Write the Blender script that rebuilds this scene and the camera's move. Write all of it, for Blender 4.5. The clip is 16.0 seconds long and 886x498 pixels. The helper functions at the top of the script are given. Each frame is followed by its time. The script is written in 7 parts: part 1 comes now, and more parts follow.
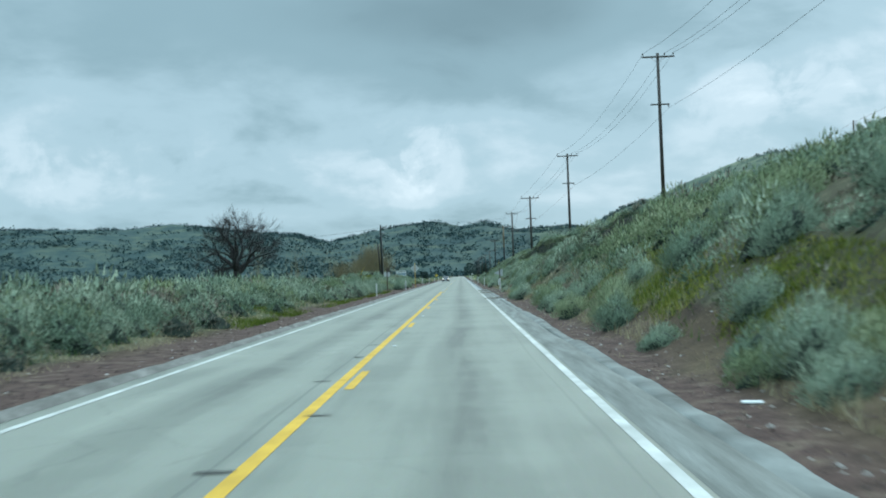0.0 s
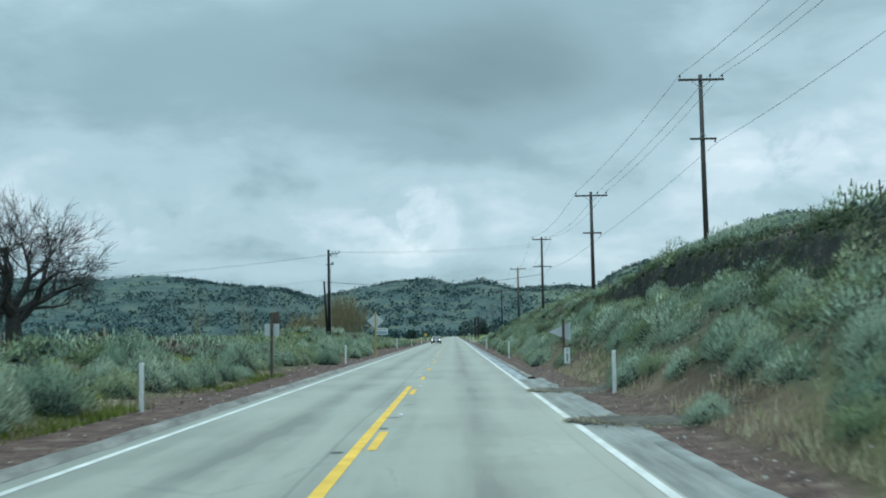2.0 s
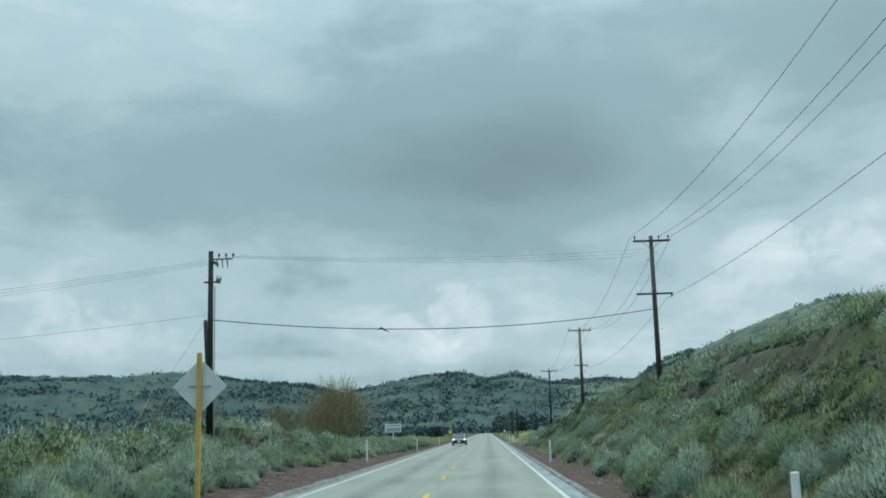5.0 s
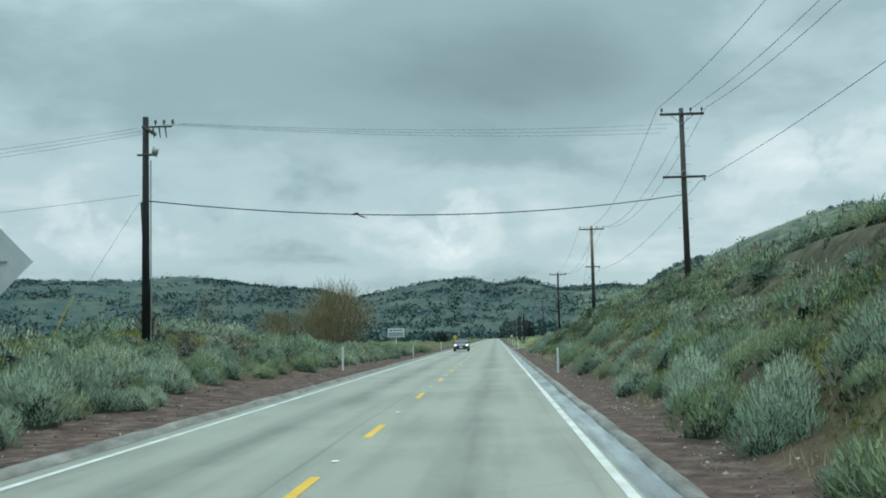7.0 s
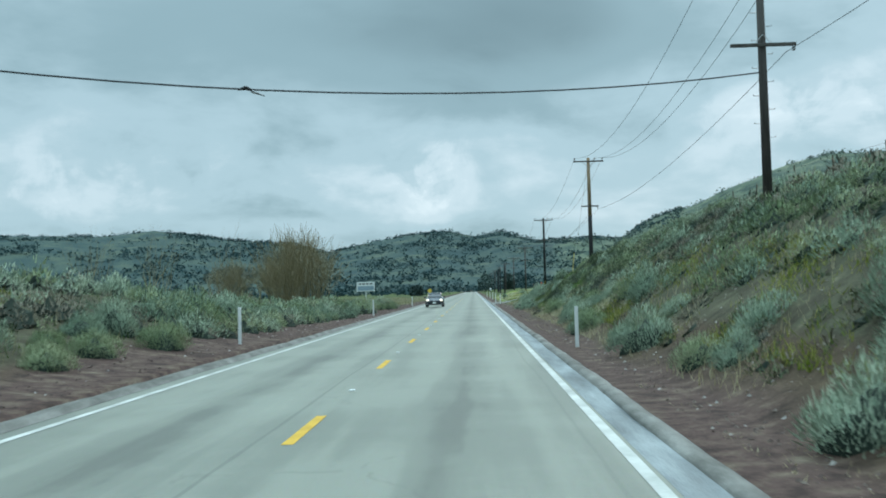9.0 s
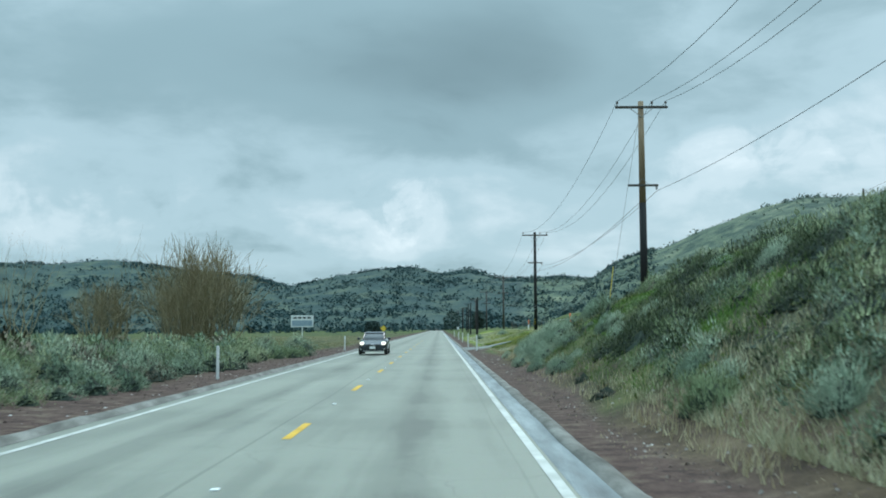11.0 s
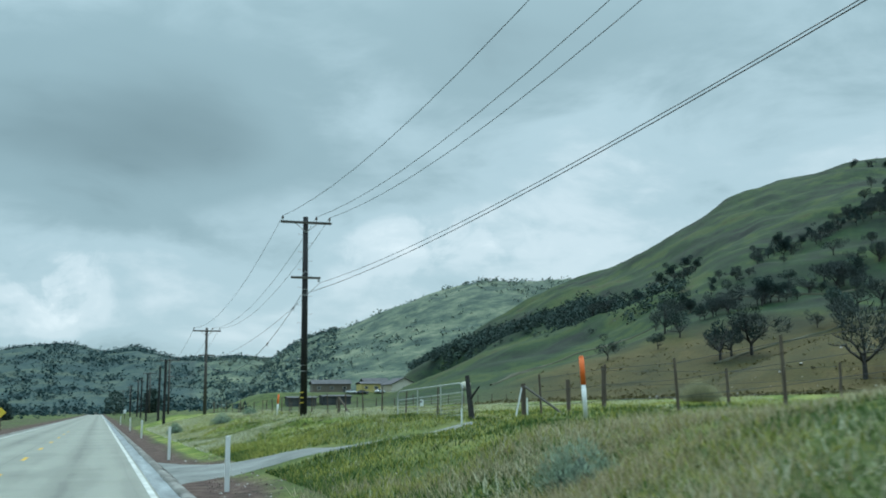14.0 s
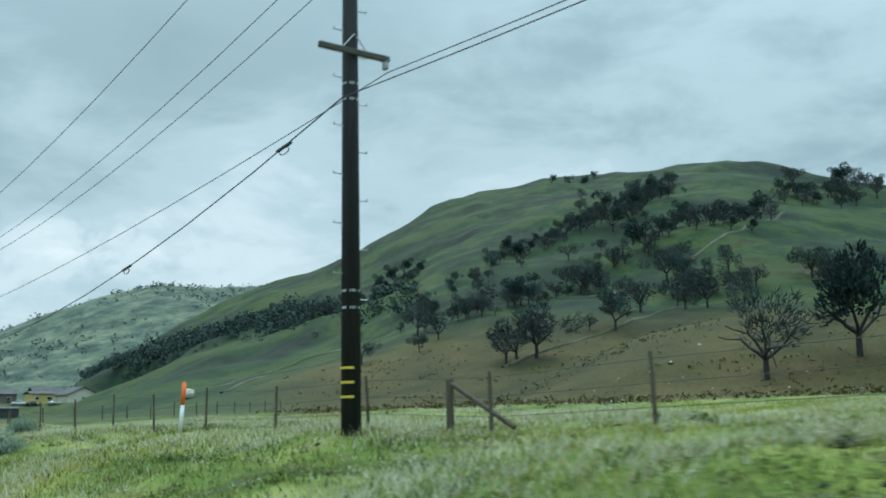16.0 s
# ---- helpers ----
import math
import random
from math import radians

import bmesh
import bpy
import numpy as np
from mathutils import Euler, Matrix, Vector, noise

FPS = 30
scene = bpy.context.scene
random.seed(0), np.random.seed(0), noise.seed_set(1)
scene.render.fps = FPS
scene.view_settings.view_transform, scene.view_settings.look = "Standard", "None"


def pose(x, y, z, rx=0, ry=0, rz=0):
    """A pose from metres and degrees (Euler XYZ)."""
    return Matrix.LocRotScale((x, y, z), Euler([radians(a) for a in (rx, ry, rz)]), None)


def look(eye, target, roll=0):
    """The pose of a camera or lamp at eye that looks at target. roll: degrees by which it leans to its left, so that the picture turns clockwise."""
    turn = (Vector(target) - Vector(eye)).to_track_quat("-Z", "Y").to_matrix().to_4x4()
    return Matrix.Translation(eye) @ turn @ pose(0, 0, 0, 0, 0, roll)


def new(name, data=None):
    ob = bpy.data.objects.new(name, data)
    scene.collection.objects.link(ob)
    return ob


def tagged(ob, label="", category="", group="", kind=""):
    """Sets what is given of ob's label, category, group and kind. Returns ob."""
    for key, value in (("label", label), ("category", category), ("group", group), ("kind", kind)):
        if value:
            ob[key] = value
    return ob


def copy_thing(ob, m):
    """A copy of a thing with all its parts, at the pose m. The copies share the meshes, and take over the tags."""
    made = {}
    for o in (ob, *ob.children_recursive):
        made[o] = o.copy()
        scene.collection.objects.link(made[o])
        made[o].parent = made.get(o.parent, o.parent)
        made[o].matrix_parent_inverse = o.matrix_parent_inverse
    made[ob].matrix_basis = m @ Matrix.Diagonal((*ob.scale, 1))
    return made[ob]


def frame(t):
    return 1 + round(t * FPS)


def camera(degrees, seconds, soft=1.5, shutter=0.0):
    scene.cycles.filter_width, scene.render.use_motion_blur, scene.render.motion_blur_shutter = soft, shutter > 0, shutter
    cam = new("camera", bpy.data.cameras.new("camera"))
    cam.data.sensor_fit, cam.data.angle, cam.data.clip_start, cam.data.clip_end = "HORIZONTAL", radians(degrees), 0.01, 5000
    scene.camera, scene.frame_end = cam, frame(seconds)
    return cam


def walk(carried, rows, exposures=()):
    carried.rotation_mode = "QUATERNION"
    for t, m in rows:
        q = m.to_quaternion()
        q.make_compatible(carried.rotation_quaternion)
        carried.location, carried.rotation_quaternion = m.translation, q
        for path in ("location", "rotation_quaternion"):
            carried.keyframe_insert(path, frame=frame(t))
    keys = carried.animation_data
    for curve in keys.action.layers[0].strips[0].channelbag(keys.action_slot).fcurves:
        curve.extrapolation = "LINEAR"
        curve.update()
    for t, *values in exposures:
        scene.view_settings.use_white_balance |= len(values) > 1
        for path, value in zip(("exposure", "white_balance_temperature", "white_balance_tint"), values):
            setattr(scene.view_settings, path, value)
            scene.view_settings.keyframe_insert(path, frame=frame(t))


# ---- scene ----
cam = camera(47.06, 16.0, soft=1.8, shutter=0.15)
walk(cam, [
    (0, pose(1.93, 119.43, 1.68, 91.48, 2.14, 1.00)),
    (0.5, pose(1.97, 136.81, 1.68, 91.78, 1.49, 0.98)),
    (1, pose(1.92, 154.59, 1.68, 92.38, 1.20, 0.95)),
    (1.5, pose(1.77, 172.37, 1.68, 93.35, 1.29, 0.87)),
    (2, pose(1.41, 188.35, 1.68, 94.82, 0.95, 0.62)),
    (2.5, pose(1.38, 201.55, 1.68, 96.72, 0.90, 0.49)),
    (3, pose(1.23, 211.44, 1.68, 98.64, 0.94, 0.44)),
    (3.5, pose(1.26, 222.40, 1.68, 100.65, 0.39, 0.39)),
    (6, pose(1.99, 251.70, 1.68, 98.60, 2.24, 3.50)),
    (6.5, pose(2.10, 252.70, 1.68, 96.65, 1.50, 2.95)),
    (7, pose(2.24, 254.87, 1.68, 94.98, 1.19, 2.97)),
    (7.5, pose(2.15, 257.51, 1.68, 93.47, 1.20, 2.68)),
    (8, pose(2.15, 261.49, 1.68, 92.54, 0.96, 2.38)),
    (8.5, pose(2.12, 265.65, 1.68, 92.25, 1.43, 1.92)),
    (11, pose(2.34, 310.66, 1.68, 94.46, 0.31, -0.20)),
    (11.5, pose(2.42, 319.58, 1.68, 95.37, -0.05, -2.65)),
    (12, pose(2.47, 328.64, 1.68, 96.37, -0.20, -5.78)),
    (12.5, pose(2.53, 337.64, 1.68, 97.20, -0.33, -8.88)),
    (13, pose(2.54, 346.28, 1.68, 97.87, -0.15, -11.78)),
    (13.5, pose(2.53, 355.15, 1.68, 98.46, -0.08, -14.84)),
    (14, pose(2.53, 363.48, 1.68, 98.93, 0.54, -18.44)),
    (14.5, pose(2.54, 372.29, 1.68, 99.40, 0.37, -22.87)),
    (15, pose(2.54, 381.07, 1.68, 99.68, 0.75, -27.90)),
    (15.5, pose(2.55, 390.05, 1.68, 99.66, 0.96, -32.92)),
    (16, pose(2.62, 398.88, 1.68, 99.37, 1.01, -37.06)),
], exposures=((0, 0.03, 6200, 10), (1.5, 0.0, 6400, 10), (2.0, 0.0, 6320, 10), (2.5, -0.02, 6300, 10), (3.0, -0.05, 6520, 10), (3.5, -0.13, 6550, 10), (6, -0.12, 6650, 10), (6.7, -0.06, 6800, 10), (7.5, 0.0, 6700, 10), (8.2, 0.0, 6350, 10),
              (11, 0.03, 6350, 10), (13, 0.0, 6400, 10), (15.2, 0.0, 6400, 10), (16, 0.07, 6400, 10)))


# ---- light: an overcast sky with a wide, weak sun behind the cloud ----
def link(tree, a, b):
    tree.links.new(a, b)


def node(tree, kind, **values):
    n = tree.nodes.new(kind)
    for key, value in values.items():
        if key == "operation":
            n.operation = value
        elif key == "blend":
            n.blend_type = value
        elif key == "kind":
            n.noise_type = value
        else:
            n.inputs[key].default_value = value
    return n


def mathnode(tree, op, a, b=None, c=None):
    n = tree.nodes.new("ShaderNodeMath")
    n.operation = op
    for i, v in enumerate((a, b, c)):
        if v is None:
            continue
        if hasattr(v, "is_linked"):
            link(tree, v, n.inputs[i])
        else:
            n.inputs[i].default_value = v
    return n.outputs[0]


def ramp(tree, fac, stops, mode="EASE"):
    n = tree.nodes.new("ShaderNodeValToRGB")
    n.color_ramp.interpolation = mode
    els = n.color_ramp.elements
    while len(els) < len(stops):
        els.new(0.5)
    for e, (p, col) in zip(els, stops):
        e.position = p
        e.color = (*col, 1) if len(col) == 3 else col
    link(tree, fac, n.inputs[0])
    return n.outputs[0]


def mix(tree, fac, a, b, blend="MIX"):
    n = tree.nodes.new("ShaderNodeMix")
    n.data_type = "RGBA"
    n.blend_type = blend
    for slot, v in ((0, fac), (6, a), (7, b)):
        if hasattr(v, "is_linked"):
            link(tree, v, n.inputs[slot])
        else:
            n.inputs[slot].default_value = v if slot == 0 else (*v, 1)
    return n.outputs[2]


SUN_ELEV, SUN_AZ = 42.0, 25.0
world = bpy.data.worlds.new("overcast_sky")
scene.world = world
world.use_nodes = True
wt = world.node_tree
wt.nodes.clear()
out = wt.nodes.new("ShaderNodeOutputWorld")
bg = wt.nodes.new("ShaderNodeBackground")
sky = wt.nodes.new("ShaderNodeTexSky")
sky.sky_type = "NISHITA"
sky.sun_disc = False
sky.sun_elevation, sky.sun_rotation = radians(SUN_ELEV), radians(SUN_AZ)
co = wt.nodes.new("ShaderNodeTexCoord").outputs["Generated"]
sep = wt.nodes.new("ShaderNodeSeparateXYZ")
link(wt, co, sep.inputs[0])
up = mathnode(wt, "MAXIMUM", sep.outputs[2], 0.0)
# cloud sheet: the direction carried up to a flat layer
flat = mathnode(wt, "ADD", up, 0.16)
cx = mathnode(wt, "DIVIDE", sep.outputs[0], flat)
cy = mathnode(wt, "DIVIDE", sep.outputs[1], flat)
layer = wt.nodes.new("ShaderNodeCombineXYZ")
link(wt, cx, layer.inputs[0])
link(wt, cy, layer.inputs[1])
big = node(wt, "ShaderNodeTexNoise", Scale=0.55, Detail=5.0, Roughness=0.48, Distortion=0.5)
link(wt, layer.outputs[0], big.inputs["Vector"])
soft = node(wt, "ShaderNodeTexNoise", Scale=6.5, Detail=7.0, Roughness=0.57, Distortion=0.25)
flatten = wt.nodes.new("ShaderNodeMapping")
flatten.inputs["Scale"].default_value = (1.0, 1.0, 2.3)
link(wt, co, flatten.inputs[0])
link(wt, flatten.outputs[0], soft.inputs["Vector"])


def lobe(az, el, wide, high):
    """A soft oval of cloud round one direction of the sky."""
    d = Vector((math.sin(radians(az)) * math.cos(radians(el)), math.cos(radians(az)) * math.cos(radians(el)), math.sin(radians(el))))
    side = Vector((d.y, -d.x, 0)).normalized()
    lift = side.cross(d)
    terms = []
    for axis, width in ((side, wide), (lift, high)):
        dot = wt.nodes.new("ShaderNodeVectorMath")
        dot.operation = "DOT_PRODUCT"
        link(wt, co, dot.inputs[0])
        dot.inputs[1].default_value = axis
        t = mathnode(wt, "DIVIDE", dot.outputs["Value"], math.sin(radians(width)))
        terms.append(mathnode(wt, "MULTIPLY", t, t))
    s = mathnode(wt, "ADD", *terms)
    wobble = mathnode(wt, "MULTIPLY_ADD", soft.outputs[0], 3.2, -1.6)
    s = mathnode(wt, "MAXIMUM", mathnode(wt, "ADD", s, wobble), -0.6)
    return mathnode(wt, "POWER", 2.718, mathnode(wt, "MULTIPLY", s, -1.0))


puff = node(wt, "ShaderNodeTexNoise", Scale=17.0, Detail=6.0, Roughness=0.55, Distortion=0.4)
link(wt, co, puff.inputs["Vector"])
billow = mathnode(wt, "MINIMUM", mathnode(wt, "MAXIMUM", mathnode(wt, "MULTIPLY_ADD", puff.outputs[0], 7.0, -2.9), 0.15), 1.0)
dens = mathnode(wt, "MULTIPLY_ADD", big.outputs[0], 0.95, -0.02)
dens = mathnode(wt, "ADD", dens, mathnode(wt, "MULTIPLY_ADD", soft.outputs[0], 0.66, -0.33))
for az, el, wide, high, amount in ((-6, 15, 22, 3.4, 0.17), (4, 14, 13, 2.2, 0.06), (12, 21, 12, 4, 0.05), (32, 23, 14, 5, 0.13), (13, 16, 4, 4, -0.08), (21, 20, 6, 4, 0.07), (-5, 19, 9, 4, 0.07), (-2.2, 6.4, 2.4, 2.2, -0.34), (-5, 4.8, 6, 1.5, -0.14),
                                   (18, 9.0, 6, 2.0, -0.2), (5, 17, 5, 5, 0.07), (28, 13, 5, 3, -0.1), (10, 6, 14, 2.5, -0.1), (-22, 6.5, 12, 2.2, -0.16), (32, 11, 10, 3, -0.06)):
    oval = lobe(az, el, wide, high)
    if amount < -0.15:
        oval = mathnode(wt, "MULTIPLY", oval, billow)
    dens = mathnode(wt, "ADD", dens, mathnode(wt, "MULTIPLY", oval, amount))
cloud = ramp(wt, dens, [(0.02, (0.7, 0.84, 0.89)), (0.2, (0.57, 0.725, 0.785)), (0.4, (0.415, 0.59, 0.655)), (0.6, (0.275, 0.425, 0.475)), (0.85, (0.178, 0.285, 0.32))], "EASE")
# an overcast sky is brightest high up
lift = mathnode(wt, "MULTIPLY_ADD", mathnode(wt, "POWER", up, 4.0), 5.9, 1.0)
lit = wt.nodes.new("ShaderNodeVectorMath")
lit.operation = "SCALE"
link(wt, cloud, lit.inputs[0])
link(wt, lift, lit.inputs["Scale"])
thin = wt.nodes.new("ShaderNodeVectorMath")
thin.operation = "SCALE"
link(wt, sky.outputs[0], thin.inputs[0])
thin.inputs["Scale"].default_value = 0.07
total = wt.nodes.new("ShaderNodeVectorMath")
total.operation = "ADD"
link(wt, mix(wt, 0.94, thin.outputs[0], lit.outputs[0]), total.inputs[0])
link(wt, total.outputs[0], bg.inputs[0])
bg.inputs[1].default_value = 1.08
link(wt, bg.outputs[0], out.inputs[0])

sun = new("sun", bpy.data.lights.new("sun", "SUN"))
sun.data.energy, sun.data.angle, sun.data.color = 1.1, radians(25), (0.98, 0.98, 0.95)
sd = Vector((math.sin(radians(SUN_AZ)) * math.cos(radians(SUN_ELEV)), math.cos(radians(SUN_AZ)) * math.cos(radians(SUN_ELEV)), math.sin(radians(SUN_ELEV))))
sun.matrix_world = look(sd * 500, (0, 0, 0))


# ---- materials ----
def material(name, cols, scale=2.0, rough=0.85, bump=0.25, fine=25.0, metal=0.0, spec=0.3, vary=0.25, island=False, coord="Object", stretch=None, transl=0.0):
    """Two scales of noise over a range of colours, with fine relief."""
    m = bpy.data.materials.new(name)
    m.use_nodes = True
    t = m.node_tree
    p = t.nodes["Principled BSDF"]
    c = t.nodes.new("ShaderNodeTexCoord").outputs["Object"] if coord == "Object" else t.nodes.new("ShaderNodeNewGeometry").outputs["Position"]
    if stretch:
        mp = t.nodes.new("ShaderNodeMapping")
        mp.inputs["Scale"].default_value = stretch
        link(t, c, mp.inputs[0])
        c = mp.outputs[0]
    a = node(t, "ShaderNodeTexNoise", Scale=scale, Detail=4.0, Roughness=0.6)
    b = node(t, "ShaderNodeTexNoise", Scale=fine, Detail=3.0, Roughness=0.65)
    link(t, c, a.inputs["Vector"])
    link(t, c, b.inputs["Vector"])
    f = a.outputs[0]
    if island:
        r = t.nodes.new("ShaderNodeNewGeometry").outputs["Random Per Island"]
        o = t.nodes.new("ShaderNodeObjectInfo").outputs["Random"]
        tone = t.nodes.new("ShaderNodeAttribute")
        tone.attribute_name = "tone"
        f = mathnode(t, "MULTIPLY_ADD", r, 0.24, mathnode(t, "MULTIPLY_ADD", o, 0.26, mathnode(t, "MULTIPLY_ADD", tone.outputs["Fac"], 0.38, mathnode(t, "MULTIPLY_ADD", f, 0.42, 0.06))))
    n = len(cols)
    col = ramp(t, f, [(0.28 + 0.44 * i / max(n - 1, 1), q) for i, q in enumerate(cols)], "LINEAR")
    v = mathnode(t, "MULTIPLY_ADD", b.outputs[0], 2 * vary, 1 - vary)
    hv = t.nodes.new("ShaderNodeHueSaturation")
    link(t, col, hv.inputs["Color"])
    link(t, v, hv.inputs["Value"])
    link(t, hv.outputs[0], p.inputs["Base Color"])
    p.inputs["Roughness"].default_value = rough
    p.inputs["Metallic"].default_value = metal
    p.inputs["Specular IOR Level"].default_value = spec
    if bump:
        bn = t.nodes.new("ShaderNodeBump")
        bn.inputs["Strength"].default_value = bump
        bn.inputs["Distance"].default_value = 0.02
        link(t, b.outputs[0], bn.inputs["Height"])
        link(t, bn.outputs[0], p.inputs["Normal"])
    if transl:
        tr = t.nodes.new("ShaderNodeBsdfTranslucent")
        link(t, hv.outputs[0], tr.inputs[0])
        mx = t.nodes.new("ShaderNodeMixShader")
        mx.inputs[0].default_value = transl
        link(t, p.outputs[0], mx.inputs[1])
        link(t, tr.outputs[0], mx.inputs[2])
        link(t, mx.outputs[0], t.nodes["Material Output"].inputs[0])
    return m


M = {}
M["pole_grey"] = material("weathered_grey_pole_wood", [(0.05, 0.044, 0.04), (0.105, 0.093, 0.086)], 1.5, 0.9, 0.5, 30, stretch=(6, 6, 0.6))
M["pole"] = material("weathered_creosote_wood", [(0.015, 0.015, 0.016), (0.034, 0.033, 0.034)], 1.5, 0.9, 0.5, 30, stretch=(6, 6, 0.6))
M["pole_light"] = material("bare_pole_wood", [(0.2, 0.14, 0.09), (0.3, 0.22, 0.14)], 1.5, 0.85, 0.4, 30, stretch=(6, 6, 0.6))
M["arm"] = material("grey_crossarm_wood", [(0.06, 0.055, 0.05), (0.12, 0.11, 0.1)], 3, 0.9, 0.3, 30)
M["insulator"] = material("brown_porcelain", [(0.05, 0.035, 0.03), (0.1, 0.08, 0.07)], 5, 0.3, 0, 30, spec=0.5)
M["steel"] = material("galvanised_steel", [(0.28, 0.29, 0.3), (0.42, 0.43, 0.44)], 6, 0.5, 0.15, 40, metal=0.8)
M["wire"] = material("weathered_aluminium_cable", [(0.05, 0.055, 0.06), (0.09, 0.095, 0.1)], 4, 0.6, 0, 30, metal=0.3)
M["white_post"] = material("white_plastic_post", [(0.62, 0.63, 0.62), (0.78, 0.78, 0.77)], 4, 0.6, 0.1, 30, vary=0.1)
M["gate_paint"] = material("dull_white_gate_paint", [(0.34, 0.35, 0.34), (0.52, 0.53, 0.51)], 4, 0.6, 0.1, 30, vary=0.12)
M["sign_back"] = material("dull_aluminium_sign_back", [(0.5, 0.53, 0.54), (0.62, 0.65, 0.66)], 3, 0.5, 0.05, 20, metal=0.2, vary=0.08)
M["sign_white"] = material("white_sign_face", [(0.68, 0.7, 0.7), (0.78, 0.79, 0.79)], 3, 0.5, 0.03, 20, vary=0.06)
M["black"] = material("black_paint", [(0.015, 0.015, 0.016), (0.03, 0.03, 0.032)], 5, 0.6, 0.05, 30)
M["wood_post"] = material("brown_wood_post", [(0.075, 0.056, 0.042), (0.14, 0.112, 0.088)], 3, 0.9, 0.4, 25, stretch=(5, 5, 0.7))
M["yellow_post"] = material("yellow_wood_post", [(0.42, 0.27, 0.07), (0.55, 0.37, 0.12)], 3, 0.8, 0.2, 25)
M["orange"] = material("orange_marker_sleeve", [(0.75, 0.12, 0.02), (0.85, 0.18, 0.04)], 3, 0.5, 0.05, 20, vary=0.1)
M["yellow_guard"] = material("yellow_plastic_guard", [(0.7, 0.5, 0.05), (0.8, 0.58, 0.09)], 3, 0.5, 0.05, 20, vary=0.1)
M["paint_white"] = material("worn_white_road_paint", [(0.3, 0.305, 0.28), (0.54, 0.545, 0.51)], 1.2, 0.7, 0.15, 18, vary=0.2, coord="World")
M["paint_yellow"] = material("worn_yellow_road_paint", [(0.4, 0.235, 0.022), (0.64, 0.385, 0.035)], 1.2, 0.7, 0.15, 18, vary=0.2, coord="World")
M["weed"] = material("dark_green_weeds", [(0.03, 0.046, 0.026), (0.06, 0.085, 0.045), (0.12, 0.145, 0.08)], 0.8, 0.95, 0, 12, island=True, spec=0.1, transl=0.15)
# inner mass painted dark to stand in for shade inside the shrubs
M["core"] = material("shade_dark_inner_twigs", [(0.016, 0.022, 0.018), (0.03, 0.04, 0.031), (0.055, 0.066, 0.05)], 3, 0.95, 0.6, 22, coord="World", spec=0.1)
M["sage"] = material("sagebrush_leaves", [(0.128, 0.192, 0.128), (0.232, 0.31, 0.218), (0.385, 0.455, 0.335)], 0.8, 0.9, 0, 12, island=True, spec=0.15, transl=0.25)
M["sage_green"] = material("green_brush_leaves", [(0.115, 0.165, 0.085), (0.21, 0.27, 0.145), (0.35, 0.39, 0.24)], 0.8, 0.9, 0, 12, island=True, spec=0.15, transl=0.25)
M["stem"] = material("shrub_stems", [(0.06, 0.052, 0.045), (0.12, 0.1, 0.085)], 5, 0.95, 0.2, 30)
M["grass"] = material("green_spring_grass", [(0.022, 0.05, 0.012), (0.06, 0.115, 0.028), (0.16, 0.2, 0.07)], 0.25, 0.85, 0, 6, island=True, coord="World", spec=0.2, transl=0.3)
M["fresh"] = material("fresh_bank_grass", [(0.02, 0.05, 0.01), (0.06, 0.135, 0.026), (0.15, 0.25, 0.065)], 0.5, 0.85, 0, 6, island=True, coord="World", spec=0.2, transl=0.35)
M["lime"] = material("lush_field_grass", [(0.026, 0.048, 0.006), (0.115, 0.155, 0.02), (0.34, 0.325, 0.09)], 0.5, 0.85, 0, 6, island=True, coord="World", spec=0.2, transl=0.35)
M["bleached"] = material("bleached_field_stalks", [(0.25, 0.245, 0.15), (0.38, 0.375, 0.25), (0.5, 0.495, 0.37)], 0.3, 0.9, 0, 8, island=True, coord="World", spec=0.15, transl=0.3)
M["sere"] = material("olive_dry_tufts", [(0.06, 0.054, 0.02), (0.095, 0.08, 0.035), (0.15, 0.13, 0.065)], 0.05, 0.95, 0, 8, island=True, coord="World", spec=0.1)
M["dry"] = material("dry_straw_grass", [(0.2, 0.16, 0.085), (0.32, 0.275, 0.165), (0.44, 0.395, 0.265)], 0.3, 0.9, 0, 8, island=True, coord="World", spec=0.15, transl=0.25)
M["bark"] = material("dark_oak_bark", [(0.03, 0.029, 0.029), (0.06, 0.057, 0.054)], 4, 0.95, 0.5, 20)
M["twig"] = material("bare_willow_twigs", [(0.17, 0.14, 0.085), (0.29, 0.24, 0.14)], 2, 0.95, 0, 20, island=True)
# paled and cooled to carry the haze before the rocky mountain
M["pale_scrub"] = material("hazed_mountain_scrub_foliage", [(0.1, 0.14, 0.13), (0.14, 0.18, 0.155), (0.18, 0.215, 0.18)], 0.05, 0.95, 0, 0.5, island=True, spec=0.1)
M["oak_twig"] = material("bare_oak_twigs", [(0.038, 0.05, 0.05), (0.056, 0.071, 0.068), (0.084, 0.1, 0.091)], 0.5, 0.95, 0, 6, island=True, spec=0.1)
M["oak_crown"] = material("dark_oak_foliage", [(0.02, 0.037, 0.038), (0.037, 0.06, 0.056), (0.062, 0.088, 0.074)], 0.5, 0.95, 0, 6, island=True, spec=0.1)
# scrub tinted blue; the haze of distance sits in this colour
M["scrub"] = material("hazed_hill_scrub_foliage", [(0.024, 0.05, 0.056), (0.038, 0.072, 0.076), (0.058, 0.094, 0.092)], 0.05, 0.95, 0, 0.5, island=True, spec=0.1)


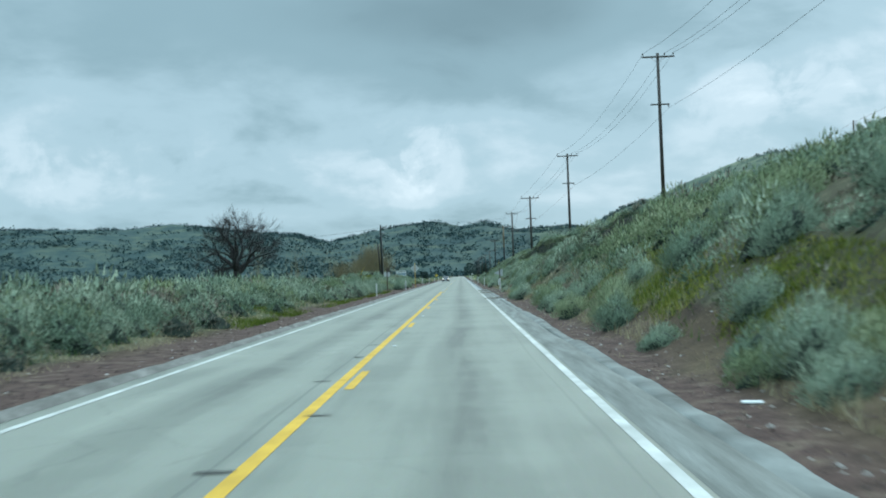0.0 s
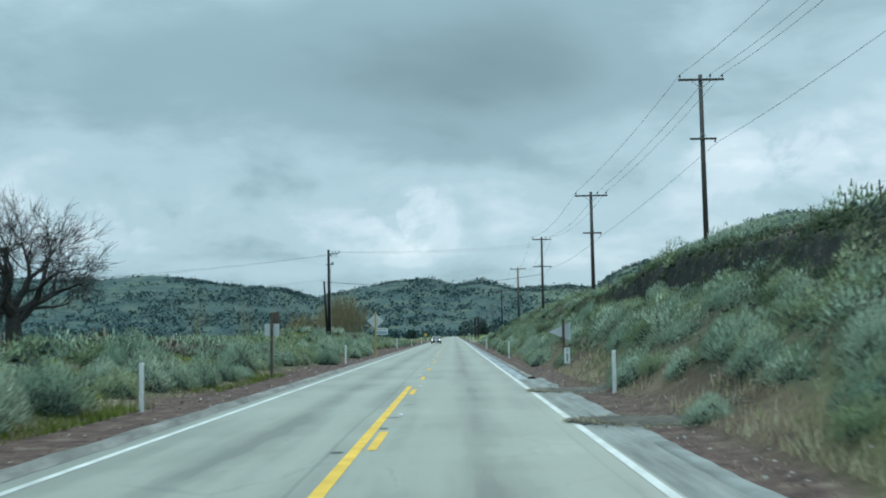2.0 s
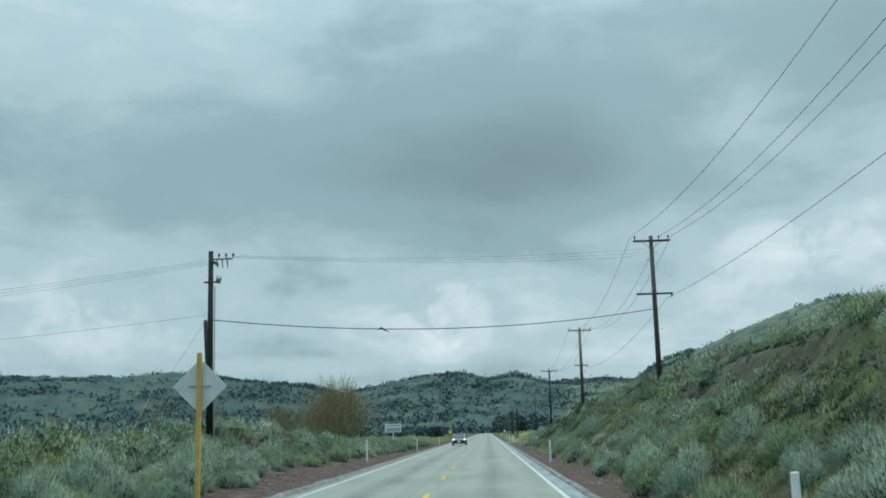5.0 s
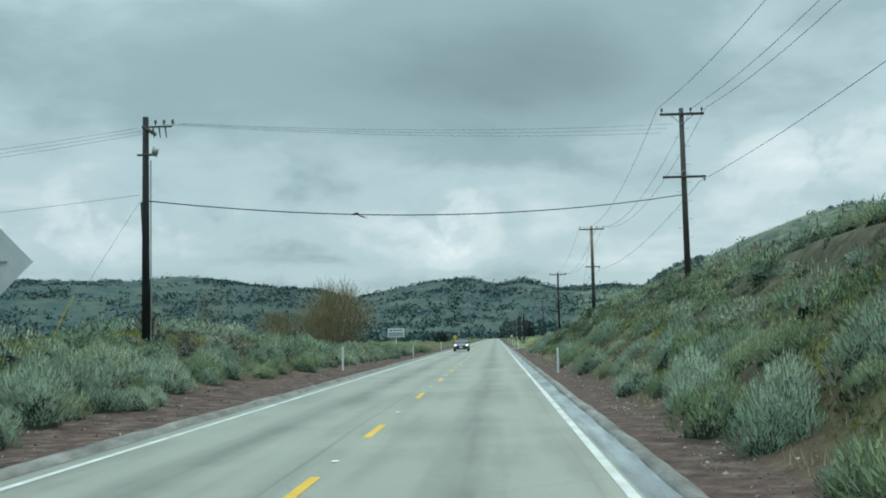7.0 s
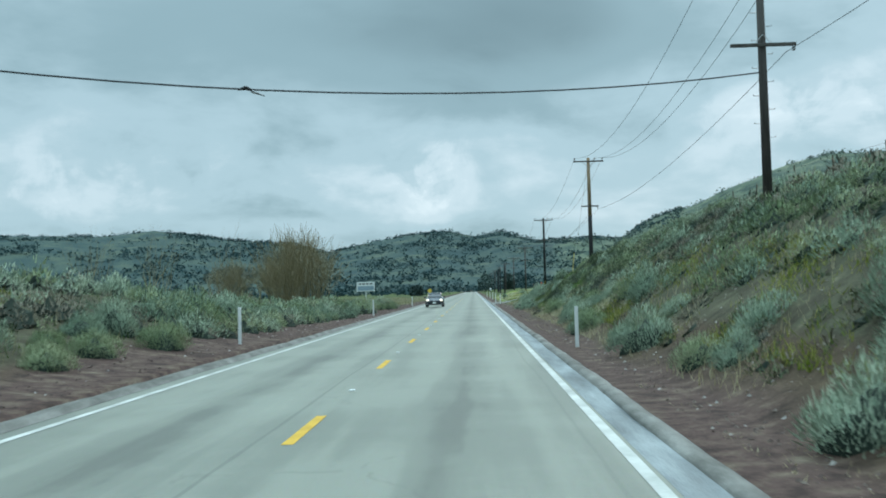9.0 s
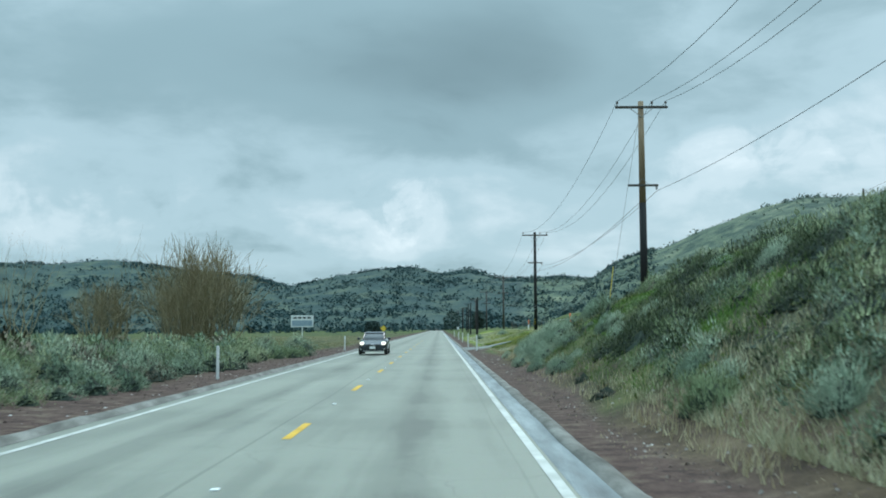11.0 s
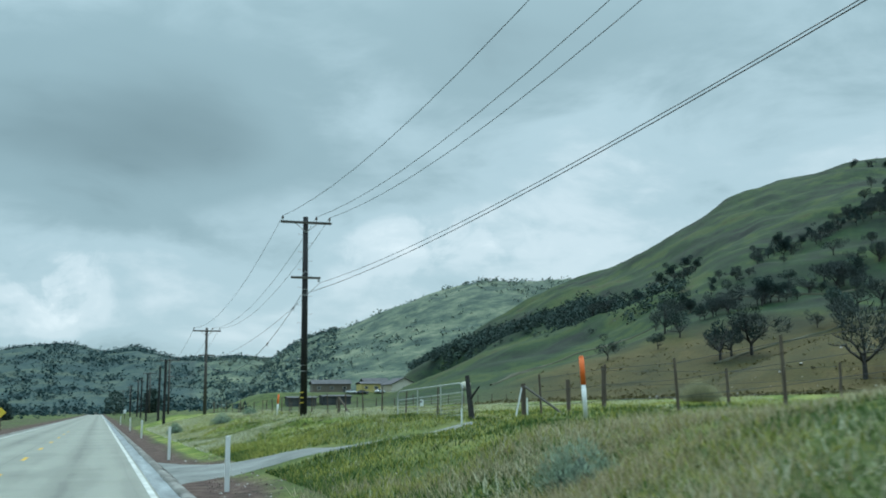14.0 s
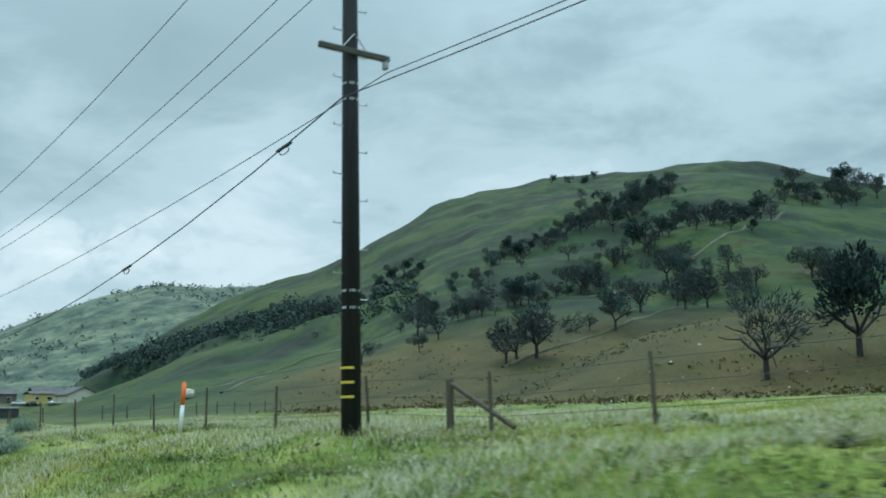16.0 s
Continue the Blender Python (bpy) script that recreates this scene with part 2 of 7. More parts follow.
# ---- small building helpers ----
def noise2(x, y, seed=0):
    """Smooth value noise for arrays."""
    x, y = np.asarray(x, float), np.asarray(y, float)
    xi, yi = np.floor(x), np.floor(y)
    fx, fy = x - xi, y - yi
    fx, fy = fx * fx * (3 - 2 * fx), fy * fy * (3 - 2 * fy)

    def h(a, b):
        v = np.sin(a * 127.1 + b * 311.7 + seed * 74.7) * 43758.5453
        return v - np.floor(v)

    return (h(xi, yi) * (1 - fx) + h(xi + 1, yi) * fx) * (1 - fy) + (h(xi, yi + 1) * (1 - fx) + h(xi + 1, yi + 1) * fx) * fy


def fbm(x, y, octaves=4, seed=0):
    s, a, tot = 0, 1.0, 0
    for k in range(octaves):
        s = s + a * (noise2(np.asarray(x) * 2 ** k, np.asarray(y) * 2 ** k, seed + k) - 0.5)
        tot += a
        a *= 0.5
    return s / tot * 2


def smooth(a, b, v):
    t = np.clip((np.asarray(v, float) - a) / (b - a), 0, 1)
    return t * t * (3 - 2 * t)


def thing(name, label, category, group="", kind="", at=(0, 0, 0), rz=0.0):
    ob = new(name)
    ob.empty_display_size = 0.2
    ob.matrix_world = pose(*at, 0, 0, rz)
    return tagged(ob, label, category, group, kind)


def part(name, bm, mat, parent=None, label="", shade=False):
    me = bpy.data.meshes.new(name)
    bm.to_mesh(me)
    bm.free()
    if shade:
        me.polygons.foreach_set("use_smooth", [True] * len(me.polygons))
    me.materials.append(mat)
    ob = new(name, me)
    if parent:
        ob.parent = parent
    return tagged(ob, label)


def box(bm, size, at=(0, 0, 0), rot=None, bevel=0.0):
    m = Matrix.Translation(at) @ (rot or Matrix.Identity(4)) @ Matrix.Diagonal((*size, 1))
    geo = bmesh.ops.create_cube(bm, size=1, matrix=m)
    if bevel:
        es = list({e for v in geo["verts"] for e in v.link_edges})
        bmesh.ops.bevel(bm, geom=es, offset=bevel, segments=1, affect="EDGES", profile=0.5)
    return bm


def rod(bm, a, b, r1, r2=None, n=8):
    a, b = Vector(a), Vector(b)
    d = b - a
    rot = d.to_track_quat("Z", "Y").to_matrix().to_4x4()
    bmesh.ops.create_cone(bm, cap_ends=True, segments=n, radius1=r1, radius2=r1 if r2 is None else r2, depth=d.length,
                          matrix=Matrix.Translation((a + b) / 2) @ rot)
    return bm


def mesh_from(name, verts, faces, mats, shade=True):
    me = bpy.data.meshes.new(name)
    me.from_pydata([tuple(v) for v in verts], [], faces)
    for m in mats:
        me.materials.append(m)
    if shade:
        me.polygons.foreach_set("use_smooth", [True] * len(me.polygons))
    me.update()
    return me


def soup(name, tris, mats, index=None, normals=None, tone=None):
    """A mesh of loose triangles, with rounded crown normals and a tone for each where given."""
    tris = np.asarray(tris, dtype=np.float32).reshape(-1, 3, 3)
    n = len(tris)
    me = bpy.data.meshes.new(name)
    me.vertices.add(3 * n)
    me.vertices.foreach_set("co", tris.ravel())
    me.loops.add(3 * n)
    me.loops.foreach_set("vertex_index", np.arange(3 * n, dtype=np.int32))
    me.polygons.add(n)
    me.polygons.foreach_set("loop_start", np.arange(0, 3 * n, 3, dtype=np.int32))
    for m in mats:
        me.materials.append(m)
    if index is not None:
        me.polygons.foreach_set("material_index", np.asarray(index, dtype=np.int32))
    if normals is not None:
        a = me.attributes.new("custom_normal", "FLOAT_VECTOR", "POINT")
        a.data.foreach_set("vector", np.repeat(np.asarray(normals, dtype=np.float32), 3, axis=0).ravel())
    if tone is not None:
        a = me.attributes.new("tone", "FLOAT", "FACE")
        a.data.foreach_set("value", np.asarray(tone, dtype=np.float32))
    me.update(calc_edges=True)
    return me


# ---- the lie of the land ----
def table(v, pairs):
    return np.interp(v, [p[0] for p in pairs], [p[1] for p in pairs])


FAR = [(-180, 2.2), (-110, 2.6), (-70, 3.4), (-35, 3.6), (-23.4, 3.5), (-20.6, 3.27), (-18, 3.6), (-16, 3.48), (-12.6, 3.2), (-10.6, 3.06), (-8.3, 2.4),
       (-5.6, 2.9), (-3.5, 3.15), (-1.3, 3.29), (0.1, 2.96), (1.7, 3.2), (3.6, 2.8), (5.5, 2.8), (7, 2.9), (9, 2.7), (14, 2.2), (30, 1.5), (90, 2), (180, 2.2)]
ROCKY = [(-180, 0), (4.5, 0), (7.1, 1.3), (10.3, 3.6), (13.9, 4.8), (18.3, 6.3), (20.9, 6.9), (25, 7.1), (30, 7.3), (40, 7), (60, 4), (90, 0), (180, 0)]
GRASSY = [(-180, 0), (10, 0), (13, 0.3), (16, 0.9), (17.8, 2.4), (23, 5.2), (26.6, 6.75), (31.3, 8.5), (34.5, 10.4), (37, 11.8), (39.4, 12.7), (44, 13.25), (47.5, 13.1),
          (50.3, 13.5), (52.8, 13.5), (55.2, 12.95), (57.8, 12.1), (61.3, 11.5), (75, 9), (95, 5), (120, 1), (150, 0), (180, 0)]

SPUR = [(-180, 0), (27, 0), (33, 0.6), (36, 1.2), (40.8, 2.5), (47, 4.6), (53, 5.5), (61, 6.0), (80, 5), (110, 2), (140, 0), (180, 0)]


def lip_line(x, y):
    """Where the crumbled lip of the cut bank runs, and how strong it is."""
    at = 10.7 + fbm(y / 13, 0 * y + 1.7, 3, 6) * 1.2 + fbm(y / 2.4, x / 3, 3, 16) * 0.5
    return at, smooth(-0.35, 0.25, fbm(y / 21, 0 * y + 8.1, 2, 7)) * smooth(162, 182, y) * (1 - 0.65 * smooth(240, 258, y)) * (1 - smooth(296, 318, y))


def land(x, y):
    x, y = np.asarray(x, float), np.asarray(y, float)
    near = 1 - smooth(60, 140, np.abs(x))
    rough = fbm(x / 7, y / 9, 3, 3) * 0.35 + fbm(x / 1.7, y / 1.7, 2, 9) * 0.08
    # the cut bank on one side of the road, and the flat field after it
    bank = table(x, [(4.35, 0), (5.5, 0.04), (6.3, 0.38), (8, 1.65), (9.8, 3.05), (11, 3.75), (13, 4.4), (16, 5.4), (19, 6.35), (26, 8.2), (40, 11.0), (70, 14.5), (160, 19)])
    field = table(x, [(4.35, 0), (5.8, 0.12), (7.5, 0.45), (9.5, 1.0), (12, 1.36), (20, 1.5), (60, 2.6), (160, 6.0), (600, 8)])
    # a steep crumbled lip near the top of the bank
    lip_x, lip = lip_line(x, y)
    bank = bank + lip * (0.9 * smooth(lip_x - 0.3, lip_x + 0.2, x) * (1 - smooth(lip_x + 0.5, lip_x + 8, x)) - 0.55 * smooth(lip_x - 2.4, lip_x - 0.7, x) * (1 - smooth(lip_x - 0.45, lip_x, x)))
    edge = 338 + fbm(x / 12, 0 * y + 3.3, 2, 5) * 4
    a = 1 - smooth(edge, edge + 50, y)
    right = bank * a + field * (1 - a)
    grown = smooth(5.4, 7.5, x)
    right = right + rough * grown * (0.35 + 0.9 * a) * near + (1 - a) * 0.3 * fbm(x / 2.6, y / 3.4, 3, 17) * smooth(6.5, 9, x) * (1 - smooth(40, 60, x))
    # the drive lies a little below the field
    drive_y = 390.2 + 0.32 * np.maximum(0, x - 10.5)
    right = right - 0.32 * np.exp(-((y - drive_y) / 1.7) ** 2) * smooth(7, 9.5, x) * (1 - smooth(18, 30, x))
    left = table(-x, [(4.35, 0), (6.6, 0.06), (8, 0.25), (12, 0.6), (20, 0.85), (35, 1.0), (80, 0.8), (300, 0.5)])
    fade = 1 - 0.6 * smooth(325, 375, y)
    left = left * fade + rough * smooth(6.4, 9, -x) * 0.7 * near
    left = left + 1.6 * np.exp(-((x + 13.5) / 6) ** 2 - ((y - 302) / 22) ** 2)
    z = np.where(x > 4.35, right, np.where(x < -4.35, left, -0.07))
    # far hills
    ax, ay = x - 2.5, y - 395
    r = np.hypot(ax, ay) + 1e-6
    az = np.degrees(np.arctan2(ax, ay))
    wav = fbm(x / 260, y / 260, 4, 21)
    g = table(az + wav * 1.2, GRASSY)
    t = np.clip((r - 95) / 545, 0, 1)
    top = 610 * np.tan(np.radians(g))
    prof = 0.32 * t + 0.68 * t * t * (3 - 2 * t)
    hill1 = top * prof * (1 - 0.5 * smooth(640, 1100, r)) + (fbm(x / 90, y / 90, 4, 31) * 9 + fbm(x / 26, y / 26, 4, 35) * 3.2) * smooth(110, 300, r) * (1 - smooth(520, 640, r) * 0.8) * np.clip(g / 6, 0, 1)
    t0 = np.clip((r - 62) / 88, 0, 1)
    spur = 150 * np.tan(np.radians(table(az + wav * 2, SPUR))) * t0 * t0 * (3 - 2 * t0) * (1 - 0.55 * smooth(150, 235, r)) + fbm(x / 18, y / 18, 3, 37) * 1.2 * t0
    hill1 = np.maximum(hill1, spur * (table(az, SPUR) > 0))
    t2 = np.clip((r - 560) / 640, 0, 1)
    hill2 = 1200 * np.tan(np.radians(table(az, ROCKY))) * t2 * t2 * (3 - 2 * t2) + fbm(x / 120, y / 120, 5, 41) * 16 * t2 * np.clip(table(az, ROCKY) / 4, 0, 1)
    bx, by = x - 2.3, y - 310
    r3 = np.hypot(bx, by) + 1e-6
    az3 = np.degrees(np.arctan2(bx, by))
    t3 = np.clip((r3 - 760) / 700, 0, 1)
    hill3 = 1460 * np.tan(np.radians(table(az3, FAR))) * t3 * t3 * (3 - 2 * t3) + fbm(x / 150, y / 150, 5, 51) * 14 * t3 * (1 - smooth(1300, 1500, r3) * 0.7)
    base = np.where(np.abs(x) < 4.35, z, z)
    hills = np.maximum(np.maximum(hill1, hill2), hill3)
    w = smooth(60, 110, np.minimum(r, r3))
    z = np.where(hills * w > base, hills * w + (base - hills * w) * np.exp(-np.clip(hills * w - base, 0, 50) / 1.5) * 0.5, base)
    # the level yard of the far houses
    yard = smooth(45, 65, x) * (1 - smooth(136, 150, x)) * smooth(724, 750, y) * (1 - smooth(782, 812, y))
    return z + (8.4 - z) * yard


def z_at(x, y):
    return float(land(np.array([x]), np.array([y]))[0])


def lines(*runs):
    v = []
    for a, b, n, g in runs:
        t = np.linspace(0, 1, n, endpoint=False)
        v.append(a + (b - a) * (t ** g if g > 0 else 1 - (1 - t) ** (-g)))
    return np.unique(np.round(np.concatenate(v), 3))


gx = lines((-3600, -60, 58, -2.6), (-60, -15, 26, 1), (-15, -4.4, 24, 1), (4.4, 15, 40, 1), (15, 60, 36, 1), (60, 300, 84, 1), (300, 700, 44, 1), (700, 3600, 46, 1.4))
gx = np.unique(np.concatenate([gx, [-4.4, -4.3, 4.3, 4.4, 3600]]))
gy = lines((-2600, 60, 28, -2.2), (60, 430, 290, 1), (430, 900, 140, 1.2), (900, 2200, 80, 1), (2200, 4700, 20, 1), (4700, 4701, 1, 1))
GX, GY = np.meshgrid(gx, gy)
GZ = land(GX, GY)
nx, ny = len(gx), len(gy)
idx = np.arange(nx * ny).reshape(ny, nx)
quads = np.stack([idx[:-1, :-1], idx[:-1, 1:], idx[1:, 1:], idx[1:, :-1]], -1).reshape(-1, 4)
gverts = np.stack([GX, GY, GZ], -1).reshape(-1, 3)


def ground_material():
    m = bpy.data.materials.new("ground_soil_and_turf")
    m.use_nodes = True
    t = m.node_tree
    p = t.nodes["Principled BSDF"]
    pos = t.nodes.new("ShaderNodeNewGeometry").outputs["Position"]

    def ns(scale, detail=5.0, rough=0.6):
        n = node(t, "ShaderNodeTexNoise", Scale=scale, Detail=detail, Roughness=rough)
        link(t, pos, n.inputs["Vector"])
        return n.outputs[0]

    def attr(name):
        a = t.nodes.new("ShaderNodeAttribute")
        a.attribute_name = name
        return a.outputs["Fac"]

    n1, n2, n3, n4 = ns(0.35), ns(2.2), ns(14.0), ns(0.02, 8.0, 0.65)
    soil = ramp(t, n1, [(0.3, (0.036, 0.025, 0.017)), (0.5, (0.064, 0.045, 0.028)), (0.7, (0.11, 0.084, 0.052))])
    cinder = ramp(t, n2, [(0.3, (0.045, 0.028, 0.025)), (0.5, (0.074, 0.046, 0.039)), (0.64, (0.095, 0.07, 0.052)), (0.8, (0.15, 0.128, 0.095))])
    turf = ramp(t, n1, [(0.28, (0.02, 0.038, 0.012)), (0.45, (0.045, 0.075, 0.02)), (0.58, (0.08, 0.105, 0.03)), (0.72, (0.105, 0.095, 0.05))])
    # litter and soil under the brush, darkened for shade among the shrubs
    brush = ramp(t, n2, [(0.3, (0.035, 0.045, 0.028)), (0.55, (0.06, 0.072, 0.042)), (0.75, (0.105, 0.105, 0.065))])
    field = ramp(t, n1, [(0.28, (0.038, 0.072, 0.011)), (0.45, (0.1, 0.145, 0.022)), (0.57, (0.18, 0.205, 0.05)), (0.72, (0.26, 0.25, 0.115))])
    n5 = ns(0.09, 6.0, 0.7)
    fold = mathnode(t, "MULTIPLY_ADD", n4, 0.6, mathnode(t, "MULTIPLY", n5, 0.4))
    hill = ramp(t, fold, [(0.4, (0.006, 0.015, 0.011)), (0.46, (0.013, 0.028, 0.015)), (0.51, (0.017, 0.04, 0.016)), (0.56, (0.038, 0.062, 0.018)), (0.62, (0.036, 0.037, 0.017)), (0.7, (0.07, 0.073, 0.045))])
    olive = ramp(t, fold, [(0.4, (0.028, 0.029, 0.01)), (0.48, (0.052, 0.044, 0.014)), (0.55, (0.075, 0.058, 0.02)), (0.66, (0.105, 0.088, 0.046))])
    # near-black tone for the recess under the lip; its shade is in the colour
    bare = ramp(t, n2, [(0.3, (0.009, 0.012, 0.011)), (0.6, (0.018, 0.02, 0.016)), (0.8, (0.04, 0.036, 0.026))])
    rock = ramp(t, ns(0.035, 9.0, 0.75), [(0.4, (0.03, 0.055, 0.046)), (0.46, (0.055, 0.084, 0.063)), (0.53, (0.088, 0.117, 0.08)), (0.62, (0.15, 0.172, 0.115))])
    # far slopes: haze is put into the colour as a blue cast
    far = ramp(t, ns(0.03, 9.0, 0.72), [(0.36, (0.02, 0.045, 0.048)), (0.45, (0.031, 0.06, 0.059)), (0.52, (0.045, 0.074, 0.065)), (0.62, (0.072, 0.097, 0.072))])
    col = soil
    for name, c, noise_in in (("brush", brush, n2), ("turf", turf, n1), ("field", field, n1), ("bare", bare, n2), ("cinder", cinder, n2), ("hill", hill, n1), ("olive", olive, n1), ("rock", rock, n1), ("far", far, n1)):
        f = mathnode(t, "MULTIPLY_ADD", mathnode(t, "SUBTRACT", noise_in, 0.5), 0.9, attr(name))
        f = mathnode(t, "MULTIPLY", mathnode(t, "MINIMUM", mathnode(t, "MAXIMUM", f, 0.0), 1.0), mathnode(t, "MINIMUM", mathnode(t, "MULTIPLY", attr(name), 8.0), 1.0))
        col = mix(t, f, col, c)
    grain = t.nodes.new("ShaderNodeHueSaturation")
    link(t, col, grain.inputs["Color"])
    link(t, mathnode(t, "MULTIPLY_ADD", mathnode(t, "ADD", n3, n2), 1.5, -0.5), grain.inputs["Value"])
    link(t, grain.outputs[0], p.inputs["Base Color"])
    p.inputs["Roughness"].default_value = 0.95
    p.inputs["Specular IOR Level"].default_value = 0.15
    b = t.nodes.new("ShaderNodeBump")
    b.inputs["Strength"].default_value = 0.35
    b.inputs["Distance"].default_value = 0.06
    link(t, n3, b.inputs["Height"])
    link(t, b.outputs[0], p.inputs["Normal"])
    return m


def zones(x, y, z):
    """How much of each kind of ground lies at a place."""
    ax = np.abs(x)
    wob = fbm(x / 3, y / 5, 3, 61)
    cinder = (1 - smooth(5.2, 6.1, x + wob * 0.7)) * (x > 0) + (1 - smooth(5.8, 7.2, -x + wob * 0.9)) * (x < 0)
    r = np.hypot(x - 2.5, y - 395)
    r3 = np.hypot(x - 2.3, y - 310)
    az = np.degrees(np.arctan2(x - 2.5, y - 395))
    field = smooth(350, 385, y) * (x > 5)
    patch = np.maximum(smooth(0.05, 0.35, fbm(x / 9, y / 14, 3, 71)), smooth(335, 350, y) * (x > 6.5))
    turf = np.clip(np.where(x > 0, 0.75 * field + 0.55 * patch * (1 - field), 0.3 * patch + 0.35 * smooth(360, 420, y) + 0.25 * (x < -14)), 0, 1)
    brush = np.clip(0.55 * (1 - field) * (ax > 7) + 0.3 * field, 0, 1)
    turf = np.where((r3 > 350) & (np.abs(az) < 12), 0.9, turf)
    hill = smooth(100, 220, r) * np.clip(table(az, GRASSY) / 3, 0, 1)
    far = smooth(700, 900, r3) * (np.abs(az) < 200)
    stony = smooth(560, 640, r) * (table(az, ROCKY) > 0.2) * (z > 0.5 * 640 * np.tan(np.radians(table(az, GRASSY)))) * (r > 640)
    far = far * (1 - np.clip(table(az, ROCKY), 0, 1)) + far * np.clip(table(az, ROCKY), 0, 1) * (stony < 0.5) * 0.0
    olive = smooth(62, 80, r) * (1 - smooth(185, 225, r)) * smooth(24, 31, az) * (az < 130)
    spread = smooth(345, 380, y) * (x > 5.5) * (r < 80)
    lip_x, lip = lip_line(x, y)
    # masks the face and hollow below the lip, painted dark as shade
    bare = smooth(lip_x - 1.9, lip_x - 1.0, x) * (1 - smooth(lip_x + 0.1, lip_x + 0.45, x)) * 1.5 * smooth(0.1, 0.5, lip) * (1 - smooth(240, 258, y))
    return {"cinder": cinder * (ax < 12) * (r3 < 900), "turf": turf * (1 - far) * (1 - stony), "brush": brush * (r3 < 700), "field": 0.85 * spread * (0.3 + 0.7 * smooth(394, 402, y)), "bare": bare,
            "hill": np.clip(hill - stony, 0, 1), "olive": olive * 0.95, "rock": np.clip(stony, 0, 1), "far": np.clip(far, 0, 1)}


ground_me = mesh_from("ground", gverts, quads.tolist(), [ground_material()])
for key, val in zones(gverts[:, 0], gverts[:, 1], gverts[:, 2]).items():
    at = ground_me.attributes.new(key, "FLOAT", "POINT")
    at.data.foreach_set("value", np.asarray(val, dtype=np.float32))
tagged(new("ground", ground_me), "brushy roadside soil and turf rising to grassy hills", "ground", kind="structure")


# ---- the road ----
def road_material():
    m = bpy.data.materials.new("worn_grey_asphalt")
    m.use_nodes = True
    t = m.node_tree
    p = t.nodes["Principled BSDF"]
    pos = t.nodes.new("ShaderNodeNewGeometry").outputs["Position"]
    sp = t.nodes.new("ShaderNodeSeparateXYZ")
    link(t, pos, sp.inputs[0])
    mp = t.nodes.new("ShaderNodeMapping")
    mp.inputs["Scale"].default_value = (1.6, 0.09, 1)
    link(t, pos, mp.inputs[0])
    streak = node(t, "ShaderNodeTexNoise", Scale=1.0, Detail=6.0, Roughness=0.6)
    link(t, mp.outputs[0], streak.inputs["Vector"])
    patch = node(t, "ShaderNodeTexNoise", Scale=0.22, Detail=5.0, Roughness=0.6)
    grit = node(t, "ShaderNodeTexNoise", Scale=60.0, Detail=3.0, Roughness=0.7)
    for n in (patch, grit):
        link(t, pos, n.inputs["Vector"])
    # the oil line down the middle of each lane, and polished wheel tracks
    x = mathnode(t, "ADD", sp.outputs[0], mathnode(t, "MULTIPLY_ADD", patch.outputs[0], 0.5, -0.25))
    d = mathnode(t, "ABSOLUTE", mathnode(t, "SUBTRACT", mathnode(t, "ABSOLUTE", x), 1.85))
    oil = mathnode(t, "SUBTRACT", 1.0, mathnode(t, "MINIMUM", mathnode(t, "DIVIDE", d, 0.55), 1.0))
    track = mathnode(t, "SUBTRACT", 1.0, mathnode(t, "MINIMUM", mathnode(t, "DIVIDE", mathnode(t, "ABSOLUTE", mathnode(t, "SUBTRACT", d, 0.85)), 0.4), 1.0))
    f = mathnode(t, "MULTIPLY_ADD", streak.outputs[0], 0.55, mathnode(t, "MULTIPLY", patch.outputs[0], 0.45))
    f = mathnode(t, "SUBTRACT", f, mathnode(t, "MULTIPLY", oil, 0.15))
    f = mathnode(t, "ADD", f, mathnode(t, "MULTIPLY", track, 0.05))
    col = ramp(t, f, [(0.3, (0.105, 0.11, 0.09)), (0.42, (0.153, 0.161, 0.131)), (0.56, (0.2, 0.208, 0.17)), (0.75, (0.262, 0.27, 0.222))])
    vor = t.nodes.new("ShaderNodeTexVoronoi")
    vor.feature = "DISTANCE_TO_EDGE"
    vor.inputs["Scale"].default_value = 0.32
    wv = t.nodes.new("ShaderNodeVectorMath")
    wv.operation = "MULTIPLY_ADD"
    link(t, patch.outputs["Color"], wv.inputs[0])
    wv.inputs[1].default_value = (2.5, 2.5, 0)
    link(t, pos, wv.inputs[2])
    link(t, wv.outputs[0], vor.inputs["Vector"])
    crack = mathnode(t, "MULTIPLY", mathnode(t, "LESS_THAN", vor.outputs["Distance"], 0.006), mathnode(t, "GREATER_THAN", patch.outputs[0], 0.52))
    col = mix(t, mathnode(t, "MULTIPLY", crack, 0.2), col, (0.06, 0.06, 0.055))
    # a long paving joint beside the centre, and a second one in the lane
    for sx, wide, dark in ((-0.42, 0.03, 0.4), (3.3, 0.02, 0.2)):
        joint = mathnode(t, "LESS_THAN", mathnode(t, "ABSOLUTE", mathnode(t, "SUBTRACT", mathnode(t, "MULTIPLY_ADD", streak.outputs[0], 0.25, sp.outputs[0]), sx + 0.125)), wide)
        col = mix(t, mathnode(t, "MULTIPLY", joint, dark), col, (0.07, 0.075, 0.065))
    col = mix(t, 0.5, col, grit.outputs["Color"], "SOFT_LIGHT")
    link(t, col, p.inputs["Base Color"])
    link(t, mathnode(t, "MULTIPLY_ADD", streak.outputs[0], 0.3, 0.45), p.inputs["Roughness"])
    p.inputs["Specular IOR Level"].default_value = 0.35
    b = t.nodes.new("ShaderNodeBump")
    b.inputs["Strength"].default_value = 0.25
    b.inputs["Distance"].default_value = 0.01
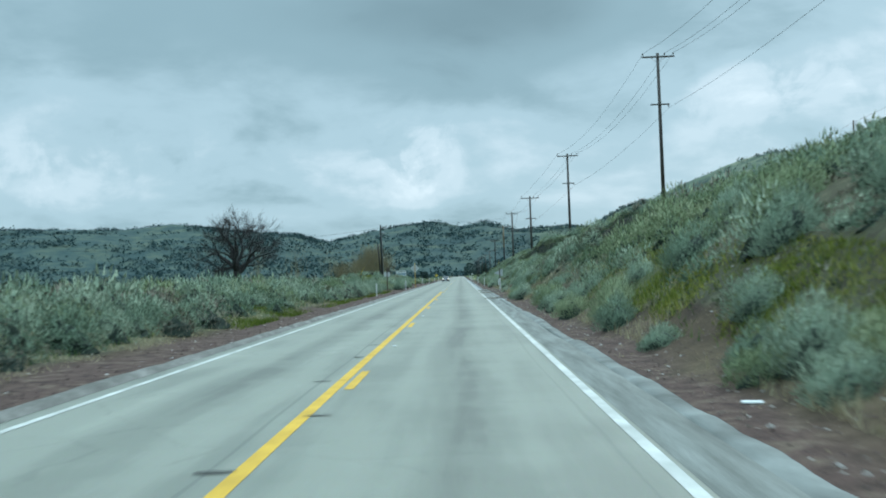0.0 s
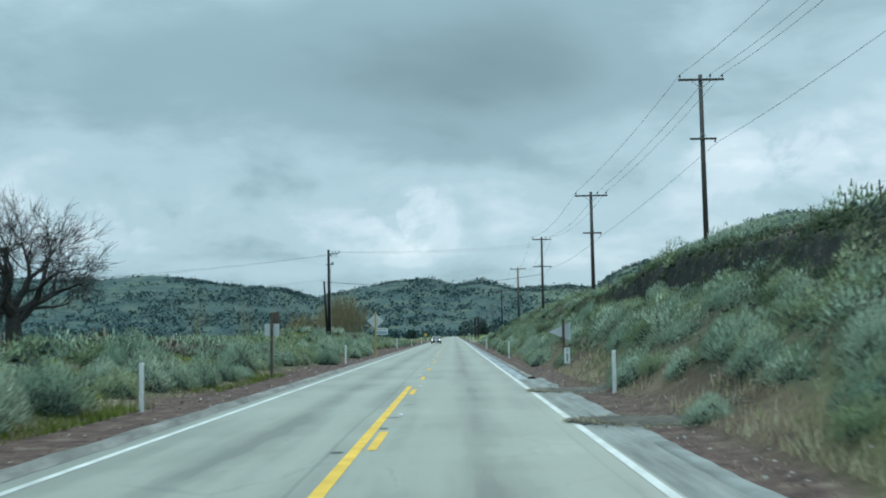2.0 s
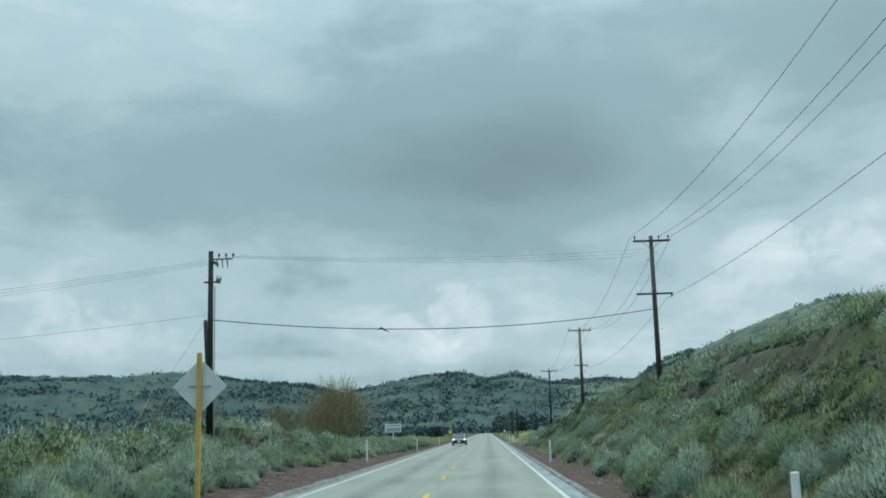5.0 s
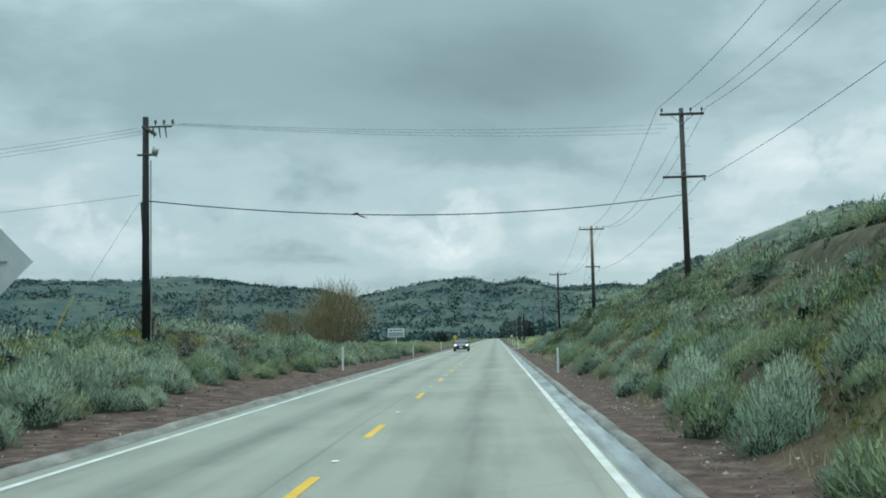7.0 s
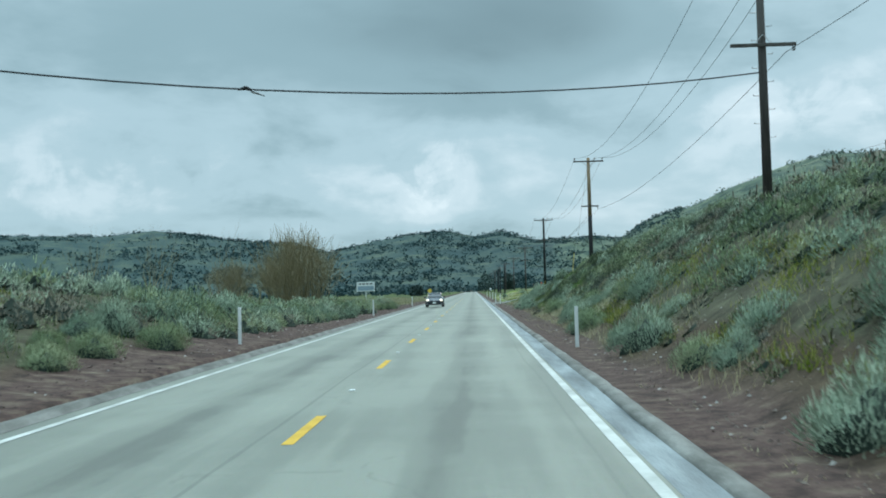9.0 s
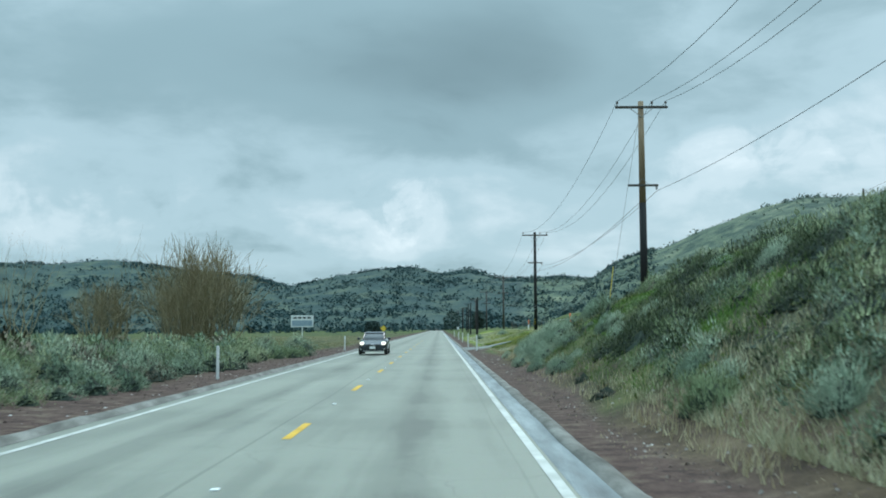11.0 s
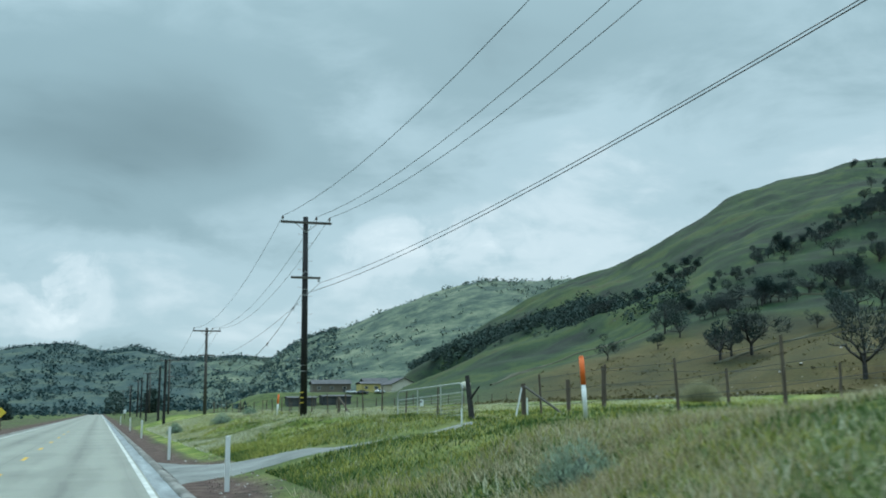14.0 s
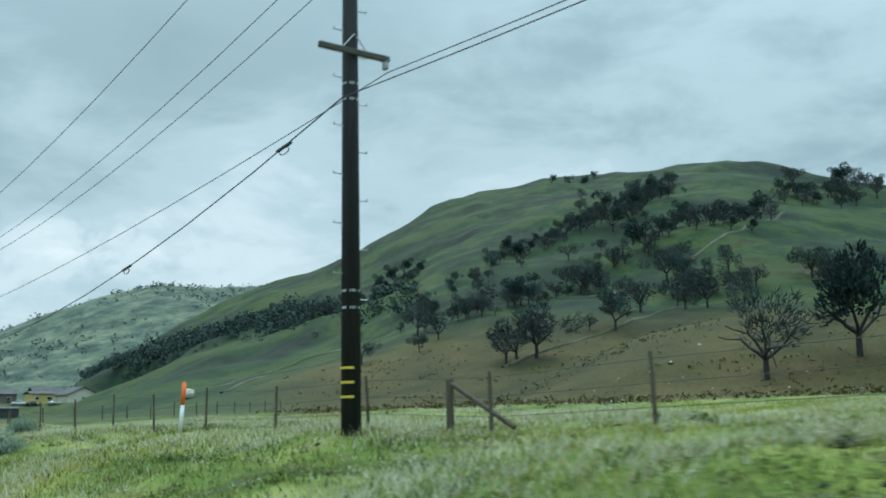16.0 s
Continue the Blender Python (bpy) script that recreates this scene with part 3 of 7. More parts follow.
    link(t, grit.outputs[0], b.inputs["Height"])
    link(t, b.outputs[0], p.inputs["Normal"])
    return m


M["kerb"] = material("pale_worn_asphalt_kerb", [(0.06, 0.07, 0.07), (0.16, 0.185, 0.19), (0.32, 0.355, 0.36)], 0.9, 0.4, 0.4, 16, coord="World", stretch=(3, 0.4, 3), spec=0.45)
M["shoulder"] = material("cracked_grey_shoulder", [(0.075, 0.08, 0.07), (0.14, 0.15, 0.134), (0.205, 0.218, 0.2)], 0.8, 0.75, 0.5, 12, coord="World", stretch=(5, 0.4, 2))
M["berm"] = material("weathered_asphalt_berm", [(0.06, 0.058, 0.05), (0.135, 0.132, 0.118), (0.24, 0.236, 0.215)], 1.1, 0.85, 0.6, 14, coord="World", stretch=(2, 0.7, 2))
M["tar"] = material("dark_patched_asphalt", [(0.05, 0.05, 0.045), (0.085, 0.086, 0.078)], 3, 0.9, 0.3, 30, coord="World")
M["lip"] = material("dark_broken_asphalt_edge", [(0.075, 0.078, 0.07), (0.15, 0.16, 0.148), (0.23, 0.245, 0.23)], 0.7, 0.85, 0.5, 14, coord="World")
Y0, Y1 = 40.0, 1250.0
ys = np.concatenate([np.arange(Y0, 460, 2.0), np.arange(460, Y1 + 1, 15)])


def strip(name, profile, mats, wander=0.0, seed=0, y0=Y0, y1=Y1, rough=0.0):
    """A band along the road with the given cross-section of (x, z)."""
    v, f = [], []
    k = len(profile)
    rows = [y for y in ys if y0 <= y <= y1]
    if rough:
        rows = sorted(set(rows) | set(np.arange(max(y0, 110), min(y1, 420), 0.5).tolist()))
    drift = wander * fbm(np.array(rows) / 3.1, np.full(len(rows), seed + 0.37), 3, seed)
    heave = rough * fbm(np.array(rows) / 0.9, np.full(len(rows), seed + 5.1), 3, seed + 2)
    for j, y in enumerate(rows):
        for i, (x, z) in enumerate(profile):
            inner = 0 < i < k - 1
            v.append((x + (drift[j] if i else 0), y, z + (heave[j] if inner else 0)))
        if j:
            for i in range(k - 1):
                a = (j - 1) * k + i
                f.append((a, a + 1, a + k + 1, a + k))
    return mesh_from(name, v, f, mats)


road_prof = [(-4.33, -0.06), (-4.31, -0.005), (-3.6, 0.004), (-1.8, 0.0), (0, 0.012), (1.8, 0.0), (3.6, 0.004), (4.31, -0.005), (4.33, -0.06)]
tagged(new("road", strip("road", road_prof, [road_material()])), "worn grey two-lane asphalt road with tyre tracks", "road", kind="structure")
SPLIT = 226.0
shoulder = [(3.74, 0.004), (3.8, 0.012), (4.1, 0.014), (4.35, 0.018), (4.42, -0.03)]
tagged(new("kerb_shoulder", strip("kerb_shoulder", shoulder, [M["shoulder"]], 0.03, 4, Y0, SPLIT)), "grey cracked asphalt shoulder outside the edge line", "kerb", kind="structure")
gutter = [(3.74, 0.004), (3.78, 0.011), (3.9, 0.008), (4.02, 0.012), (4.1, 0.03)]
tagged(new("kerb_gutter", strip("kerb_gutter", gutter, [M["kerb"]], 0.02, 5, SPLIT, Y1)), "pale wet gutter strip along the road edge", "kerb", kind="structure")
berm = [(4.07, 0.0), (4.1, 0.045), (4.16, 0.08), (4.25, 0.085), (4.34, 0.055), (4.46, -0.04)]
tagged(new("kerb_berm", strip("kerb_berm", berm, [M["berm"]], 0.05, 8, SPLIT, Y1, 0.035)), "low crumbling asphalt berm outside the gutter", "kerb", kind="structure")
lip = [(4.33, 0.0), (4.38, 0.035), (4.48, 0.045), (4.62, 0.03), (4.78, -0.03)]
tagged(new("road_edge", strip("road_edge", lip, [M["lip"]], 0.16, 8, Y0, SPLIT, 0.03)), "pale crumbling asphalt edge outside the shoulder", "road edge", kind="structure")
kerb2 = [(-4.0, 0.004), (-4.05, 0.02), (-4.12, 0.085), (-4.24, 0.1), (-4.36, 0.07), (-4.5, -0.04)]
tagged(new("kerb_left", strip("kerb_left", kerb2[::-1], [M["berm"]], 0.06, 6, Y0, Y1, 0.03)), "low worn asphalt kerb beside the cinder verge", "kerb", kind="structure")
for sx in (-3.62, 3.62):
    prof = [(sx - 0.065, 0.0095), (sx + 0.065, 0.0095)]
    tagged(new("edge_line", strip("edge_line", prof, [M["paint_white"]])), "solid white painted edge line, slightly worn", "road marking", "edge lines", "structure")


def paint(name, x, a, b, w, mat, label, group=""):
    bm = bmesh.new()
    n = max(1, int((b - a) / 4))
    for i in range(n):
        p, q = a + (b - a) * i / n, a + (b - a) * (i + 1) / n
        zc = 0.0165
        vs = [bm.verts.new(c) for c in ((x - w / 2, p, zc), (x + w / 2, p, zc), (x + w / 2, q, zc), (x - w / 2, q, zc))]
        bm.faces.new(vs)
    bmesh.ops.remove_doubles(bm, verts=bm.verts, dist=1e-4)
    ob = part(name, bm, mat)
    return tagged(ob, label, "road marking", group, "structure")


paint("centre_line", -0.06, 60, 222, 0.17, M["paint_yellow"], "solid yellow painted centre line")
for y in (62, 80, 98, 116.5, 134.8, 153.0, 171.5, 189.3, 203.4, 217.2, 226.6, 236.5, 251.0):
    paint("centre_dash", 0.17, y, y + 2.9, 0.15, M["paint_yellow"], "short yellow painted centre dash", "centre dashes")
for y in (264.8, 272.2, 283.4, 294.4, 305.3, 316.0, 326.3, 338.4, 349.9, 359.0, 370.2, 381.2, 392, 403, 414, 425, 436, 447, 458):
    paint("centre_dash", 0.0, y, y + 2.6, 0.14, M["paint_yellow"], "short yellow painted centre dash", "centre dashes")
for k in range(26):
    y = 121 + 4.05 * k + random.uniform(-1.3, 1.3)
    w, d = random.uniform(0.2, 0.45), random.uniform(0.04, 0.09)
    bm = bmesh.new()
    rim = [(w * 0.5 * math.cos(a) * random.uniform(0.75, 1.1), d * math.sin(a) * random.uniform(0.6, 1.2)) for a in np.linspace(0, 2 * math.pi, 11)[:-1]]
    bm.faces.new([bm.verts.new((px, py, 0)) for px, py in rim])
    ob = part("tar_mark", bm, M["tar"])
    ob.location = (random.choice((-0.42, -0.3, 0.12, 0.3)), y, 0.0205)
    tagged(ob, "small dark cracked patch in the asphalt beside the centre line", "road patch", "road patches", "structure")
for y in (144, 162, 180, 196, 210, 222, 231, 244, 258, 268.9, 278, 289.5, 300, 311, 321.4, 333.4, 344.2, 354.4, 365, 376, 387):
    bm = bmesh.new()
    box(bm, (0.1, 0.1, 0.02), (0, 0, 0.01), bevel=0.008)
    ob = part("road_reflector", bm, M["sign_white"])
    ob.location = (0.0 if y > 225 else 0.27, y, 0.013)
    tagged(ob, "small pale raised road reflector on the asphalt", "road reflector", "centre reflectors")


# ---- power poles and lines ----
def insulator(bm, x, y, z):
    rod(bm, (x, y, z), (x, y, z + 0.1), 0.018, n=6)
    for k, r in ((0.1, 0.055), (0.15, 0.07), (0.2, 0.05)):
        rod(bm, (x, y, z + k), (x, y, z + k + 0.045), r, r * 0.8, n=8)
    return bm


def power_pole(x, y, base, arm, low, top_arm=2.6, low_arm=1.5, r=0.16, label="", light=None, steps=False, bands=(), wood="pole_grey"):
    zb = min(base, z_at(x, y) + 0.05) if base is not None else z_at(x, y)
    p = thing("power_pole", label or "tall dark creosoted timber power pole with two crossarms", "power pole", "power poles", at=(x, y, zb - 0.3))
    g = zb - 0.3
    H = arm + 0.32 - g
    bm = bmesh.new()
    if light:
        rod(bm, (0, 0, 0), (0, 0, light - g), r, r * 0.93, 12)
        part("shaft", bm, M["pole"], p, shade=True)
        bm = bmesh.new()
        rod(bm, (0, 0, light - g), (0, 0, H), r * 0.9, r * 0.72, 12)
        part("upper_shaft", bm, M["pole_light"], p, "bare lighter wood above the dark treated butt", shade=True)
    else:
        rod(bm, (0, 0, 0), (0, 0, H), r, r * 0.72, 12)
        part("shaft", bm, M[wood], p, shade=True)
    bm = bmesh.new()
    box(bm, (top_arm, 0.1, 0.12), (0, -0.17, arm - g), bevel=0.01)
    part("crossarm", bm, M["arm"], p)
    for s in (-1, 1):
        bm = bmesh.new()
        rod(bm, (s * 0.55, -0.17, arm - g - 0.06), (0, -0.14, arm - g - 0.5), 0.018, n=6)
        part("brace", bm, M["steel"], p)
    for ox in (-top_arm / 2 + 0.1, top_arm * 0.2, top_arm / 2 - 0.1):
        part("insulator", insulator(bmesh.new(), ox, -0.17, arm - g + 0.06), M["insulator"], p)
    if low:
        bm = bmesh.new()
        box(bm, (low_arm, 0.09, 0.11), (0, -0.16, low - g), bevel=0.01)
        part("lower_crossarm", bm, M["arm"], p)
        bm = bmesh.new()
        box(bm, (0.09, 0.12, 0.16), (low_arm / 2 - 0.08, -0.16, low - g - 0.13), bevel=0.02)
        part("cable_clamp", bm, M["steel"], p)
        bm = bmesh.new()
        rod(bm, (-0.3, -0.16, low - g), (0, -0.15, low - g + 0.35), 0.012, n=5)
        rod(bm, (0.3, -0.16, low - g), (0, -0.15, low - g + 0.35), 0.012, n=5)
        part("lower_brace", bm, M["steel"], p)
    if steps:
        z, s = 2.6, 1
        while z < H - 0.6:
            bm = bmesh.new()
            rod(bm, (0, 0, z), (s * (r + 0.17), 0, z + 0.01), 0.011, n=5)
            rod(bm, (s * (r + 0.17), 0, z), (s * (r + 0.17), 0, z + 0.05), 0.011, n=5)
            part("pole_step", bm, M["steel"], p)
            z, s = z + 0.45, -s
    for z, mat in bands:
        rr = r * (1 - 0.28 * (z - g) / H) + 0.006
        # the yellow strips lap half round the shaft, the pale ones are broken into worn short bars
        arcs = [(148, 255)] if mat == M["yellow_guard"] else [(172 + 15 * k, 172 + 15 * k + 6 + 3 * (k % 2)) for k in range(9) if k % 4 != 3]
        for a0, a1 in arcs:
            bm = bmesh.new()
            n = max(2, (a1 - a0) // 12)
            ring = [[bm.verts.new((q * math.cos(math.radians(a0 + (a1 - a0) * i / n)), q * math.sin(math.radians(a0 + (a1 - a0) * i / n)), z - g + up)) for q, up in ((rr - 0.012, -0.022), (rr, -0.022), (rr, 0.022), (rr - 0.012, 0.022))] for i in range(n + 1)]
            for i in range(n):
                for k in range(4):
                    bm.faces.new((ring[i][k], ring[i + 1][k], ring[i + 1][(k + 1) % 4], ring[i][(k + 1) % 4]))
            bm.faces.new(ring[0][::-1])
            bm.faces.new(ring[-1])
            bmesh.ops.recalc_face_normals(bm, faces=bm.faces)
            part("marker_strip", bm, mat, p, "reflective strip lapped round the shaft" if len(arcs) == 1 else "worn pale reflective bar")
    return p


POLES = [(20.5, 150.0, None, 20.0, 16.0), (18.2, 200.1, 7.49, 18.34, 14.55), (15.65, 245.3, 6.24, 15.84, 12.45), (12.5, 268.9, 5.72, 12.51, 9.53),
         (11.65, 304.9, 4.96, 12.4, 9.28), (12.4, 360.5, 3.97, 12.55, 8.65), (12.12, 414.1, 1.45, 11.1, 8.28), (11.9, 462.4, None, 9.2, 6.9),
         (11.8, 515, None, 8.9, 6.6), (11.6, 570, None, 9.0, 6.6), (11.5, 630, None, 9.2, 6.7), (11.4, 700, None, 9.4, 6.9), (11.2, 780, None, 9.6, 7.0), (11, 860, None, 9.8, 7.0)]
for i, (x, y, b, a, l) in enumerate(POLES):
    kw = {}
    if i == 5:
        kw = dict(light=7.8, r=0.19, label="timber power pole with dark treated butt and bare upper half")
    if i == 6:
        kw = dict(steps=True, r=0.18, wood="pole", label="tall black timber power pole with steel steps and reflective bands",
                  bands=((2.05, M["yellow_guard"]), (2.3, M["yellow_guard"]), (2.55, M["yellow_guard"]), (3.6, M["sign_back"]), (3.9, M["sign_back"]), (7.4, M["sign_back"]), (7.7, M["sign_back"])))
    if i == 4:
        kw = dict(top_arm=2.15, low_arm=2.1, steps=True, label="timber power pole with two crossarms carrying the cross-road cable")
    power_pole(x, y, b, a, l, **kw)


def wire(name, pts, r, sag, label, mat=None):
    cu = bpy.data.curves.new(name, "CURVE")
    cu.dimensions = "3D"
    cu.bevel_depth, cu.bevel_resolution = r, 1
    all_pts = []
    for (a, b) in zip(pts[:-1], pts[1:]):
        a, b = Vector(a), Vector(b)
        L = (b - a).length
        s = sag * (L / 50) ** 2
        n = 14
        for k in range(n):
            t = k / n
            q = a.lerp(b, t)
            all_pts.append((q.x, q.y, q.z - 4 * s * t * (1 - t)))
    all_pts.append(tuple(pts[-1]))
    sp = cu.splines.new("POLY")
    sp.points.add(len(all_pts) - 1)
    for q, v in zip(sp.points, all_pts):
        q.co = (*v, 1)
    cu.materials.append(mat or M["wire"])
    return tagged(new(name, cu), label, "overhead wire", "overhead wires")


run = POLES[:11]
for k in (-1.2, 0.52, 1.2):
    wire("power_line", [(x + k, y - 0.17, a + 0.3) for x, y, b, a, l in run], 0.0105, 1.55, "thin grey overhead power line between timber poles")
wire("telephone_cable", [(x + 0.72, y - 0.16, l - 0.25) for x, y, b, a, l in run], 0.01, 0.7, "dark overhead telephone cable slung between poles")
wire("telephone_cable", [(x - 0.17, y, l - 0.85) for x, y, b, a, l in run[5:7]], 0.011, 0.7, "thick dark telephone cable slung below the crossarms")

a7, a8 = POLES[6], POLES[7]
wire("telephone_cable", [(a7[0] - 0.17, a7[1], a7[4] - 0.85), (a8[0] - 0.17, a8[1], a8[4] - 0.6)], 0.014, 2.4, "thick dark telephone cable sagging below the crossarms")
for k, u in ((0, 0.045), (1, 0.22)):
    at = Vector((a7[0] - 0.17, a7[1], a7[4] - 0.85)).lerp(Vector((a8[0] - 0.17, a8[1], a8[4] - 0.6)), u) - Vector((0, 0, 4 * 2.4 * (48.3 / 50) ** 2 * u * (1 - u)))
    sp = thing("cable_splice", "grey splice with a small loop on the telephone cable", "cable splice", "cable splices", at=at)
    part("sleeve", rod(bmesh.new(), (0, -0.28, 0.03), (0, 0.28, -0.03), 0.035, n=8), M["wire"], sp)
    ring = bmesh.new()
    for i in range(10):
        b0, b1 = 2 * math.pi * i / 10, 2 * math.pi * (i + 1) / 10
        rod(ring, (0, 0.2 * math.cos(b0), -0.08 + 0.07 * math.sin(b0)), (0, 0.2 * math.cos(b1), -0.08 + 0.07 * math.sin(b1)), 0.012, n=5)
    part("slack_loop", ring, M["wire"], sp)

# the pole over the road, its leaning stub and the lines that cross
lx, ly = -11.55, 294.5
p = thing("power_pole", "dark timber pole with transformer gear beside the brush", "power pole", "power poles", at=(lx, ly, z_at(lx, ly) - 0.2))
g = z_at(lx, ly) - 0.2
part("shaft", rod(bmesh.new(), (0, 0, 0), (-0.05, 0, 10.75 - g), 0.17, 0.12, 12), M["pole"], p, shade=True)
part("crossarm", box(bmesh.new(), (0.1, 1.5, 0.12), (0.1, 0, 10.2 - g), bevel=0.01), M["arm"], p)
part("steel_bracket", box(bmesh.new(), (1.15, 0.06, 0.07), (0.45, 0, 10.35 - g), bevel=0.01), M["arm"], p)
for k in range(3):
    part("insulator", insulator(bmesh.new(), 0.35 + 0.35 * k, 0, 10.38 - g), M["insulator"], p)
    bm = bmesh.new()
    rod(bm, (0.25 + 0.25 * k, 0, 10.3 - g), (0.3 + 0.25 * k, 0, 9.9 - g), 0.035, 0.02, 8)
    part("fuse_cutout", bm, M["insulator"], p)
bm = bmesh.new()
rod(bm, (0.33, -0.1, 9.15 - g), (0.42, -0.1, 9.5 - g), 0.13, 0.13, 10)
part("junction_can", bm, M["steel"], p, shade=True)
part("junction_arm", box(bmesh.new(), (0.8, 0.08, 0.08), (0.05, -0.1, 9.2 - g), bevel=0.01), M["arm"], p)
part("conduit", rod(bmesh.new(), (0.19, 0.05, 0.2), (0.15, 0.05, 9.0 - g), 0.025, n=6), M["steel"], p)
stub = thing("pole_stub", "short leaning dark timber stub beside the taller pole", "pole stub", at=(-12.2, 296.2, z_at(-12.2, 296.2) - 0.2))
part("shaft", rod(bmesh.new(), (0.25, 0, 0), (-0.1, 0, 7.75 - z_at(-12.2, 296.2)), 0.14, 0.1, 10), M["pole"], stub, shade=True)
for k in range(3):
    wire("power_line", [(lx + 0.6 + 0.3 * k, ly + 0.35 * k, 10.45 + 0.08 * k), (10.6 + 0.3 * k, 304.8, 11.5 + 0.22 * k)], 0.006, 1.3, "thin power line crossing high over the road")
    wire("power_line", [(lx - 0.2, ly + 0.5 * (k - 1), 10.2), (-70, 300 + 2 * k, 8.6)], 0.006, 0.8, "thin power line running off across the brush")
wire("cross_road_cable", [(lx + 0.1, ly, 7.35), (11.5, 304.8, 8.4)], 0.025, 3.0, "thick black cable sagging over the road")
wire("power_line", [(lx - 0.3, ly, 7.6), (-70, 300, 6.9)], 0.007, 0.8, "thin power line running off across the brush")


def bent_clamp(at, rz):
    ob = thing("cable_splice", "dark splice case clamped on the cross-road cable", "cable splice", at=at, rz=rz)
    bm = bmesh.new()
    rod(bm, (-0.22, 0, 0), (0, 0, 0.06), 0.02, 0.06, 8)
    rod(bm, (0, 0, 0.06), (0.24, 0, -0.03), 0.06, 0.015, 8)
    part("case", bm, M["black"], ob)
    bm = bmesh.new()
    rod(bm, (0.15, 0, -0.02), (0.5, 0.05, -0.12), 0.045, 0.012, 8)
    part("drip_loop", bm, M["steel"], ob)


bent_clamp((-3.6, 298.0, 7.0), 25)

# guy wire with a yellow guard at the two-tone pole
guy = thing("guy_wire", "steel guy wire with a yellow plastic guard", "guy wire", at=(10.75, 361.2, z_at(10.75, 361.2)))
gz = z_at(10.75, 361.2)
part("strand", rod(bmesh.new(), (0, 0, 0), (1.5, -0.6, 11.8 - gz), 0.009, n=6), M["steel"], guy)
part("guard", rod(bmesh.new(), (0.0, 0, 0.05), (0.24, -0.1, 2.2), 0.019, n=8), M["yellow_guard"], guy, "yellow plastic guard sleeve")


gz = z_at(-15.6, 295.0)
guy = thing("guy_wire", "thin steel guy wire with a yellow guard in grass", "guy wire", at=(-15.6, 295.0, gz))
part("strand", rod(bmesh.new(), (0, 0, 0), (3.95, -0.5, 7.6 - gz), 0.007, n=6), M["steel"], guy)
part("guard", rod(bmesh.new(), (0.05, 0, 0.1), (0.95, -0.11, 1.75), 0.022, n=8), M["yellow_guard"], guy, "yellow plastic guard sleeve")


# ---- signs and markers ----
def plate(pts, depth=0.012):
    """A flat plate in the x, z plane."""
    bm = bmesh.new()
    f = bm.faces.new([bm.verts.new((x, 0, z)) for x, z in pts])
    ex = bmesh.ops.extrude_face_region(bm, geom=[f])
    bmesh.ops.translate(bm, verts=[v for v in ex["geom"] if isinstance(v, bmesh.types.BMVert)], vec=(0, depth, 0))
    bmesh.ops.recalc_face_normals(bm, faces=bm.faces)
    return bm


def on_ground(x, y):
    return (x, y, z_at(x, y))


x, y = -4.75, 268.6
s = thing("warning_sign", "pale back of a diamond warning sign on a yellow post", "road sign", at=on_ground(x, y))
zc = 2.85 - z_at(x, y)
part("post", box(bmesh.new(), (0.1, 0.1, zc + 0.75), (0, -0.07, (zc + 0.75) / 2), bevel=0.008), M["yellow_post"], s, "yellow painted wooden post")
part("panel", plate([(0, zc - 0.62), (0.62, zc), (0, zc + 0.62), (-0.62, zc)]), M["sign_back"], s, "bare aluminium back of a diamond panel")
part("cross_brace", box(bmesh.new(), (0.5, 0.02, 0.03), (0, -0.012, zc)), M["steel"], s)

x, y = 6.3, 234.4
s = thing("pennant_sign", "back of a pennant road sign on a dark wooden post", "road sign", at=on_ground(x, y))
zc = 1.62 + 0.12 - z_at(x, y)
part("post", box(bmesh.new(), (0.1, 0.1, zc + 0.62), (0.03, -0.07, (zc + 0.5) / 2), bevel=0.008), M["wood_post"], s)
part("panel", plate([(-0.62, zc - 0.02), (0.36, zc - 0.42), (0.36, zc + 0.42)]), M["sign_back"], s, "bare aluminium back of a triangular pennant")

x, y = 6.15, 231.4
s = thing("milepost_marker", "narrow white milepost paddle with dark characters", "milepost", at=on_ground(x, y), rz=-4)
part("post", rod(bmesh.new(), (0, 0.02, -0.1), (0, 0.02, 0.6), 0.025, n=6), M["steel"], s)
part("panel", plate([(-0.12, 0.06), (0.12, 0.06), (0.12, 0.72), (-0.12, 0.72)]), M["sign_white"], s)
for zc, wide, tall in ((0.65, 0.12, 0.025), (0.6, 0.09, 0.02), (0.42, 0.06, 0.09), (0.3, 0.06, 0.09), (0.19, 0.05, 0.05)):
    part("printed_bar", box(bmesh.new(), (wide, 0.004, tall), (0, -0.004, zc)), M["black"], s)

x, y = -6.1, 230.4
s = thing("square_sign", "back of a small pale square sign on a dark wooden post", "road sign", at=on_ground(x, y))
zc = 2.0 - z_at(x, y)
part("post", box(bmesh.new(), (0.11, 0.11, zc + 0.75), (0, -0.07, (zc + 0.7) / 2), bevel=0.008), M["wood_post"], s)
part("panel", plate([(-0.3, zc - 0.25), (0.3, zc - 0.25), (0.3, zc + 0.25), (-0.3, zc + 0.25)]), M["sign_back"], s)
part("upper_panel", plate([(-0.02, zc + 0.25), (0.3, zc + 0.25), (0.3, zc + 0.72), (-0.02, zc + 0.72)]), M["wood_post"], s, "dark weathered upper plate")


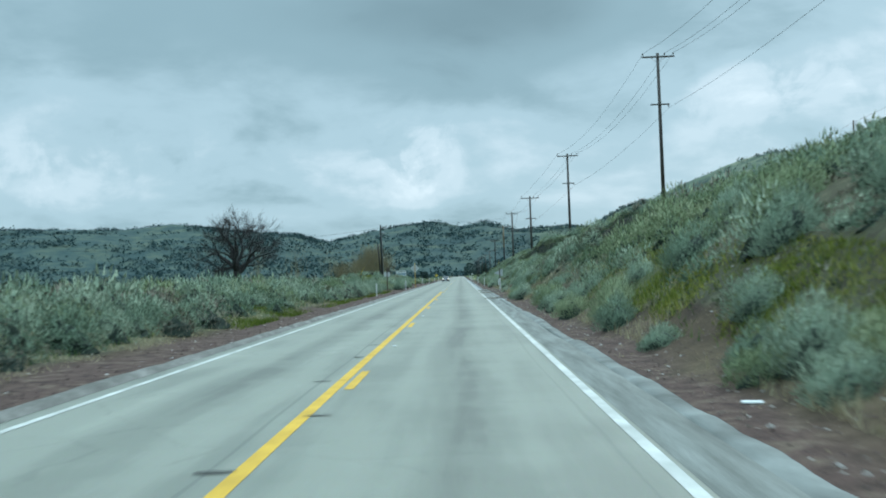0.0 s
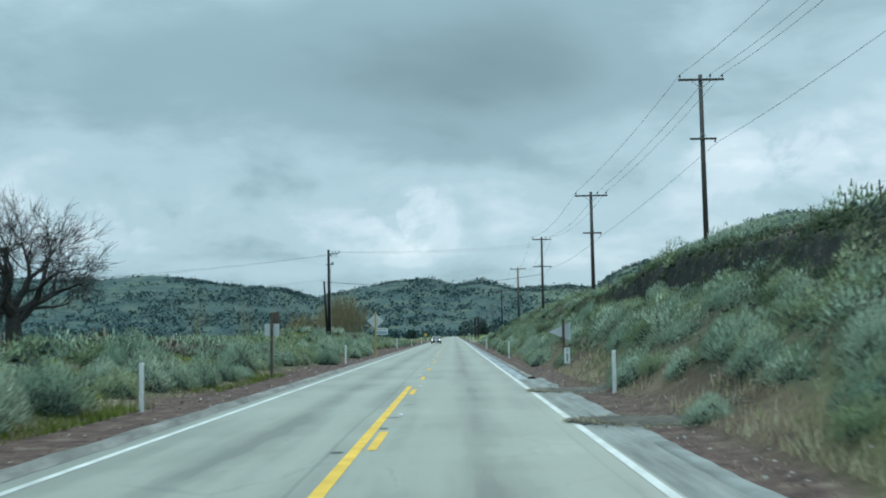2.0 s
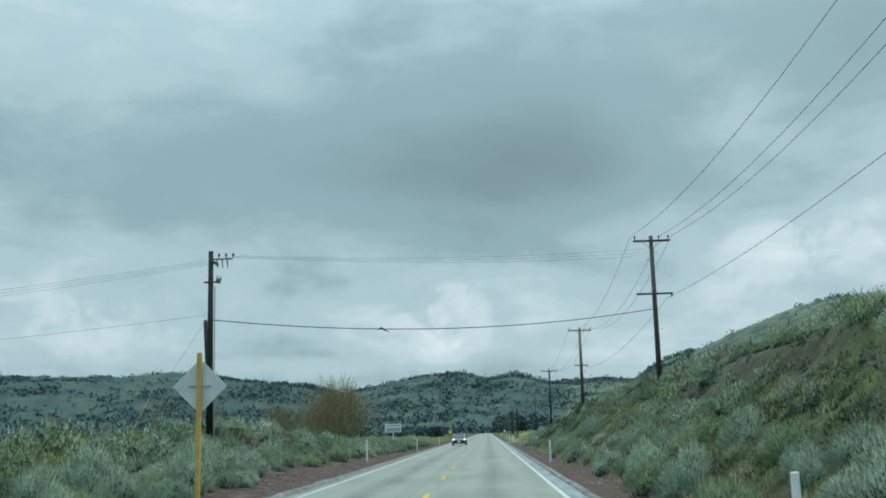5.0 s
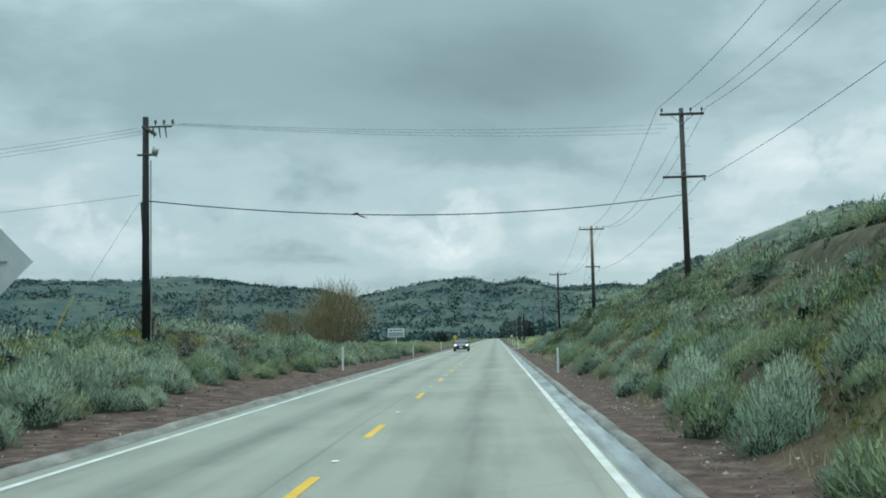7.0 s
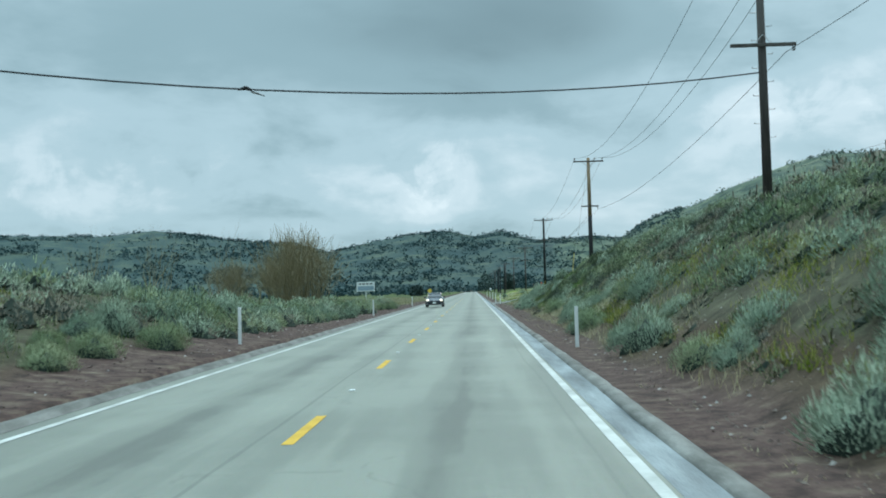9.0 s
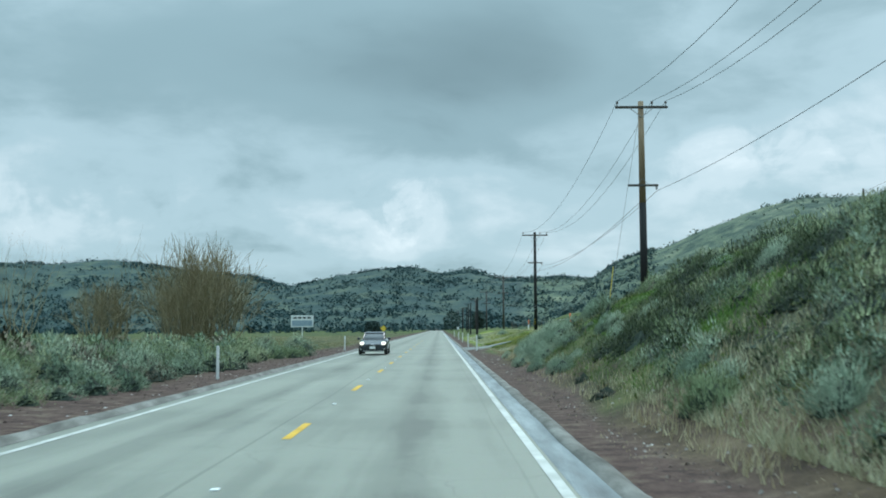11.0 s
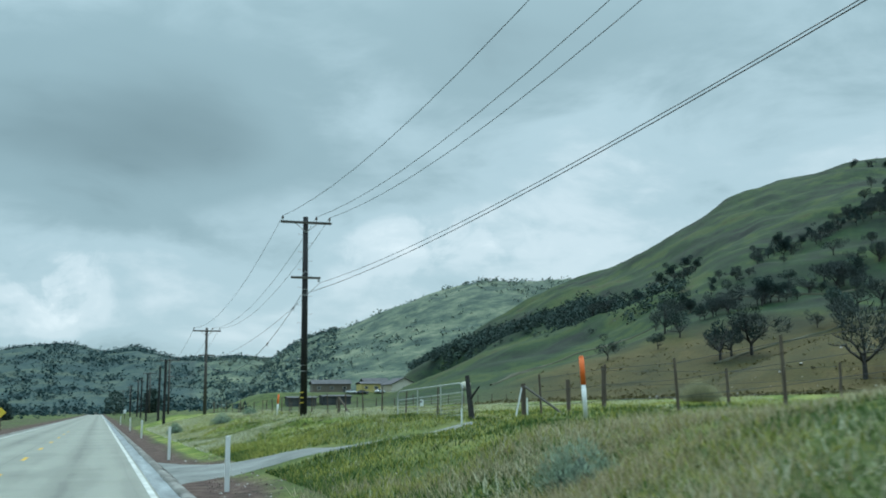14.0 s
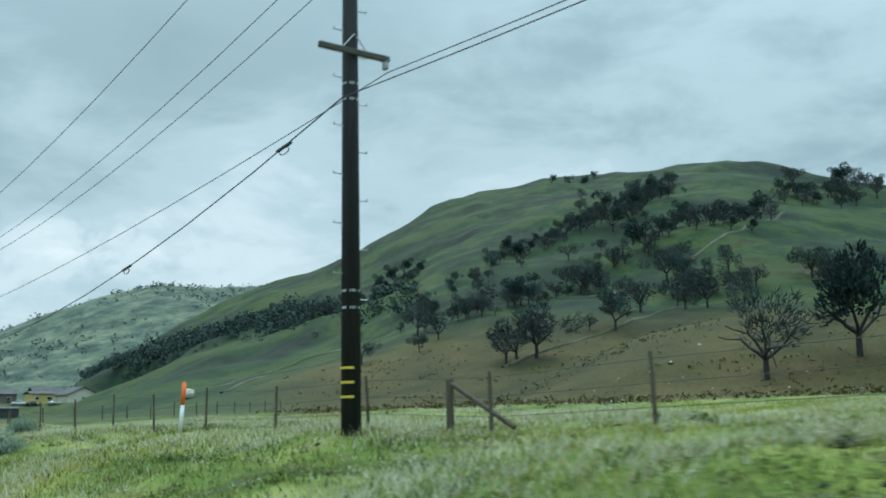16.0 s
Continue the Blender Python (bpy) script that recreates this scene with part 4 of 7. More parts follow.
def delineator(x, y, lean=0.0, h=1.15):
    d = thing("delineator_post", "slim white plastic roadside delineator post", "delineator", "delineator posts", at=on_ground(x, y), rz=lean)
    bm = bmesh.new()
    box(bm, (0.1, 0.035, h), (0, 0, h / 2 - 0.03), bevel=0.012)
    part("blade", bm, M["white_post"], d)
    bm = bmesh.new()
    box(bm, (0.07, 0.006, 0.1), (0, 0.0205, h - 0.22))
    part("reflector", bm, M["sign_back"], d)


for k, (x, y) in enumerate(((-5.75, 211.7), (5.6, 215.3), (-5.0, 302.8), (4.95, 300.4), (-5.1, 391.0), (5.05, 384.97), (4.85, 400.2), (5.05, 430), (-5.1, 345), (-5.2, 250.5), (5.1, 257.5),
                            (5.05, 455), (-5.1, 440), (5.1, 500))):
    delineator(x, y, random.uniform(-8, 8))


def utility_marker(x, y, h=1.2, lean=2.0):
    d = thing("utility_marker", "white marker post with a bright orange top in the grass", "marker post", "utility markers", at=on_ground(x, y), rz=0)
    bm = bmesh.new()
    rod(bm, (0, 0, -0.05), (0.0, 0, h * 0.55), 0.045, n=10)
    part("post", bm, M["white_post"], d, shade=True)
    bm = bmesh.new()
    rod(bm, (0, 0, h * 0.55), (0, 0, h - 0.03), 0.05, n=10)
    rod(bm, (0, 0, h - 0.03), (0, 0, h), 0.05, 0.02, n=10)
    part("sleeve", bm, M["orange"], d, "bright orange plastic sleeve", shade=True)
    d.rotation_euler = (0, radians(lean), 0)


utility_marker(11.5, 381.6, 1.25, -3)
utility_marker(11.95, 421.1, 1.15, 4)

x, y = 14.2, 375.6
s = thing("fence_sign", "pair of small dark square plates on a post", "small sign", at=on_ground(x, y), rz=-30)
part("post", rod(bmesh.new(), (0, 0, -0.1), (0, 0, 1.5), 0.035, n=7), M["wood_post"], s)
for k in (-1, 1):
    part("plate", plate([(k * 0.14 - 0.1, 1.22), (k * 0.14 + 0.1, 1.22), (k * 0.14 + 0.1, 1.46), (k * 0.14 - 0.1, 1.46)]), M["sign_back"], s)
x, y = -6.4, 470.0
s = thing("warning_sign", "small yellow diamond warning sign beside the far road", "road sign", at=on_ground(x, y))
part("post", box(bmesh.new(), (0.1, 0.1, 1.9), (0, 0.07, 0.95), bevel=0.008), M["wood_post"], s)
part("panel", plate([(0, 1.2), (0.5, 1.7), (0, 2.2), (-0.5, 1.7)]), M["yellow_guard"], s)


# ---- fences, gate and drive ----
def fence(points, h, r, mat, label, wires=3, name="fence"):
    x0, y0 = points[0]
    f = thing(name, label, "fence", at=(x0, y0, z_at(x0, y0)))
    o = Vector((x0, y0, z_at(x0, y0)))
    tops = []
    for (x, y) in points:
        b = Vector((x, y, z_at(x, y))) - o
        lean = Vector((random.uniform(-0.06, 0.06), random.uniform(-0.06, 0.06), 0))
        hh = h * random.uniform(0.88, 1.08)
        part("post", rod(bmesh.new(), b - Vector((0, 0, 0.15)), b + lean + Vector((0, 0, hh)), r * random.uniform(0.8, 1.2), r * 0.8, 6), mat, f)
        tops.append((b, hh))
    for k in range(wires):
        q = (k + 1) / (wires + 0.3)
        v, fc = [], []
        for j, (a, ha) in enumerate(tops):
            for i in range(3):
                t = 2 * math.pi * i / 3
                v.append((a.x + 0.006 * math.cos(t), a.y, a.z + ha * q + 0.006 * math.sin(t)))
                if j:
                    fc.append((3 * j - 3 + i, 3 * j - 3 + (i + 1) % 3, 3 * j + (i + 1) % 3, 3 * j + i))
        new("fence_wire", mesh_from("fence_wire", v, fc, [M["wire"]])).parent = f
    return f


fence([(19.3 + 0.4 * math.sin(y), y) for y in np.arange(160, 352, 5.0)], 1.25, 0.045, M["wood_post"], "wire fence with thin weathered posts along the bank top")
fence([(14.1 + 0.1 * math.sin(y * 3), y) for y in np.arange(368, 391, 3.6)], 1.25, 0.038, M["wood_post"], "sagging wire fence with weathered posts beside the field")
fence([(13.75 + 0.12 * math.sin(y * 2), y) for y in np.arange(397.6, 470, 3.7)], 1.1, 0.036, M["wood_post"], "wire fence with weathered wooden posts in long grass")
fence([(14 + k * 3.1, 474 + k * 2.2 + 0.4 * math.sin(k)) for k in range(16)], 1.25, 0.07, M["wood_post"], "old wooden post fence across the far field", 2)
fence([(15.5 + k * 4.2, 388.6 + k * 0.35) for k in range(9) if k % 4 != 3], 1.2, 0.05, M["wood_post"], "wire fence with weathered posts along the drive")

brace = thing("brace_post", "leaning timber fence brace beside the gateway", "fence brace", at=on_ground(13.87, 390.3))
part("post", rod(bmesh.new(), (0, 0, -0.1), (0, 0, 1.15), 0.07, n=8), M["wood_post"], brace)
part("end_post", rod(bmesh.new(), (0.35, -2.2, -0.1), (0.35, -2.2, 1.2), 0.06, n=8), M["wood_post"], brace)
part("diagonal", rod(bmesh.new(), (0, 0, 1.1), (0.35, -2.2, 0.2), 0.03, n=7), M["arm"], brace, "grey diagonal brace rail")
part("prop", rod(bmesh.new(), (-0.02, 0.02, 1.1), (-0.5, -0.5, 0.02), 0.025, n=7), M["gate_paint"], brace)
brace = thing("brace_post", "weathered timber fence brace in long grass", "fence brace", at=on_ground(13.75, 413.4))
part("post", rod(bmesh.new(), (0, 0, -0.1), (0, 0, 0.95), 0.07, n=8), M["wood_post"], brace)
part("diagonal", rod(bmesh.new(), (0, 0, 0.9), (0.2, -1.5, 0.1), 0.045, n=7), M["wood_post"], brace)


def tube_path(pts, r, n=7):
    bm = bmesh.new()
    for a, b in zip(pts[:-1], pts[1:]):
        rod(bm, a, b, r, n=n)
    return bm


ga, gb = Vector((13.45, 394.1, 0)), Vector((12.35, 397.9, 0))
zg = z_at(13.0, 396) + 0.12
gate = thing("farm_gate", "white tubular steel farm gate, open and sagging", "gate", at=(ga.x, ga.y, zg))
d = gb - ga
L = d.length
u = d.normalized()


def gp(s, z):
    return Vector((u.x * s, u.y * s, z - 0.055 * s))


part("outer_frame", tube_path([gp(0.15, 0.02), gp(0.08, 0.85), gp(0.12, 0.98), gp(0.28, 1.04), gp(L - 0.15, 1.04), gp(L - 0.04, 0.98), gp(L, 0.85), gp(L, 0.1)], 0.021), M["gate_paint"], gate)
part("bottom_rail", tube_path([gp(0.15, 0.04), gp(L * 0.62, 0.05)], 0.015), M["gate_paint"], gate)
part("middle_rail", tube_path([gp(0.1, 0.74), gp(L, 0.74)], 0.014), M["gate_paint"], gate)
for s in (0.33, 0.68):
    part("upright", tube_path([gp(L * s, 0.021), gp(L * s, 1.08)], 0.015), M["gate_paint"], gate)
for k in range(6):
    part("mesh_wire", tube_path([gp(0.12, 0.12 + 0.1 * k), gp(L - 0.02, 0.12 + 0.1 * k)], 0.005, 4), M["steel"], gate)
sg = gp(L * 0.6, 0.55)
part("notice", box(bmesh.new(), (0.04, 0.3, 0.22), (sg.x - 0.04, sg.y, sg.z), bevel=0.004), M["sign_white"], gate, "small white notice wired to the gate")
part("notice_bar", box(bmesh.new(), (0.006, 0.22, 0.05), (sg.x - 0.064, sg.y, sg.z + 0.04)), M["black"], gate)
gpst = thing("gate_post", "rough dark forked timber gate post", "gate post", at=on_ground(13.6, 393.8))
part("trunk", rod(bmesh.new(), (0, 0, -0.1), (-0.1, 0.15, 1.35), 0.1, 0.07, 9), M["bark"], gpst)
part("fork", rod(bmesh.new(), (-0.05, 0.05, 0.6), (0.12, -0.35, 1.0), 0.05, 0.025, 7), M["bark"], gpst)
for x, y, h in ((15.6, 394.1, 0.55), (11.2, 388.0, 0.5)):
    o = thing("marker_stake", "small white marker stake beside the drive", "marker stake", "marker stakes", at=on_ground(x, y))
    part("stake", box(bmesh.new(), (0.02, 0.09, h), (0, 0, h / 2), bevel=0.004), M["sign_white"], o)

M["drive"] = material("pale_gravelly_asphalt", [(0.09, 0.1, 0.092), (0.145, 0.155, 0.145), (0.205, 0.215, 0.205)], 0.8, 0.8, 0.4, 20, coord="World")


def ribbon(name, centre, widths, mat, lift, label, category):
    v, f = [], []
    k = 9
    for j, ((x, y), (w0, w1)) in enumerate(zip(centre, widths)):
        for i in range(k):
            t = i / (k - 1)
            yy = y - w0 + (w0 + w1) * t + 0.12 * math.sin(7 * x + i)
            edge = -0.1 if i in (0, k - 1) else lift
            v.append((x, yy, z_at(x, yy) + edge))
        if j:
            for i in range(k - 1):
                a = (j - 1) * k + i
                f.append((a, a + 1, a + k + 1, a + k)[::-1])
    return tagged(new(name, mesh_from(name, v, f, [mat])), label, category, kind="structure")


xs = np.arange(4.36, 40, 0.6)
ribbon("driveway", [(x, 390.2 + 0.32 * max(0, x - 10.5)) for x in xs],
       [(0.85 + 2.2 * math.exp(-(x - 4.3) / 1.0), 0.85 + 9 * math.exp(-(x - 4.3) / 1.3)) for x in xs], M["drive"], 0.06, "pale worn asphalt drive leading through the gateway", "driveway")

# ---- the board beside the field and the far yard ----
bx, by = -18.2, 463.4
b = thing("advertising_board", "white roadside board with faint blue print on one post", "sign board", at=on_ground(bx, by))
zc = 2.85 - z_at(bx, by)
part("post", box(bmesh.new(), (0.16, 0.16, zc), (0, 0.1, zc / 2), bevel=0.01), M["white_post"], b)
part("panel", box(bmesh.new(), (3.4, 0.06, 1.75), (0, 0, zc), bevel=0.01), M["sign_white"], b)
M["board_blue"] = material("faded_blue_print", [(0.2, 0.28, 0.36), (0.34, 0.42, 0.48)], 1.5, 0.6, 0, 8)
part("print_field", box(bmesh.new(), (3.0, 0.01, 0.85), (0, -0.034, zc - 0.3)), M["board_blue"], b, "faded blue printed picture area")
for k in range(4):
    part("printed_bar", box(bmesh.new(), (0.52, 0.01, 0.24), (-1.05 + 0.7 * k, -0.034, zc + 0.52)), M["black"], b)

M["wall_umber"] = material("brown_stucco", [(0.14, 0.12, 0.1), (0.2, 0.175, 0.145)], 0.5, 0.9, 0.1, 5)
M["wall_yellow"] = material("yellow_siding", [(0.5, 0.4, 0.14), (0.6, 0.49, 0.2)], 0.5, 0.9, 0.1, 5)
M["wall_cream"] = material("cream_siding", [(0.55, 0.52, 0.42), (0.66, 0.63, 0.54)], 0.5, 0.9, 0.1, 5)
M["wall_dark"] = material("dark_shed_boards", [(0.04, 0.045, 0.05), (0.08, 0.085, 0.09)], 0.5, 0.9, 0.1, 5)
M["roof"] = material("grey_shingle_roof", [(0.06, 0.06, 0.064), (0.105, 0.105, 0.11)], 0.6, 0.9, 0.2, 6)
M["glass"] = material("dark_window_glass", [(0.02, 0.025, 0.03), (0.035, 0.04, 0.045)], 1, 0.12, 0, 5, spec=0.6)


def house(x, y, w, dpt, h, roof_h, mat, label, rz=0.0, gable=True, windows=2):
    z = min(z_at(x - w / 2, y), z_at(x + w / 2, y)) - 0.1
    ob = thing("farm_house", label, "house", "yard buildings", at=(x, y, z), rz=rz)
    part("wall", box(bmesh.new(), (w, dpt, h), (0, 0, h / 2)), mat, ob)
    bm = bmesh.new()
    e = 0.5
    if gable:
        pr = [(-w / 2 - e, h - 0.15), (0, h + roof_h), (w / 2 + e, h - 0.15), (w / 2 + e, h + 0.08), (0, h + roof_h + 0.25), (-w / 2 - e, h + 0.08)]
        f = bm.faces.new([bm.verts.new((px, -dpt / 2 - e, pz)) for px, pz in pr])
        ex = bmesh.ops.extrude_face_region(bm, geom=[f])
        bmesh.ops.translate(bm, verts=[q for q in ex["geom"] if isinstance(q, bmesh.types.BMVert)], vec=(0, dpt + 2 * e, 0))
        bg2 = bmesh.new()
        fs = bg2.faces.new([bg2.verts.new(c) for c in ((-w / 2, -dpt / 2 + 0.01, h), (w / 2, -dpt / 2 + 0.01, h), (0, -dpt / 2 + 0.01, h + roof_h))])
        ex = bmesh.ops.extrude_face_region(bg2, geom=[fs])
        bmesh.ops.translate(bg2, verts=[q for q in ex["geom"] if isinstance(q, bmesh.types.BMVert)], vec=(0, dpt - 0.02, 0))
        part("gable", bg2, mat, ob)
    else:
        pr = [(-dpt / 2 - e, h - 0.1), (0, h + roof_h), (dpt / 2 + e, h - 0.1), (dpt / 2 + e, h + 0.1), (0, h + roof_h + 0.25), (-dpt / 2 - e, h + 0.1)]
        f = bm.faces.new([bm.verts.new((-w / 2 - e, py, pz)) for py, pz in pr])
        ex = bmesh.ops.extrude_face_region(bm, geom=[f])
        bmesh.ops.translate(bm, verts=[q for q in ex["geom"] if isinstance(q, bmesh.types.BMVert)], vec=(w + 2 * e, 0, 0))
    bmesh.ops.recalc_face_normals(bm, faces=bm.faces)
    part("roof", bm, M["roof"], ob)
    for k in range(windows):
        wx = -w / 2 + w * (k + 0.5) / max(windows, 1)
        win = part("window", box(bmesh.new(), (1.3, 0.06, 1.1), (wx, -dpt / 2 - 0.02, h * 0.55)), M["white_post"], ob)
        part("pane", box(bmesh.new(), (1.1, 0.03, 0.9), (wx, -dpt / 2 - 0.055, h * 0.55)), M["glass"], win)
    part("door", box(bmesh.new(), (1.0, 0.06, 2.0), (w * 0.32, -dpt / 2 - 0.02, 1.0)), M["wall_dark"], ob)
    return ob


house(70.5, 728, 10, 7, 3.0, 0.4, M["wall_dark"], "long dark open-fronted shed on the yard", 0, False, 0)
house(83, 728, 10, 7, 3.0, 0.4, M["wall_dark"], "dark low storage shed beside the ranch house", 0, False, 0)
house(89.0, 764, 15, 9, 3.4, 1.6, M["wall_umber"], "low brown ranch house with a dark grey roof", -4, False, 3)
house(101.5, 752, 7.6, 7, 3.2, 0.7, M["wall_yellow"], "small yellow outbuilding with a shallow roof", 3, False, 2)
house(108, 768, 10, 9, 3.4, 2.4, M["wall_cream"], "pale house wing with a dark sloping roof", 4, False, 2)
house(115, 756, 10.5, 11, 3.0, 2.5, M["wall_cream"], "cream gabled garage with a dark roof", 6, True, 1)
tank = thing("water_tank", "squat cream water tank on the slope", "water tank", at=on_ground(80.5, 581))
part("drum", rod(bmesh.new(), (0, 0, 0), (0, 0, 1.5), 1.1, n=20), M["wall_cream"], tank, shade=True)
part("lid", rod(bmesh.new(), (0, 0, 1.5), (0, 0, 1.75), 1.15, 0.2, 20), M["wall_cream"], tank)


# ---- vehicles ----
def loft(sections, n=14):
    """A closed skin through cross-sections (y, half width, bottom, top, squareness)."""
    bm = bmesh.new()
    rings = []
    for y, w, b, t, q in sections:
        ring = []
        for i in range(n):
            a = 2 * math.pi * (i + 0.5) / n
            c, s = math.cos(a), math.sin(a)
            ring.append(bm.verts.new((w * math.copysign(abs(c) ** q, c), y, (b + t) / 2 + (t - b) / 2 * math.copysign(abs(s) ** q, s))))
        rings.append(ring)
    for r1, r2 in zip(rings[:-1], rings[1:]):
        for i in range(n):
            bm.faces.new((r1[i], r1[(i + 1) % n], r2[(i + 1) % n], r2[i]))
    bm.faces.new(rings[0][::-1])
    bm.faces.new(rings[-1])
    bmesh.ops.recalc_face_normals(bm, faces=bm.faces)
    return bm


def paint_mat(name, col):
    m = material(name, [tuple(c * 0.9 for c in col), col], 1.0, 0.25, 0, 30, metal=0.2, spec=0.5, vary=0.05)
    m.node_tree.nodes["Principled BSDF"].inputs["Coat Weight"].default_value = 0.6
    return m


M["car_dark"] = paint_mat("dark_blue_grey_car_paint", (0.025, 0.032, 0.042))
M["car_white"] = paint_mat("white_car_paint", (0.6, 0.61, 0.62))
M["tyre"] = material("black_rubber", [(0.012, 0.012, 0.012), (0.025, 0.025, 0.025)], 5, 0.85, 0.2, 40)
lamp_m = bpy.data.materials.new("lit_headlamp")
lamp_m.use_nodes = True
lp = lamp_m.node_tree.nodes["Principled BSDF"]
lp.inputs["Base Color"].default_value = (0.9, 0.88, 0.8, 1)
lp.inputs["Emission Color"].default_value = (1.0, 0.86, 0.62, 1)
lp.inputs["Emission Strength"].default_value = 1.0


def car(x, y, rz, paint_name, label, lit):
    c = thing("car", label, "car", "cars", at=(x, y, z_at(x, y) + (0.08 if abs(x) < 4.3 else 0.0)), rz=rz)
    mat = M[paint_name]
    body = loft([(-2.2, 0.62, 0.3, 0.62, 0.5), (-2.1, 0.8, 0.2, 0.72, 0.42), (-1.7, 0.88, 0.18, 0.86, 0.38), (-1.1, 0.9, 0.18, 0.96, 0.36), (-0.4, 0.91, 0.18, 1.0, 0.36),
                 (0.8, 0.91, 0.18, 1.02, 0.36), (1.6, 0.89, 0.2, 1.04, 0.38), (2.1, 0.82, 0.26, 1.0, 0.42), (2.22, 0.68, 0.36, 0.88, 0.5)], 20)
    bodyo = part("body", body, mat, c, shade=True)
    part("grille", box(bmesh.new(), (0.9, 0.06, 0.12), (0, -2.2, 0.56), bevel=0.01), M["black"], bodyo)
    part("lower_grille", box(bmesh.new(), (1.1, 0.06, 0.12), (0, -2.15, 0.32), bevel=0.01), M["black"], bodyo)
    part("bumper_trim", box(bmesh.new(), (1.2, 0.05, 0.035), (0, -2.17, 0.24), bevel=0.008), M["steel"], bodyo)
    part("number_plate", box(bmesh.new(), (0.36, 0.02, 0.17), (0, -2.245, 0.44), bevel=0.004), M["sign_white"], bodyo)
    part("badge", box(bmesh.new(), (0.2, 0.02, 0.06), (0, -2.235, 0.62), bevel=0.01), M["steel"], bodyo)
    part("cabin_glass", loft([(-1.0, 0.66, 0.9, 1.0, 0.5), (-0.3, 0.68, 0.9, 1.36, 0.45), (0.2, 0.68, 0.9, 1.42, 0.42), (0.9, 0.67, 0.9, 1.4, 0.42), (1.8, 0.6, 0.9, 1.06, 0.5)], 20), M["glass"], c, "dark tinted windows", shade=True)
    part("roof_skin", loft([(-0.35, 0.6, 1.3, 1.385, 0.5), (0.2, 0.64, 1.32, 1.445, 0.45), (0.9, 0.63, 1.3, 1.425, 0.45), (1.15, 0.58, 1.26, 1.34, 0.5)], 20), mat, c, shade=True)
    for s in (-1, 1):
        part("windscreen_pillar", rod(bmesh.new(), (s * 0.68, -1.0, 0.98), (s * 0.6, -0.3, 1.36), 0.035, n=6), mat, c)
        part("door_pillar", rod(bmesh.new(), (s * 0.69, 0.3, 0.98), (s * 0.61, 0.3, 1.4), 0.035, n=6), mat, c)
        mir = part("mirror", box(bmesh.new(), (0.2, 0.12, 0.14), (s * 0.98, -0.75, 1.0), bevel=0.03), mat, c)
        hl = part("headlight", loft([(-2.12 - 0.02, 0.12, 0.6, 0.72, 0.7), (-1.9, 0.15, 0.62, 0.8, 0.7)], 12), lamp_m if lit else M["sign_back"], c, "clear headlamp" if not lit else "lit headlamp")
        hl.location = (s * 0.68, -0.02, 0)
        part("fog_lamp", rod(bmesh.new(), (s * 0.7, -2.14, 0.36), (s * 0.7, -2.0, 0.36), 0.06, n=10), M["sign_back"], c)
        for wy in (-1.35, 1.35):
            tyre = part("tyre", rod(bmesh.new(), (s * 0.72, wy, 0.31), (s * 0.92, wy, 0.31), 0.315, n=20), M["tyre"], c, shade=False)
            part("rim", rod(bmesh.new(), (s * 0.86, wy, 0.31), (s * 0.93, wy, 0.31), 0.2, 0.17, 14), M["steel"], tyre)
    return c


car(-1.9, 377.5, 0, "car_dark", "dark blue-grey saloon car with lit headlamps on the road", True)
for k, (x, y, p) in enumerate(((93, 744, "car_white"), (97, 743, "car_dark"), (104, 744, "car_white"), (121, 746, "car_dark"), (125.5, 748, "car_white"), (130, 747, "car_dark"), (134, 750, "car_white"))):
    car(x, y, 70 + 25 * k, p, "%s car parked on the far yard" % ("white" if p == "car_white" else "dark"), False)


# ---- trees ----
def tube_soup(segs, n=5):
    """Triangles of tapered limbs from (start, end, radius, radius)."""
    a = np.array([s[0] for s in segs], float)
    b = np.array([s[1] for s in segs], float)
    ra = np.array([s[2] for s in segs], float)[:, None]
    rb = np.array([s[3] for s in segs], float)[:, None]
    d = b - a
    d /= np.linalg.norm(d, axis=1)[:, None] + 1e-9
    ref = np.where(np.abs(d[:, 2:3]) > 0.9, np.array([[1.0, 0, 0]]), np.array([[0, 0, 1.0]]))
    u = np.cross(d, ref)
    u /= np.linalg.norm(u, axis=1)[:, None] + 1e-9
    w = np.cross(d, u)
    out = []
    for i in range(n):
        t0, t1 = 2 * math.pi * i / n, 2 * math.pi * (i + 1) / n
        o0, o1 = u * math.cos(t0) + w * math.sin(t0), u * math.cos(t1) + w * math.sin(t1)
        p0, p1, q0, q1 = a + o0 * ra, a + o1 * ra, b + o0 * rb, b + o1 * rb
        out += [np.stack([p0, p1, q1], 1), np.stack([p0, q1, q0], 1)]
    return np.concatenate(out)


def grow(rng, at, way, length, radius, depth, segs, spread=0.75, kids=(2, 4), up=0.12, steps=4):
    at, way = np.array(at, float), np.array(way, float)
    r = radius
    for k in range(steps):
        way = way + rng.normal(0, 0.2, 3) + np.array([0, 0, up])
        way /= np.linalg.norm(way)
        nxt = at + way * length / steps
        r2 = r * 0.88
        segs.append((at, nxt, r, r2))
        at, r = nxt, r2
        if depth > 0 and k >= 1 and rng.random() < 0.42:
            side = way + rng.normal(0, spread, 3)
            grow(rng, at, side / np.linalg.norm(side), length * rng.uniform(0.5, 0.75), r * 0.55, depth - 1, segs, spread, kids, up, steps)
    if depth > 0:
        for _ in range(rng.integers(*kids)):
            side = way + rng.normal(0, spread, 3)
            grow(rng, at, side / np.linalg.norm(side), length * rng.uniform(0.6, 0.85), r * 0.72, depth - 1, segs, spread, kids, up, steps)


